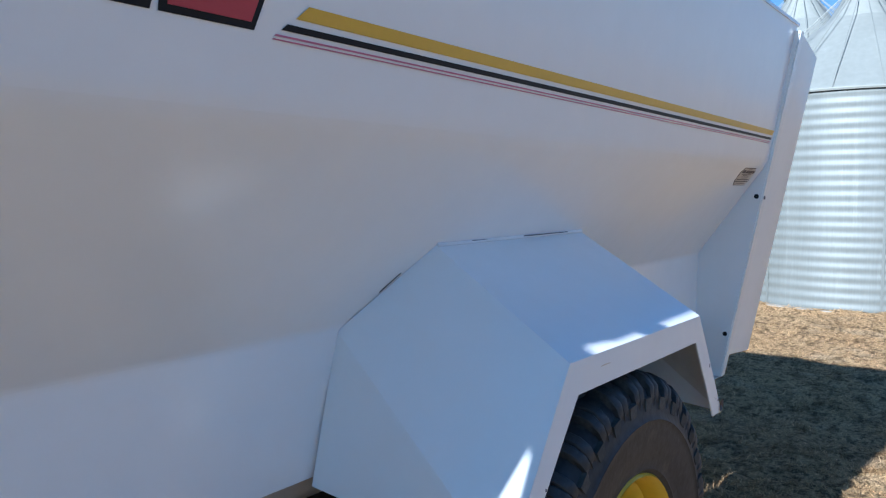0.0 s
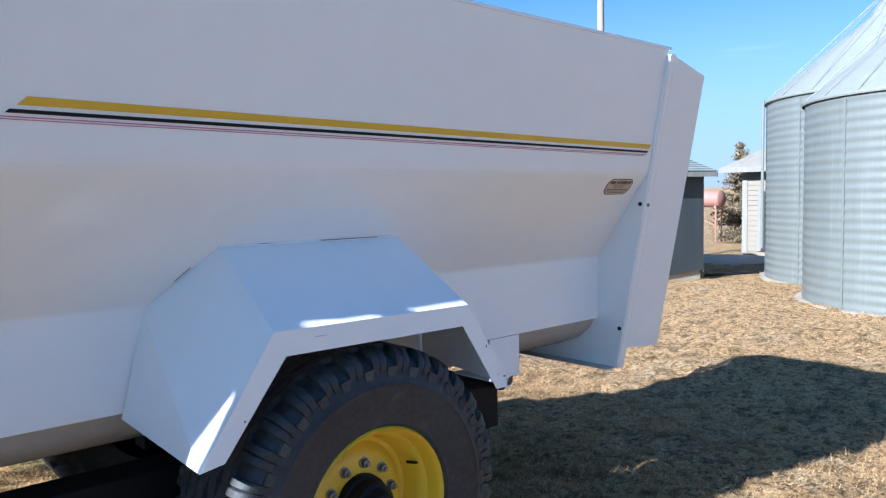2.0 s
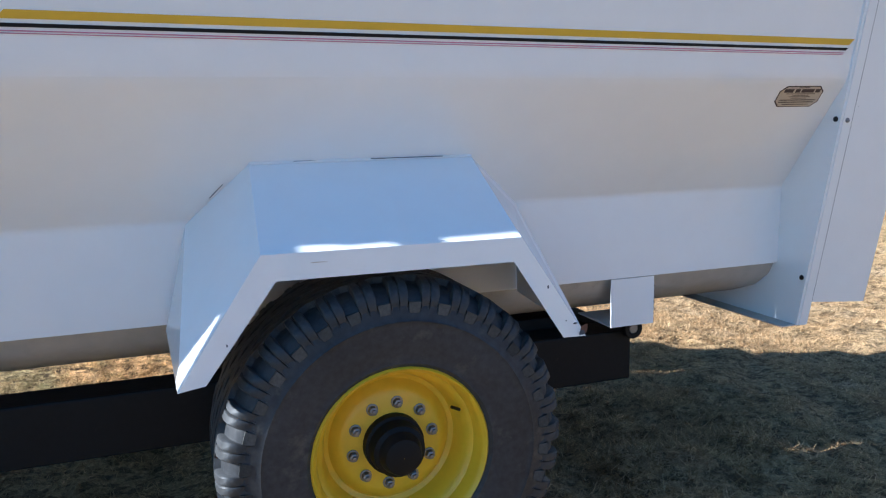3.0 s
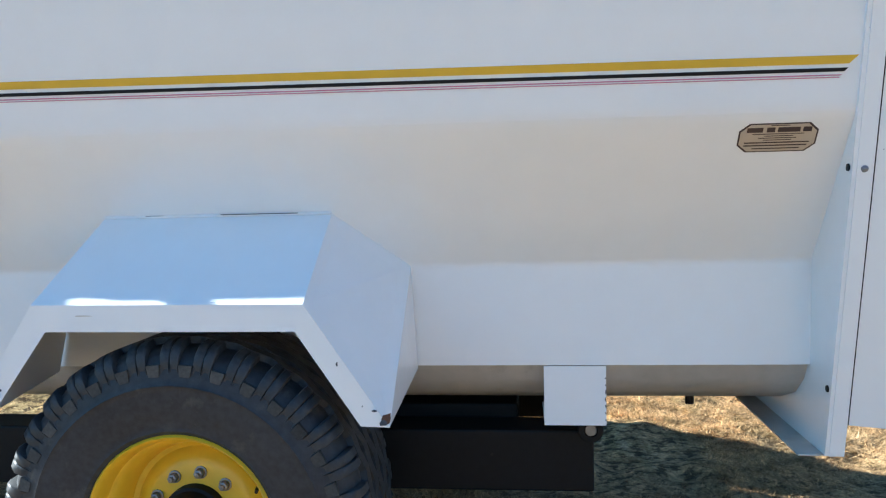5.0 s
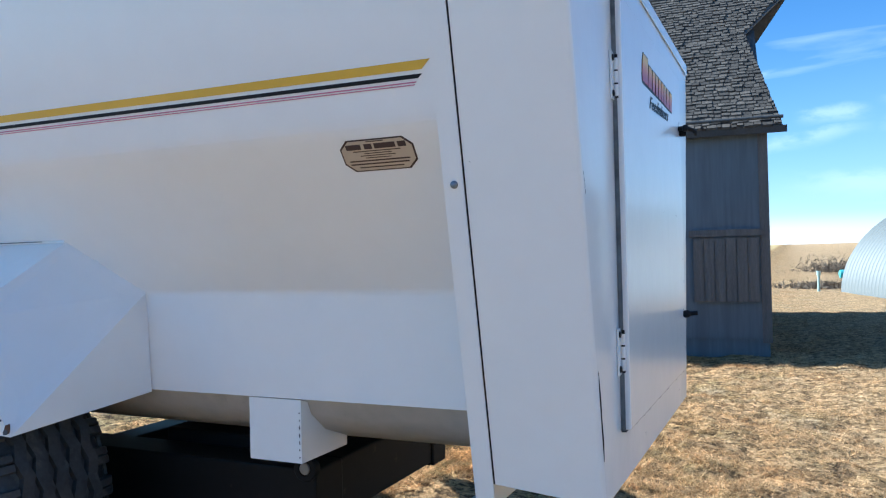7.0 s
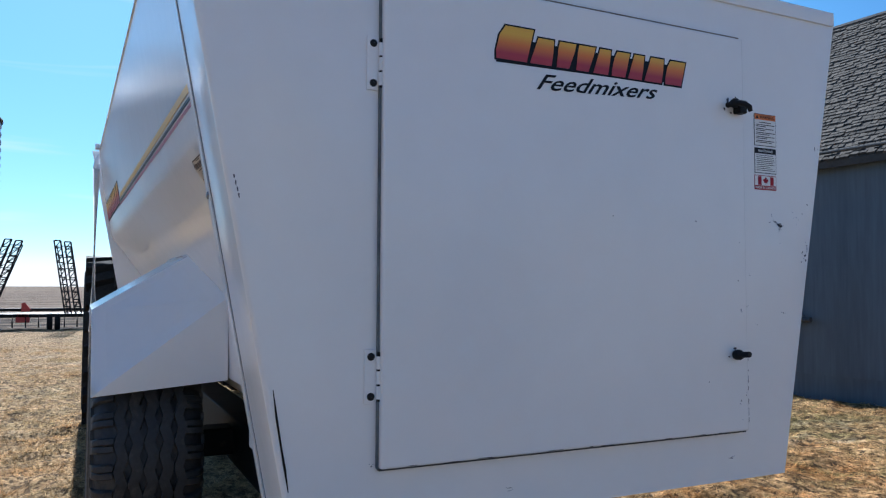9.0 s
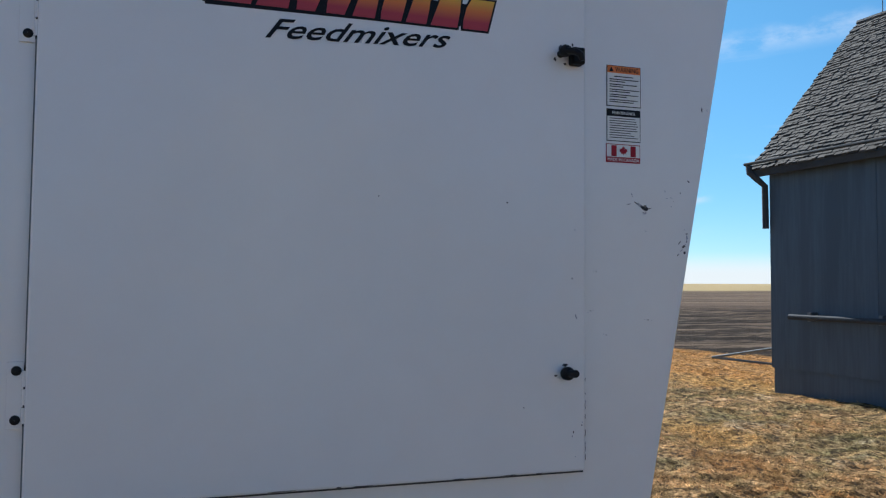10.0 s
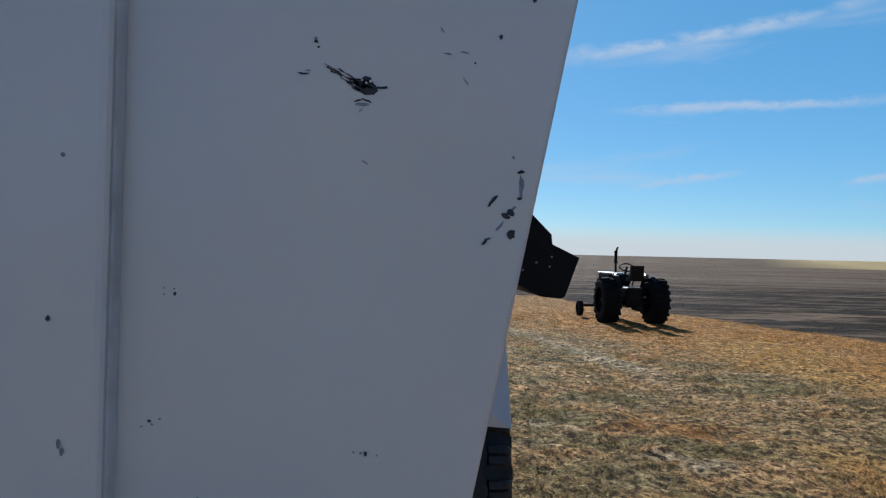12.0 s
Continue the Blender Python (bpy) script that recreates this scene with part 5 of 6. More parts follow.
# latches
for zz, closed in ((1.169, True), (1.955, False)):
    bm = bmesh.new()
    if closed:
        turned(bm, [(0.026, 0.012), (0.032, 0.0155), (0.046, 0.0165), (0.054, 0.013), (0.057, 0.0095), (0.082, 0.0095), (0.086, 0.0085), (0.087, 0.001)], (0, 1.772, zz), 18, "x")
        bmesh.ops.rotate(bm, verts=bm.verts, cent=(0.028, 1.772, zz), matrix=Matrix.Rotation(-0.10, 3, "Y"))
        part("latch_knob", bm, M["black_plastic"], door, "black rubber latch knob", smooth=True)
        continue
    turned(bm, [(0.028, 0.009), (0.046, 0.009), (0.048, 0.013), (0.060, 0.0155), (0.068, 0.012), (0.071, 0.003)], (0, 1.757, zz + 0.004), 18, "x")
    la = part("latch_knob", bm, M["black_plastic"], door, "black rubber latch knob", smooth=True)
    part("latch_arm", tube(bmesh.new(), [(0.055, 1.752, zz + 0.004), (0.072, 1.762, zz + 0.000), (0.086, 1.772, zz - 0.005), (0.094, 1.780, zz - 0.014), (0.095, 1.784, zz - 0.028)], [0.010, 0.009, 0.009, 0.009, 0.006], 8), M["black_plastic"], la)
    part("latch_block", boxed((0.028, 1.778, zz - 0.024), (0.058, 1.812, zz + 0.018), 0.005), M["black_iron"], la)

# chips, scuffs and scratches in the rear paint


def flake(y, z, w, h, seed, x=0.0, ang=0.0, name="paint_chip", mat=None, parent=None):
    rnd = random.Random(seed)
    pts = []
    if parent is None:
        y = min(y, cap_y(z, 1) - REAR.y - 0.008 - w / 2)
    for k in range(9):
        a = k * math.tau / 9
        r = rnd.uniform(0.45, 1.0)
        u, v = w / 2 * r * math.cos(a), h / 2 * r * math.sin(a)
        pts.append((x + 0.0003, y + u * math.cos(ang) - v * math.sin(ang), z + u * math.sin(ang) + v * math.cos(ang)))
    return part(name, prism(bmesh.new(), pts, (0.0006, 0, 0)), mat or M["chip"], parent or end_cap)


rnd = random.Random(11)
# the long gouge: a smear that thickens into one torn chip
for i in range(34):
    t_ = rnd.random() ** 0.8
    flake(1.984 + 0.030 * t_ + rnd.gauss(0, 0.0012), 1.6005 - 0.0135 * t_ + rnd.gauss(0, 0.0008 + 0.0024 * t_), rnd.uniform(0.006, 0.016), rnd.uniform(0.0008, 0.0022) * (0.5 + t_), i, ang=-0.42 + rnd.gauss(0, 0.12), mat=M["smudge"] if i % 3 == 0 else None)
flake(2.0140, 1.5868, 0.030, 0.0150, 81, ang=-0.30)
flake(2.0165, 1.5915, 0.012, 0.0080, 82)
flake(2.0265, 1.5862, 0.0150, 0.0030, 83, ang=0.08)
for i in range(5):
    flake(2.0150 + rnd.gauss(0, 0.005), 1.5895 + rnd.gauss(0, 0.0016), rnd.uniform(0.002, 0.005), rnd.uniform(0.0015, 0.003), 84 + i, x=0.0007, ang=rnd.uniform(-0.6, 0.6), mat=M["white"])
for i, (y, z, w, h, ang) in enumerate(((2.009, 1.5755, 0.010, 0.0018, 0.35), (2.0165, 1.5755, 0.011, 0.0020, -0.35), (2.013, 1.5725, 0.014, 0.0030, 0.0), (2.011, 1.5675, 0.006, 0.0016, 0.8))):
    flake(y, z, w, h, 90 + i, ang=ang, mat=M["smudge"] if i > 1 else None)
for i in range(5):
    flake(1.9745 + rnd.gauss(0, 0.0018), 1.621 + rnd.gauss(0, 0.0020), rnd.uniform(0.002, 0.005), rnd.uniform(0.002, 0.004), 100 + i, ang=rnd.uniform(0, 3), mat=M["smudge"] if i % 2 else None)
flake(1.9655, 1.5950, 0.0110, 0.0020, 106)
flake(1.9690, 1.5975, 0.0080, 0.0010, 107, mat=M["smudge"])
# knocks by the outer edge: y, z, length, width, angle, grey or black
for i, (y, z, w, h, ang, grey) in enumerate(((2.1190, 1.5010, 0.014, 0.0030, 0.85, 0), (2.1160, 1.4965, 0.006, 0.0022, 0.9, 0), (2.1285, 1.4880, 0.010, 0.0060, -0.3, 0), (2.1330, 1.4905, 0.007, 0.0070, 0.4, 0), (2.1345, 1.4935, 0.010, 0.0040, 0.9, 1),
                                             (2.1340, 1.4725, 0.009, 0.0100, 0.2, 0), (2.1120, 1.4660, 0.011, 0.0030, 0.9, 0), (2.1150, 1.4690, 0.009, 0.0026, 0.2, 1), (2.1400, 1.5230, 0.008, 0.0040, 0.2, 0), (2.1410, 1.5120, 0.005, 0.022, 0.0, 1),
                                             (2.1400, 1.5020, 0.006, 0.0040, 0.1, 0), (2.1340, 1.5345, 0.003, 0.0050, 0.2, 1), (2.1240, 1.4790, 0.016, 0.0030, 0.9, 1), (2.1475, 1.6620, 0.0040, 0.0080, 0.3, 0), (2.1445, 1.6640, 0.0030, 0.0050, 0.2, 0),
                                             (2.1215, 1.6310, 0.0035, 0.0060, -0.4, 0), (2.0745, 1.6340, 0.008, 0.0014, -0.9, 1), (2.0790, 1.6155, 0.008, 0.0022, -0.2, 1), (2.0930, 1.6170, 0.010, 0.0026, -0.1, 1), (2.1010, 1.6090, 0.0025, 0.0022, 0.0, 0), (2.0940, 1.5940, 0.010, 0.0012, -0.9, 1), (2.0155, 1.5268, 0.009, 0.0016, -0.6, 1))):
    flake(y, z, w, h, 400 + i, ang=ang, mat=M["smudge"] if grey else None)
for y, z, w, h in ((1.855, 1.321, 0.006, 0.004), (2.022, 1.297, 0.005, 0.006), (1.872, 1.42, 0.004, 0.005), (1.776, 0.845, 0.030, 0.004),
                   (0.97, 0.84, 0.028, 0.003), (2.19, 1.86, 0.006, 0.024), (1.90, 1.26, 0.004, 0.004), (0.575, 0.935, 0.007, 0.006)):
    flake(y, z, w * 0.75, h * 0.7, int(y * 997 + z * 331))
    for i in range(3):
        flake(y + rnd.gauss(0, 0.006), z + rnd.gauss(0, 0.004), w * 0.5, h * 0.4, int(y * 997 + z * 331) + i + 1, ang=rnd.uniform(-0.5, 0.5), mat=M["smudge"])
for y, z, w, h in ((1.616, 1.582, 0.006, 0.006), (1.30, 1.585, 0.005, 0.005), (1.662, 1.09, 0.004, 0.004), (1.77, 1.19, 0.02, 0.012), (1.745, 1.165, 0.012, 0.006), (1.757, 1.975, 0.012, 0.02), (1.742, 1.945, 0.010, 0.014), (1.77, 1.935, 0.012, 0.008), (1.79, 1.985, 0.008, 0.01)):
    flake(y, z, w, h, int(y * 791 + z * 377), 0.0285, parent=door)
for i in range(16):
    flake(rnd.uniform(DY0 + 0.05, DY1 - 0.01), DZ0 + rnd.uniform(0.001, 0.004), rnd.uniform(0.012, 0.06), 0.0022, 200 + i, 0.0285, parent=door)
for i in range(14):
    flake(DY1 - 0.0025, rnd.uniform(0.94, 1.17), 0.002, rnd.uniform(0.008, 0.03), 260 + i, 0.0285, parent=door, mat=M["smudge"] if i % 4 == 0 else None)
for i in range(9):
    flake(DY1 - rnd.uniform(0.003, 0.04), rnd.choice((rnd.uniform(0.94, 1.08), rnd.uniform(1.25, 1.55))), 0.004, rnd.uniform(0.003, 0.009), 240 + i, 0.0285, parent=door, mat=M["smudge"] if i % 3 else None)
part("scratch", tube(bmesh.new(), [(0.0, 0.330, 1.135), (0.0, 0.339, 1.07), (0.0, 0.350, 1.005), (0.0, 0.360, 0.95), (0.0, 0.369, 0.895)], [0.001, 0.0032, 0.0026, 0.0034, 0.0012], 6), M["decal_black"], end_cap)
for i in range(4):
    flake(0.232 + 0.004 * i, 1.632 - 0.015 * i, 0.005, 0.017, 300 + i, x=-0.0005, ang=0.15)

# bolts and marks along the seam, on the gusset and the skirt
bm = bmesh.new()
turned(bm, [(0.0, 0.011), (-0.004, 0.010), (-0.006, 0.006), (-0.0065, 0.0005)], (-0.312, cap_y(1.624, -1) - 0.005, 1.624), 14)
part("rivet", bm, M["bolt"], wagon, smooth=True)
for x, z in ((-0.345, 1.63), (-0.345, 0.92)):
    bm = bmesh.new()
    turned(bm, [(0.0, 0.012), (-0.004, 0.011), (-0.005, 0.001)], (x - 0.001, cap_y(z, -1) + 0.024, z), 12, "x")
    part("bolt", bm, M["black_plastic"], wagon)


def side_chip(x, y, z, w, h, name="paint_chip", mat=None, n=(0, -1, 0)):
    nn = Vector(n).normalized()
    u = Vector((1, 0, 0))
    v = nn.cross(u)
    rr = random.Random(int(1000 * (x + z)))
    pts = []
    for k in range(8):
        a = k * math.tau / 8
        r = rr.uniform(0.5, 1.0)
        pts.append(Vector((x, y, z)) + nn * 0.0008 + u * (w / 2 * r * math.cos(a)) + v * (h / 2 * r * math.sin(a)))
    return part(name, prism(bmesh.new(), pts, nn * 0.0006), mat or M["chip"], wagon)


side_chip(-0.262, cap_y(1.686, -1), 1.686, 0.006, 0.020)
side_chip(-0.325, cap_y(2.02, -1), 2.02, 0.045, 0.003, mat=M["plate"])
part("scratch", tube(bmesh.new(), [(-0.323, cap_y(2.10, -1) - 0.004, 2.10), (-0.324, cap_y(2.014, -1) - 0.004, 2.014), (-0.298, cap_y(2.011, -1) - 0.004, 2.011)], 0.0011, 6), M["chip"], wagon)
side_chip(-0.300, cap_y(1.66, -1), 1.66, 0.004, 0.006)
side_chip(-1.722, -0.074, 0.938, 0.040, 0.050, mat=M["rust"])
side_chip(-1.728, -0.0755, 0.926, 0.034, 0.024)
side_chip(-1.755, -0.074, 0.962, 0.020, 0.008)
side_chip(-1.79, -0.074, 0.975, 0.006, 0.006)
side_chip(-1.86, -0.077, 1.10, 0.008, 0.018)
side_chip(-2.90, -0.078, 1.02, 0.007, 0.010)
side_chip(-2.62, -0.080, 1.245, 0.08, 0.004, mat=M["plate"])
for i in range(7):
    side_chip(-1.040, 0.490, 0.77 + 0.025 * i, 0.006, rnd.uniform(0.006, 0.022))
# faint scuffs on the top of the near fender
NTOP = Vector((0, -0.25, 0.435)).normalized()
for i in range(9):
    t_ = rnd.random()
    side_chip(rnd.uniform(-2.70, -2.02), -0.075 + 0.435 * t_, 1.276 + 0.249 * t_, rnd.uniform(0.003, 0.022), rnd.uniform(0.001, 0.0035), name="scuff", mat=M["smudge"], n=NTOP)
# open weld cracks where the fender meets the body
for x0, x1 in ((-2.62, -2.49), (-2.35, -2.08)):
    part("weld_gap", tube(bmesh.new(), [(x0, 0.321, 1.529), (x1, 0.324, 1.529)], 0.0016, 6), M["chip"], wagon)
part("weld_gap", tube(bmesh.new(), [(-2.855, 0.372, 1.458), (-2.90, 0.405, 1.411)], 0.0012, 6), M["chip"], wagon)
part("weld_gap", tube(bmesh.new(), [(-1.89, 0.386, 1.458), (-1.84, 0.420, 1.411)], 0.0012, 6), M["chip"], wagon)
part("weld_bead", tube(bmesh.new(), [(-2.77, 0.323, 1.527), (-1.965, 0.335, 1.527)], 0.006, 8), M["white"], wagon)
# bracket lug with a round hole plate, tub drain
bm = bmesh.new()
turned(bm, [(0.03, 0.001), (0.03, 0.046), (0.002, 0.046), (0.0, 0.043), (0.0, 0.026), (0.008, 0.024), (0.008, 0.001)], (-1.085, 0.574, 0.705), 24)
part("lug", bm, M["black_iron"], wagon)
bm = bmesh.new()
turned(bm, [(0.0, 0.022), (-0.004, 0.020), (-0.004, 0.0005)], (-1.085, 0.578, 0.705), 16)
part("lug_pin", bm, M["bolt"], wagon)
part("tub_drain", tube(bmesh.new(), [(-0.602, 1.19, 0.752), (-0.602, 1.19, 0.715), (-0.602, 1.19, 0.713), (-0.602, 1.19, 0.638)], [0.034, 0.034, 0.021, 0.019], 10), M["black_iron"], wagon, "black drain plug")
# folded discharge chute with rubber apron on the far side
CX = -3.2
part("discharge_chute", prism(bmesh.new(), [(CX, y - 0.04, z) for y, z in ((2.30, 1.95), (2.64, 1.80), (2.76, 1.67), (2.865, 1.566), (2.872, 1.515), (3.013, 1.449), (2.945, 1.25), (2.922, 1.236), (2.82, 1.245), (2.687, 1.308), (2.2, 1.35))], (-0.75, 0, 0)), M["black_iron"], wagon, "black steel discharge chute with rubber apron")
for y, z in ((2.86, 1.40), (2.79, 1.42), (2.87, 1.45), (2.72, 1.38)):
    part("chute_bolt", tube(bmesh.new(), [(CX - 0.001, y - 0.04, z), (CX + 0.004, y - 0.04, z)], 0.006, 8), M["bolt"], wagon)

# ---- barn details ----
for i in range(9):
    for j in range(2):
        u0, u1 = BL * i / 9, BL * (i + 1) / 9
        z0, z1 = (0.25, 1.70) if j == 0 else (1.68, B_EAVE - 0.02)
        out = 0.006 + 0.004 * (i % 2) + 0.004 * j
        lp = [bp(u0 - 0.02, -out, z0), bp(u1 + 0.02, -out, z0), bp(u1 + 0.02, -out - 0.002, z1), bp(u0 - 0.02, -out - 0.002, z1)]
        part("metal_sheet", prism(bmesh.new(), lp, BN * 0.003), M["barn_sheet"], long_wall)
part("corner_board", prism(bmesh.new(), [bp(BL - 0.10, -0.02, 0.2), bp(BL + 0.02, -0.02, 0.2), bp(BL + 0.02, -0.02, B_EAVE), bp(BL - 0.10, -0.02, B_EAVE)], BN * 0.04), M["barn_wood"], barn)
hatch = part("plank_door", prism(bmesh.new(), [bp(BL - 0.95, -0.045, 0.75), bp(BL - 0.12, -0.045, 0.75), bp(BL - 0.12, -0.045, 1.62), bp(BL - 0.95, -0.045, 1.62)], BN * 0.02), M["barn_wood"], barn, "small weathered plank hatch")
for i in range(6):
    u = BL - 0.95 + i * 0.139
    part("plank", prism(bmesh.new(), [bp(u, -0.062, 0.75), bp(u + 0.13, -0.062, 0.75), bp(u + 0.13, -0.062, 1.6), bp(u, -0.062, 1.6)], BN * 0.017), M["barn_wood"], hatch)
part("lintel", prism(bmesh.new(), [bp(BL - 1.0, -0.07, 1.63), bp(BL - 0.08, -0.07, 1.63), bp(BL - 0.08, -0.07, 1.72), bp(BL - 1.0, -0.07, 1.72)], BN * 0.05), M["barn_wood"], barn)
# rail pipe on brackets, gutter elbow and downspout at the field corner
part("wall_pipe", tube(bmesh.new(), [bp(0.42, -0.14, 0.98), bp(1.98, -0.14, 0.98)], 0.036, 12), M["barn_dark"], barn, "dark iron pipe along the wall")
for u in (0.72, 1.75):
    part("pipe_bracket", prism(bmesh.new(), [bp(u, -0.14, 0.93), bp(u + 0.05, -0.14, 0.93), bp(u + 0.05, -0.14, 1.05), bp(u, -0.14, 1.05)], BN * 0.13), M["bolt"], barn)
part("downspout", tube(bmesh.new(), [bp(-0.18, -0.24, B_EAVE - 0.04), bp(-0.17, -0.24, B_EAVE - 0.14), bp(-0.10, -0.16, B_EAVE - 0.24), bp(-0.05, -0.07, B_EAVE - 0.34), bp(-0.05, -0.06, B_EAVE - 0.95)], 0.045, 10), M["barn_dark"], barn, "short dark downspout")
part("gutter", tube(bmesh.new(), [bp(-0.22, -0.28, B_EAVE - 0.02), bp(BL + 0.2, -0.28, B_EAVE - 0.02)], 0.022, 8), M["barn_dark"], barn)
for u in (-0.25, 3.35):
    part("lightning_rod", tube(bmesh.new(), [bp(u, B_HALF, B_RIDGE), bp(u, B_HALF, B_RIDGE + 0.50)], 0.007, 6), M["barn_dark"], barn)
part("ridge_board", tube(bmesh.new(), [bp(-0.70, B_HALF, B_RIDGE + 0.07), bp(BL + 0.70, B_HALF, B_RIDGE + 0.07)], 0.05, 6), M["barn_wood"], barn)
# cedar shingles on the slope over the long wall
rs = random.Random(21)
EXPO, rows_n = 0.085, int(roof_s / 0.085)
loose = bmesh.new()
count = 0


def shingle_loops(u0, u1, s0, butt, tip, jit):
    a = [roof_point(u0, s0 - 0.01 + jit, butt), roof_point(u1, s0 - 0.01 + jit * 0.6, butt), roof_point(u1, s0 + 0.15, tip), roof_point(u0, s0 + 0.15, tip)]
    b_ = [p - Vector((0, 0, 0.03)) for p in a]
    return a, b_


def shingle_mesh(bm, u0, u1, s0, butt, tip, jit):
    a, b_ = shingle_loops(u0, u1, s0, butt, tip, jit)
    va, vb = [bm.verts.new(p) for p in a], [bm.verts.new(p) for p in b_]
    bm.faces.new(va)
    for k in range(4):
        bm.faces.new((va[(k + 1) % 4], va[k], vb[k], vb[(k + 1) % 4]))


for r in range(rows_n):
    s0 = r * EXPO
    lim = BL + 0.20 - 0.35 * s0 / (0.62 * roof_s) if s0 < 0.62 * roof_s else BL - 0.15 + 0.85 * (s0 - 0.62 * roof_s) / (0.38 * roof_s)
    u = -0.2 - 0.28 * min(1, s0 / (0.55 * roof_s)) - 0.22 * max(0, s0 / roof_s - 0.55) / 0.45 - rs.uniform(0, 0.05)
    while u < lim:
        w = rs.uniform(0.06, 0.15)
        u1 = min(u + w, lim)
        butt, tip, jit = rs.uniform(0.026, 0.050), 0.010, rs.uniform(-0.024, 0.012)
        if u1 - u > 0.03:
            # the low rows towards the field pass nearest: single pieces
            if r < 9 and u < 4.6 and count < 300:
                bm = bmesh.new()
                shingle_mesh(bm, u, u1 - 0.011, s0, butt, tip, jit)
                part("shingle", bm, M["shingle"], roof_deck_front)
                count += 1
            else:
                shingle_mesh(loose, u, u1 - 0.011, s0, butt, tip, jit)
        u = u1
tagged(part("shingles", loose, M["shingle"], barn), kind="stuff")

# ---- things round the yard ----


def lattice(bm, p0, p1, side, w, n, r=0.03):
    """Two rails with rungs and diagonals between them."""
    p0, p1, side = Vector(p0), Vector(p1), Vector(side).normalized() * w
    for o in (Vector(), side):
        tube(bm, [p0 + o, p1 + o], r, 5)
    for i in range(n + 1):
        a = p0.lerp(p1, i / n)
        tube(bm, [a, a + side], r * 0.8, 5)
        if i < n:
            tube(bm, [a, p0.lerp(p1, (i + 1) / n) + side], r * 0.6, 5)


CG = -0.33
cult = thing("field_cultivator", "dark folding field cultivator with raised lattice wings", "farm implement", (-33, -1.5, CG))
part("main_frame", boxed((-34.2, -4.2, 0.18), (-32.4, 0.2, 0.32), 0.02), M["black_iron"], cult)
part("tool_bar", boxed((-33.0, -4.4, 0.42), (-32.88, 0.1, 0.54), 0.02), M["black_iron"], cult)
# the wings lean towards each other
for y0, lean in ((-0.68, -0.48), (-3.90, 1.00)):
    bm = bmesh.new()
    for dy in (0.0, 0.38):
        lattice(bm, (-32.8, y0 + dy, 0.3), (-32.8, y0 + dy + lean, 3.3 - 0.12 * dy), (0, 1, 0), 0.24, 10, 0.032)
    lattice(bm, (-33.3, y0 + 0.1, 0.3), (-33.3, y0 + lean + 0.1, 3.1), (0, 1, 0), 0.5, 6, 0.025)
    part("folded_wing", bm, M["black_iron"], cult)
for y in (-4.0, -3.72, -1.22, -0.94):
    bm = bmesh.new()
    turned(bm, [(-0.10, 0.12), (-0.10, 0.30), (-0.06, 0.34), (0.06, 0.34), (0.10, 0.30), (0.10, 0.12)], (-32.6, y, CG + 0.34), 20)
    part("wheel", bm, M["old_rubber"], cult)
for i in range(9):
    y = -3.9 + i * 0.46
    part("shank", tube(bmesh.new(), [(-32.5, y, 0.25), (-32.35, y, 0.22), (-32.25, y, 0.02), (-32.4, y, -0.22)], 0.025, 6), M["black_iron"], cult)
part("seed_box", boxed((-32.75, -2.42, -0.02), (-32.4, -1.92, 0.33), 0.04), M["red_iron"], cult, "red steel box")
part("marker", prism(bmesh.new(), [(-32.45, -2.22, 0.42), (-32.45, -1.95, 0.42), (-32.45, -1.90, 0.52), (-32.45, -2.10, 0.78), (-32.45, -2.22, 0.74)], (0.08, 0, 0)), M["red_iron"], cult, "red steel marker plate")
part("hitch", boxed((-34.0, -3.2, 0.12), (-30.6, -3.0, 0.26), 0.02), M["black_iron"], cult)


def tractor_wheel(name, c, R, W, parent, lugs=18):
    bm = bmesh.new()
    turned(bm, [(-W / 2, 0.55 * R), (-W / 2, 0.80 * R), (-W * 0.42, 0.90 * R), (0, 0.93 * R), (W * 0.42, 0.90 * R), (W / 2, 0.80 * R), (W / 2, 0.55 * R)], c, 40)
    t = part(name, bm, M["old_rubber"], parent)
    for s in (-1, 1):
        bm = bmesh.new()
        pr = None
        for a, dt in ((0.0, 0.10), (0.48, 0.0)):
            ring = []
            for rr, dd in ((R, -0.06), (R, 0.06), (0.86 * R, 0.07), (0.86 * R, -0.07)):
                ring.append(bm.verts.new((rr * math.cos(dt + dd), s * a * W, rr * math.sin(dt + dd))))
            if pr:
                for i in range(4):
                    bm.faces.new((pr[i], pr[(i + 1) % 4], ring[(i + 1) % 4], ring[i]))
            else:
                bm.faces.new(ring)
            pr = ring
        bm.faces.new(pr[::-1])
        bmesh.ops.recalc_face_normals(bm, faces=bm.faces)
        first = part("tread_lug", bm, M["old_rubber"], t)
        for k in range(lugs):
            ob = first if k == 0 else new("tread_lug", first.data)
            ob.parent = t
            ob.matrix_basis = Matrix.Translation(Vector(c)) @ Matrix.Rotation(-(k + 0.25 * s) * math.tau / lugs, 4, "Y")
    bm = bmesh.new()
    turned(bm, [(-W * 0.30, 0.57 * R), (-W * 0.1, 0.50 * R), (0.0, 0.30 * R), (0.0, 0.12 * R), (-W * 0.35, 0.10 * R), (-W * 0.36, 0.001)], c, 28)
    part("rim", bm, M["tractor_dark"], t)
    return t


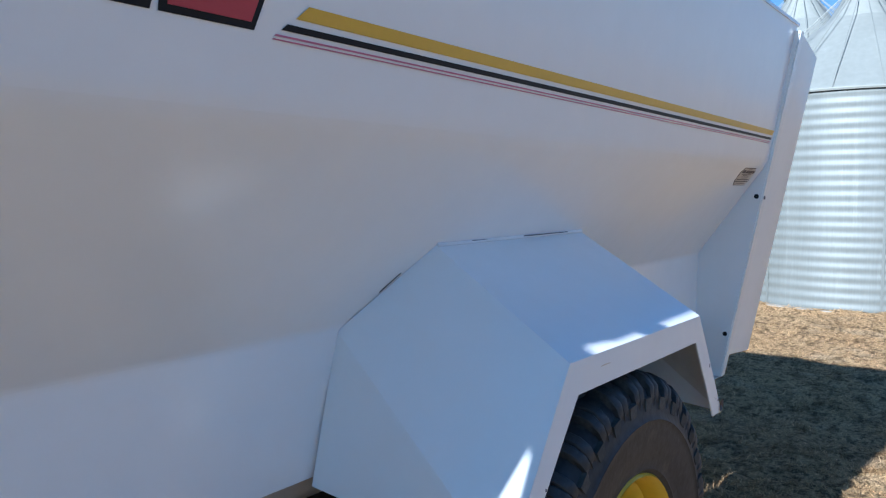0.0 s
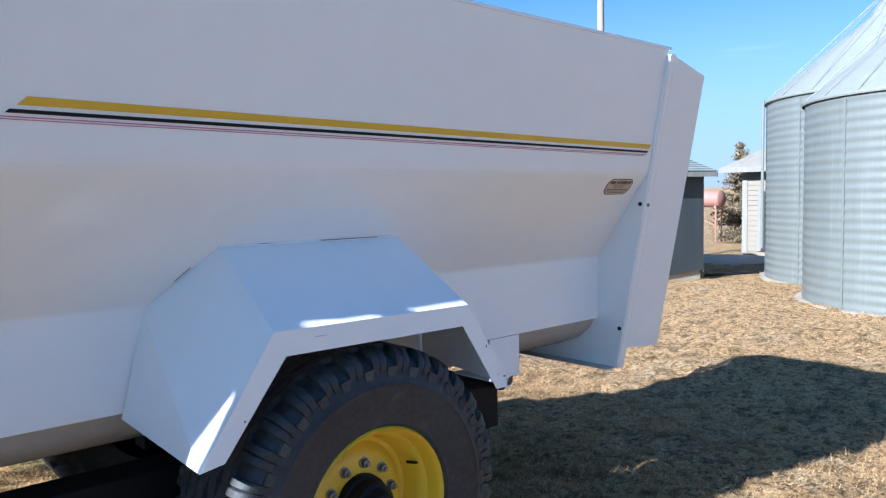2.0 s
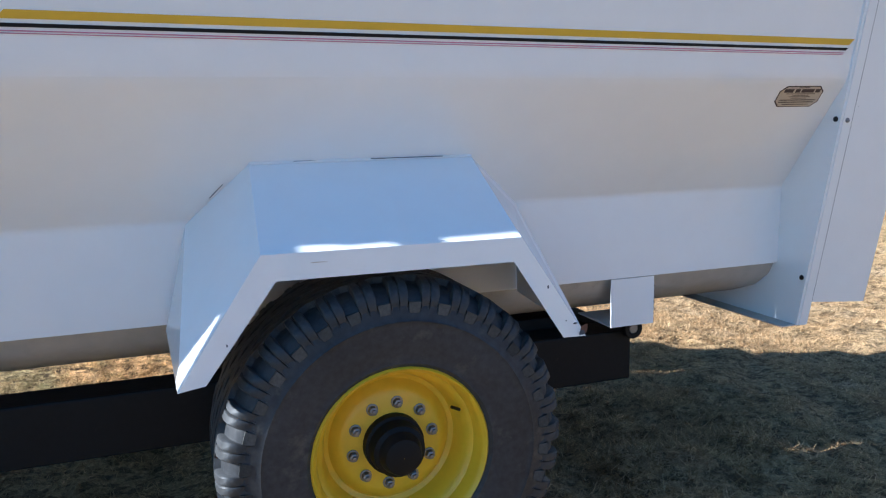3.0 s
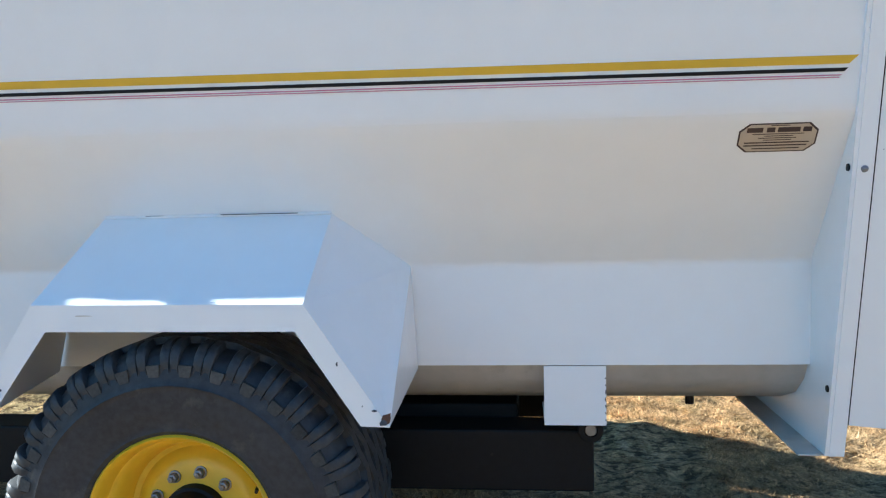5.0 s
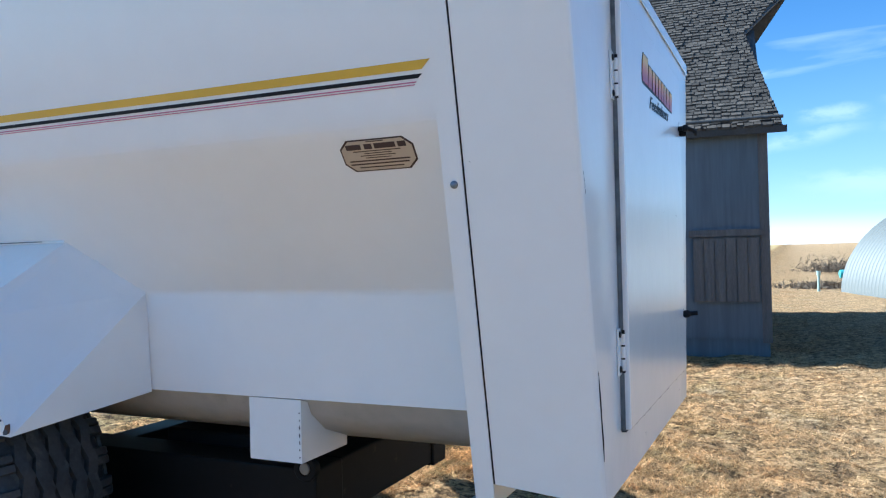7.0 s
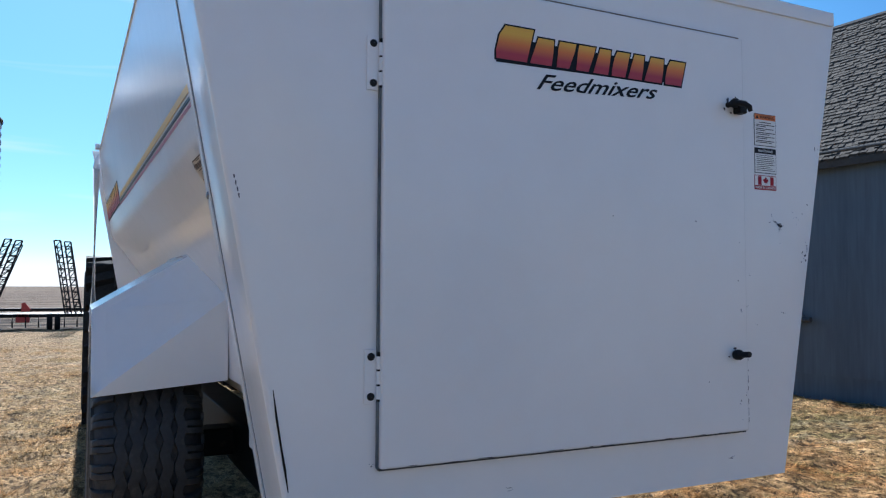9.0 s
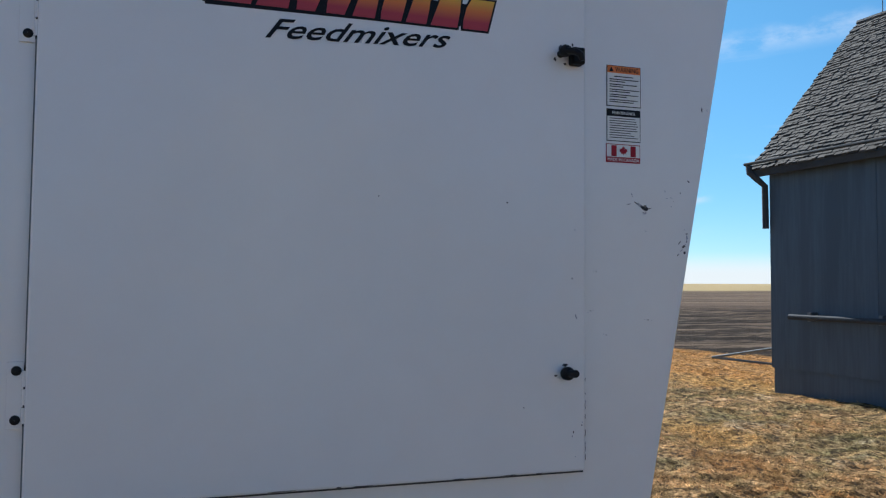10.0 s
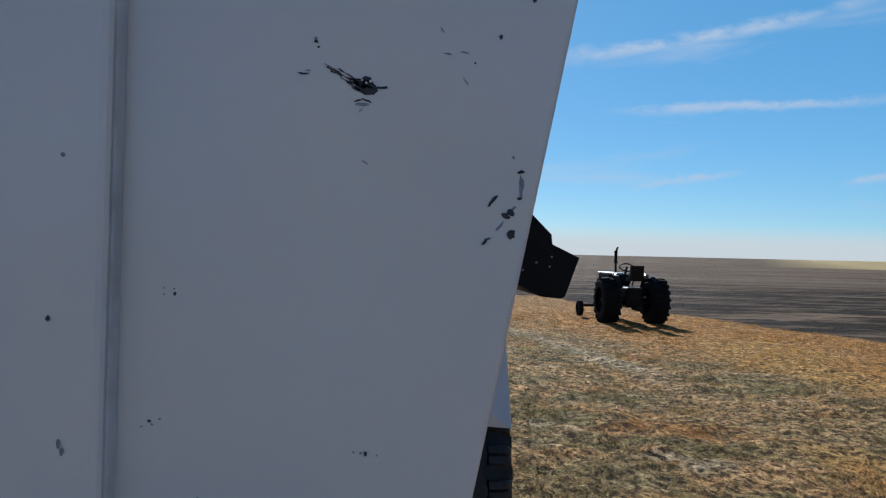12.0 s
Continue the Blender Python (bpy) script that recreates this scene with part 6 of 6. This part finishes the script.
# old tractor parked at the field's edge, its back to the yard
TX, TY, TG = -18.9, 8.40, -0.27
trac = thing("old_tractor", "old open-seat farm tractor parked at the field edge", "tractor", (TX, TY, TG))
for s in (-1, 1):
    tractor_wheel("rear_wheel", (TX, TY + s * 0.64, TG + 0.60), 0.60, 0.46, trac)
    bm = bmesh.new()
    turned(bm, [(-0.07, 0.12), (-0.07, 0.20), (-0.04, 0.23), (0.04, 0.23), (0.07, 0.20), (0.07, 0.12)], (TX - 2.05, TY + s * 0.45 - 0.4, TG + 0.23), 20)
    part("front_wheel", bm, M["old_rubber"], trac)
part("front_axle", tube(bmesh.new(), [(TX - 2.05, TY - 0.85, TG + 0.32), (TX - 2.05, TY + 0.1, TG + 0.32)], 0.045, 8), M["tractor_dark"], trac)
part("gearbox", boxed((TX - 0.9, TY - 0.22, TG + 0.42), (TX + 0.28, TY + 0.22, TG + 0.95), 0.05), M["tractor_dark"], trac)
part("engine", boxed((TX - 2.2, TY - 0.20, TG + 0.42), (TX - 0.9, TY + 0.20, TG + 1.0), 0.04), M["tractor_dark"], trac)
hood = part("hood", boxed((TX - 2.35, TY - 0.24, TG + 0.78), (TX - 0.85, TY + 0.22, TG + 1.25), 0.03), M["tractor_dark"], trac)
# sunlight on the hood's top is put into a pale colour
part("hood_top", boxed((TX - 2.37, TY - 0.25, TG + 1.25), (TX - 0.83, TY + 0.23, TG + 1.30), 0.02), M["tractor_hood"], hood, "pale sunlit tractor hood top")
for dy, dz in ((-0.28, 1.28), (0.25, 1.34), (0.12, 1.22)):
    part("control_lever", tube(bmesh.new(), [(TX - 0.55, TY + dy * 0.7, TG + 0.9), (TX - 0.42, TY + dy, TG + dz)], [0.016, 0.022], 6), M["tractor_dark"], trac)
for s in (-1, 1):
    part("rear_lamp", tube(bmesh.new(), [(TX - 0.1, TY + s * 0.40, TG + 1.24), (TX + 0.02, TY + s * 0.40, TG + 1.24)], 0.06, 10), M["bolt"], trac)
part("rear_axle", tube(bmesh.new(), [(TX, TY - 0.62, TG + 0.6), (TX, TY + 0.62, TG + 0.6)], 0.10, 10), M["tractor_dark"], trac)
part("exhaust_stack", tube(bmesh.new(), [(TX - 1.45, TY, TG + 1.3), (TX - 1.45, TY, TG + 1.55), (TX - 1.45, TY, TG + 1.56), (TX - 1.45, TY, TG + 1.9), (TX - 1.45, TY + 0.01, TG + 1.91), (TX - 1.45, TY + 0.05, TG + 2.02)], [0.03, 0.03, 0.055, 0.055, 0.03, 0.03], 8), M["tractor_dark"], trac)
part("seat", prism(bmesh.new(), [(TX + 0.05, TY - 0.17, TG + 1.12), (TX + 0.40, TY - 0.17, TG + 1.12), (TX + 0.48, TY - 0.17, TG + 1.52), (TX + 0.38, TY - 0.17, TG + 1.52), (TX + 0.30, TY - 0.17, TG + 1.22), (TX + 0.05, TY - 0.17, TG + 1.20)], (0, 0.34, 0)), M["tractor_dark"], trac)
part("steering_column", tube(bmesh.new(), [(TX - 0.75, TY, TG + 1.1), (TX - 0.42, TY, TG + 1.46)], 0.03, 8), M["tractor_dark"], trac)
bm = bmesh.new()
for k in range(20):
    a0, a1 = k * math.tau / 20, (k + 1) * math.tau / 20
    tube(bm, [(TX - 0.42 + 0.13 * math.cos(a), TY + 0.2 * math.sin(a), TG + 1.46 - 0.10 * math.cos(a)) for a in (a0, a1)], 0.018, 6)
part("steering_wheel", bm, M["black_plastic"], trac)
for s in (-1, 1):
    bm = bmesh.new()
    arc = [(TX + 0.68 * math.cos(radians(a)), TG + 0.6 + 0.68 * math.sin(radians(a))) for a in range(30, 171, 20)]
    y0 = TY + s * 0.42
    for (xa, za), (xb, zb) in zip(arc, arc[1:]):
        sheet(bm, [[(xa, y0, za), (xb, y0, zb), (xb, y0 + s * 0.12, zb), (xa, y0 + s * 0.12, za)]], 0.01, (0, 0, 1))
    part("mudguard", bm, M["tractor_dark"], trac)
part("drawbar", boxed((TX + 0.2, TY - 0.06, TG + 0.36), (TX + 0.75, TY + 0.06, TG + 0.44), 0.01), M["tractor_dark"], trac)

# towing tractor in front of the wagon
tow = thing("towing_tractor", "dark towing tractor hitched to the wagon", "tractor", (-7.2, YC, -0.05))
for yy in (0.17, 2.19):
    tractor_wheel("rear_wheel", (-6.75, yy, 0.84), 0.86, 0.52, tow, 22)
part("axle_housing", tube(bmesh.new(), [(-6.75, 0.3, 0.84), (-6.75, 2.1, 0.84)], 0.15, 12), M["tractor_dark"], tow)
part("chassis", boxed((-9.2, YC - 0.25, 0.55), (-6.4, YC + 0.25, 1.15), 0.06), M["tractor_dark"], tow)
part("engine_cover", boxed((-9.6, YC - 0.32, 1.12), (-7.6, YC + 0.32, 1.55), 0.1), M["tractor_dark"], tow)
for yy in (0.45, 1.91):
    bm = bmesh.new()
    turned(bm, [(-0.15, 0.25), (-0.15, 0.40), (-0.08, 0.46), (0.08, 0.46), (0.15, 0.40), (0.15, 0.25)], (-9.1, yy, 0.40), 24)
    part("front_wheel", bm, M["old_rubber"], tow)
# unseen cab, added and sized to shade the ground before the wagon's tyre
part("cab", boxed((-7.7, 0.32, 1.5), (-6.3, 2.04, 2.72), 0.08), M["tractor_dark"], tow)
part("front_axle", tube(bmesh.new(), [(-9.1, 0.4, 0.4), (-9.1, 1.96, 0.4)], 0.07, 8), M["tractor_dark"], tow)

# conifer and scrub by the house
tree = thing("conifer", "thin dry brown-green conifer with scrub at its foot", "tree", (28.2, 13.75, -0.35))
part("trunk", tube(bmesh.new(), [(28.2, 13.75, -0.5), (28.25, 13.75, 2.0), (28.2, 13.8, 3.75)], [0.14, 0.09, 0.02], 8), M["bark"], tree)
rt = random.Random(3)
bm = bmesh.new()
limbs = bmesh.new()
for i in range(150):
    h = rt.uniform(0.0, 1.0) ** 1.2
    z = -0.1 + 3.85 * h
    R = (1.15 * (1 - h) ** 0.8 + 0.12) * rt.uniform(0.55, 1.1)
    a = rt.uniform(0, math.tau)
    d = Vector((math.cos(a), math.sin(a), rt.uniform(-0.15, 0.25)))
    base = Vector((28.2, 13.75, z))
    tube(limbs, [base, base + d * R], [0.02, 0.006], 4)
    for j in range(34):
        t_ = rt.uniform(0.2, 1.05)
        p = base + d * R * t_ + Vector((rt.gauss(0, 0.09), rt.gauss(0, 0.09), rt.gauss(0, 0.07)))
        u = Vector((rt.gauss(0, 1), rt.gauss(0, 1), rt.gauss(0, 1))).normalized() * rt.uniform(0.05, 0.12)
        v = Vector((rt.gauss(0, 1), rt.gauss(0, 1), rt.gauss(0, 1))).normalized() * rt.uniform(0.02, 0.05)
        bm.faces.new([bm.verts.new(q_) for q_ in (p - u, p + v, p + u, p - v)])
tagged(part("limb", limbs, M["bark"], tree), kind="stuff")
part("crown", bm, M["conifer"], tree)
scrub = thing("scrub", "low brown leafless scrub", "bush", (26.5, 13.6, -0.35))
bm = bmesh.new()
for i in range(900):
    p = Vector((27.2 + rt.gauss(0, 0.6), 13.3 + rt.gauss(0, 0.5), -0.35 + abs(rt.gauss(0, 0.28))))
    u = Vector((rt.gauss(0, 1), rt.gauss(0, 1), rt.gauss(0.4, 1))).normalized() * rt.uniform(0.06, 0.16)
    v = u.cross(Vector((rt.gauss(0, 1), rt.gauss(0, 1), 1))).normalized() * 0.02
    bm.faces.new([bm.verts.new(q_) for q_ in (p - u, p + v, p + u, p - v)])
part("brush", bm, M["conifer"], scrub)

# fuel tank on a stand
tank = thing("fuel_tank", "faded red cylindrical fuel tank on a steel stand", "tank", (26.4, 14.6, -0.35))
bm = bmesh.new()
turned(bm, [(-1.1, 0.001), (-1.08, 0.25), (-1.0, 0.36), (1.0, 0.36), (1.08, 0.25), (1.1, 0.001)], (26.0, 14.5, 1.42), 28)
part("barrel", bm, M["red_tank"], tank, smooth=True)
for y in (13.62, 15.35):
    for x in (25.75, 26.25):
        part("leg", tube(bmesh.new(), [(x, y, -0.4), (x, y, 1.14)], 0.04, 6), M["red_tank"], tank)
    part("saddle", boxed((25.68, y - 0.05, 1.04), (26.32, y + 0.05, 1.14)), M["red_tank"], tank)
for y in (13.62,):
    part("brace", tube(bmesh.new(), [(25.75, y, 0.3), (25.75, 15.35, 1.04)], 0.025, 6), M["red_tank"], tank)

pole = thing("utility_pole", "weathered grey wooden utility pole", "pole", (14.5, 11.25, -0.25))
part("post", tube(bmesh.new(), [(14.5, 11.25, -0.6), (14.5, 11.25, 9.2)], [0.13, 0.09], 14), M["pole"], pole, smooth=True)

hyd = thing("yard_hydrant", "white yard hydrant pipe with a red handle", "hydrant", (5.85, 20.0, -0.30))
part("standpipe", tube(bmesh.new(), [(5.85, 20.0, -0.4), (5.85, 20.0, 0.45)], 0.045, 10), M["shed_siding"], hyd)
part("head", tube(bmesh.new(), [(5.85, 20.0, 0.42), (5.85, 20.0, 0.52), (5.72, 19.95, 0.50), (5.66, 19.92, 0.40)], 0.05, 8), M["red_iron"], hyd)
part("handle", tube(bmesh.new(), [(5.85, 20.0, 0.52), (5.98, 20.02, 0.58)], 0.025, 6), M["red_iron"], hyd)

debris = thing("fallen_pipe", "dark steel pipe lying in the grass", "pipe", (13.8, 6.9, -0.36))
part("pipe", tube(bmesh.new(), [(13.3, 7.3, -0.36), (14.3, 6.4, -0.30)], 0.035, 10), M["black_iron"], debris)

SX, SY_ = -3.58, 3.71
SZ = ground_z(SX, SY_)
M["scrap_black"] = surface("sooty_plate", (0.010, 0.010, 0.011), 0.95, var=0.3, scale=20, spec=0.05)
scrap = thing("scrap_plate", "small bent black scrap plate in the grass", "scrap", (SX, SY_, SZ))
part("plate", prism(bmesh.new(), [(SX - 0.08, SY_ - 0.08, SZ + 0.01), (SX + 0.06, SY_ - 0.09, SZ + 0.012), (SX + 0.08, SY_ + 0.07, SZ + 0.05), (SX - 0.05, SY_ + 0.09, SZ + 0.04)], (0, 0, 0.012)), M["scrap_black"], scrap)

gate = thing("a_frame_gate", "galvanised A-frame lying by the barn corner", "gate", (-11.2, 11.5, -0.2))
g0, g1, g2 = Vector((-12.2, 11.4, -0.15)), Vector((-9.6, 11.9, -0.15)), Vector((-9.8, 12.0, 0.36))
for a, c in ((g0, g1), (g0, g2), (g1, g2), ((g0 + g1) / 2 + Vector((0.4, 0, 0)), (g0 + g2) / 2 + Vector((0.45, 0, 0)))):
    part("tube", tube(bmesh.new(), [a, c], 0.025, 8), M["galv"], gate)

teal = thing("teal_tank", "small teal steel tank lying beyond the quonset", "tank", (3.25, 44.0, -0.3))
bm = bmesh.new()
turned(bm, [(-0.55, 0.001), (-0.53, 0.16), (-0.47, 0.23), (0.47, 0.23), (0.53, 0.16), (0.55, 0.001)], (3.25, 44.0, 0.05), 20, "x")
part("body", bm, M["teal"], teal, smooth=True)
for x in (2.95, 3.55):
    part("skid", boxed((x - 0.04, 43.8, -0.45), (x + 0.04, 44.2, -0.12)), M["black_iron"], teal)
post = thing("vent_post", "pale green capped steel post in rough grass", "post", (1.43, 33.0, -0.35))
part("pipe", tube(bmesh.new(), [(1.43, 33.0, -0.5), (1.43, 33.0, 0.42)], 0.055, 10), M["pale_green"], post)
part("cap", tube(bmesh.new(), [(1.43, 33.0, 0.36), (1.43, 33.0, 0.52)], [0.10, 0.085], 10), M["pale_green"], post)


def brush(name, label, at, spread, height, count):
    """Leafless scrub: many thin crossed twigs round a line."""
    h = thing(name, label, "bush", at)
    bm = bmesh.new()
    for i in range(count):
        p = Vector(at) + Vector((rt.gauss(0, spread), rt.gauss(0, 0.7), abs(rt.gauss(0, height))))
        u = Vector((rt.gauss(0, 0.7), rt.gauss(0, 0.7), rt.gauss(0.5, 0.8))).normalized() * rt.uniform(0.08, 0.24)
        v = u.cross(Vector((rt.gauss(0, 1), rt.gauss(0, 1), 1))).normalized() * 0.022
        bm.faces.new([bm.verts.new(q_) for q_ in (p - u, p + v, p + u, p - v)])
    tagged(part("twigs", bm, M["bark"], h), kind="stuff")


brush("far_scrub", "grey-brown leafless scrub along the field", (3.2, 58, -0.2), 1.2, 0.42, 1800)
brush("far_scrub", "low grey-brown leafless scrub along the field", (6.0, 60, -0.2), 1.6, 0.26, 1200)
brush("rough_weeds", "low grey dead weeds beside the quonset", (1.6, 36, -0.3), 0.9, 0.12, 900)

# pale gravel drive in front of the house
bm = bmesh.new()
pts = [(16.5, 8.6), (20.3, 6.0), (20.3, 12.5), (24.5, 13.0), (22.0, 16.5), (15.5, 14.0)]


def inside(x, y):
    odd = False
    for (xa, ya), (xb, yb) in zip(pts, pts[1:] + pts[:1]):
        if (ya > y) != (yb > y) and x < xa + (y - ya) / (yb - ya) * (xb - xa):
            odd = not odd
    return odd


for i in range(32):
    for j in range(36):
        x, y = 15.3 + 0.3 * i, 5.8 + 0.3 * j
        if inside(x + 0.15, y + 0.15):
            bm.faces.new([bm.verts.new((xx, yy, ground_z(xx, yy) + 0.02)) for xx, yy in ((x, y), (x + 0.3, y), (x + 0.3, y + 0.3), (x, y + 0.3))])
bmesh.ops.remove_doubles(bm, verts=bm.verts, dist=1e-4)
tagged(part("drive", bm, M["concrete"]), "pale gravel drive by the house", "drive", kind="structure")


# ---- dry grass ----
def grass(name, label, count, seed):
    """Short tufts, thick round the wagon and thinning outward."""
    rng = np.random.default_rng(seed)
    tufts = count // 22
    r = 0.8 + 21.0 * rng.uniform(0, 1, tufts) ** 1.15
    a = rng.uniform(0, math.tau, tufts)
    c = np.column_stack([-1.0 + r * np.cos(a), 2.4 + r * np.sin(a)])
    # none on the tilled field
    c = c[c[:, 1] - 0.27 * c[:, 0] < 17.0]
    tufts = len(c)
    k = rng.integers(0, tufts, count)
    xy = c[k] + rng.normal(0, 1, (count, 2)) * rng.uniform(0.01, 0.15, count)[:, None]
    far = np.hypot(xy[:, 0] + 1.0, xy[:, 1] - 2.4)
    n = count
    z = np.array([ground_z(x, y) for x, y in xy])
    patch = np.array([noise.noise(Vector((x * 0.8, y * 0.8, 7))) for x, y in xy])
    h = rng.uniform(0.007, 0.027, n) * (1 + 0.9 * patch) * rng.uniform(0.5, 1.8, tufts)[k]
    turn = rng.uniform(0, math.tau, n)
    w = rng.uniform(0.0020, 0.0050, n) * (1 + far / 14)
    lean = rng.normal(0, 1.5, (n, 2)) * h[:, None]
    # in the yard one in seven is a long straw lying flat
    flat = rng.uniform(0, 1, n) < np.where(xy[:, 0] > 0, 0.14, 0.04)
    reach = rng.uniform(0.03, 0.09, n)
    way = rng.normal(0.4, 1.1, n)
    lean[flat] = (np.column_stack([np.cos(way), np.sin(way)]) * reach[:, None])[flat]
    h[flat] = rng.uniform(0.003, 0.016, n)[flat]
    side = np.column_stack([np.cos(turn), np.sin(turn)]) * w[:, None]
    v = np.empty((n, 3, 3))
    v[:, 0, :2], v[:, 1, :2], v[:, 2, :2] = xy - side, xy + side, xy + lean
    v[:, 0, 2], v[:, 1, 2], v[:, 2, 2] = z - 0.004, z - 0.004, z + h
    me = bpy.data.meshes.new(name)
    me.vertices.add(3 * n)
    me.vertices.foreach_set("co", v.ravel())
    me.loops.add(3 * n)
    me.loops.foreach_set("vertex_index", np.arange(3 * n, dtype=np.int32))
    me.polygons.add(n)
    me.polygons.foreach_set("loop_start", np.arange(0, 3 * n, 3, dtype=np.int32))
    me.update(calc_edges=True)
    me.materials.append(M["blade"])
    return tagged(new(name, me), label, "grass", kind="stuff")


M["blade"] = ground_material("dry_grass_blade", True)
grass("grass", "short dry straw-coloured grass in matted tufts", 850000, 4)
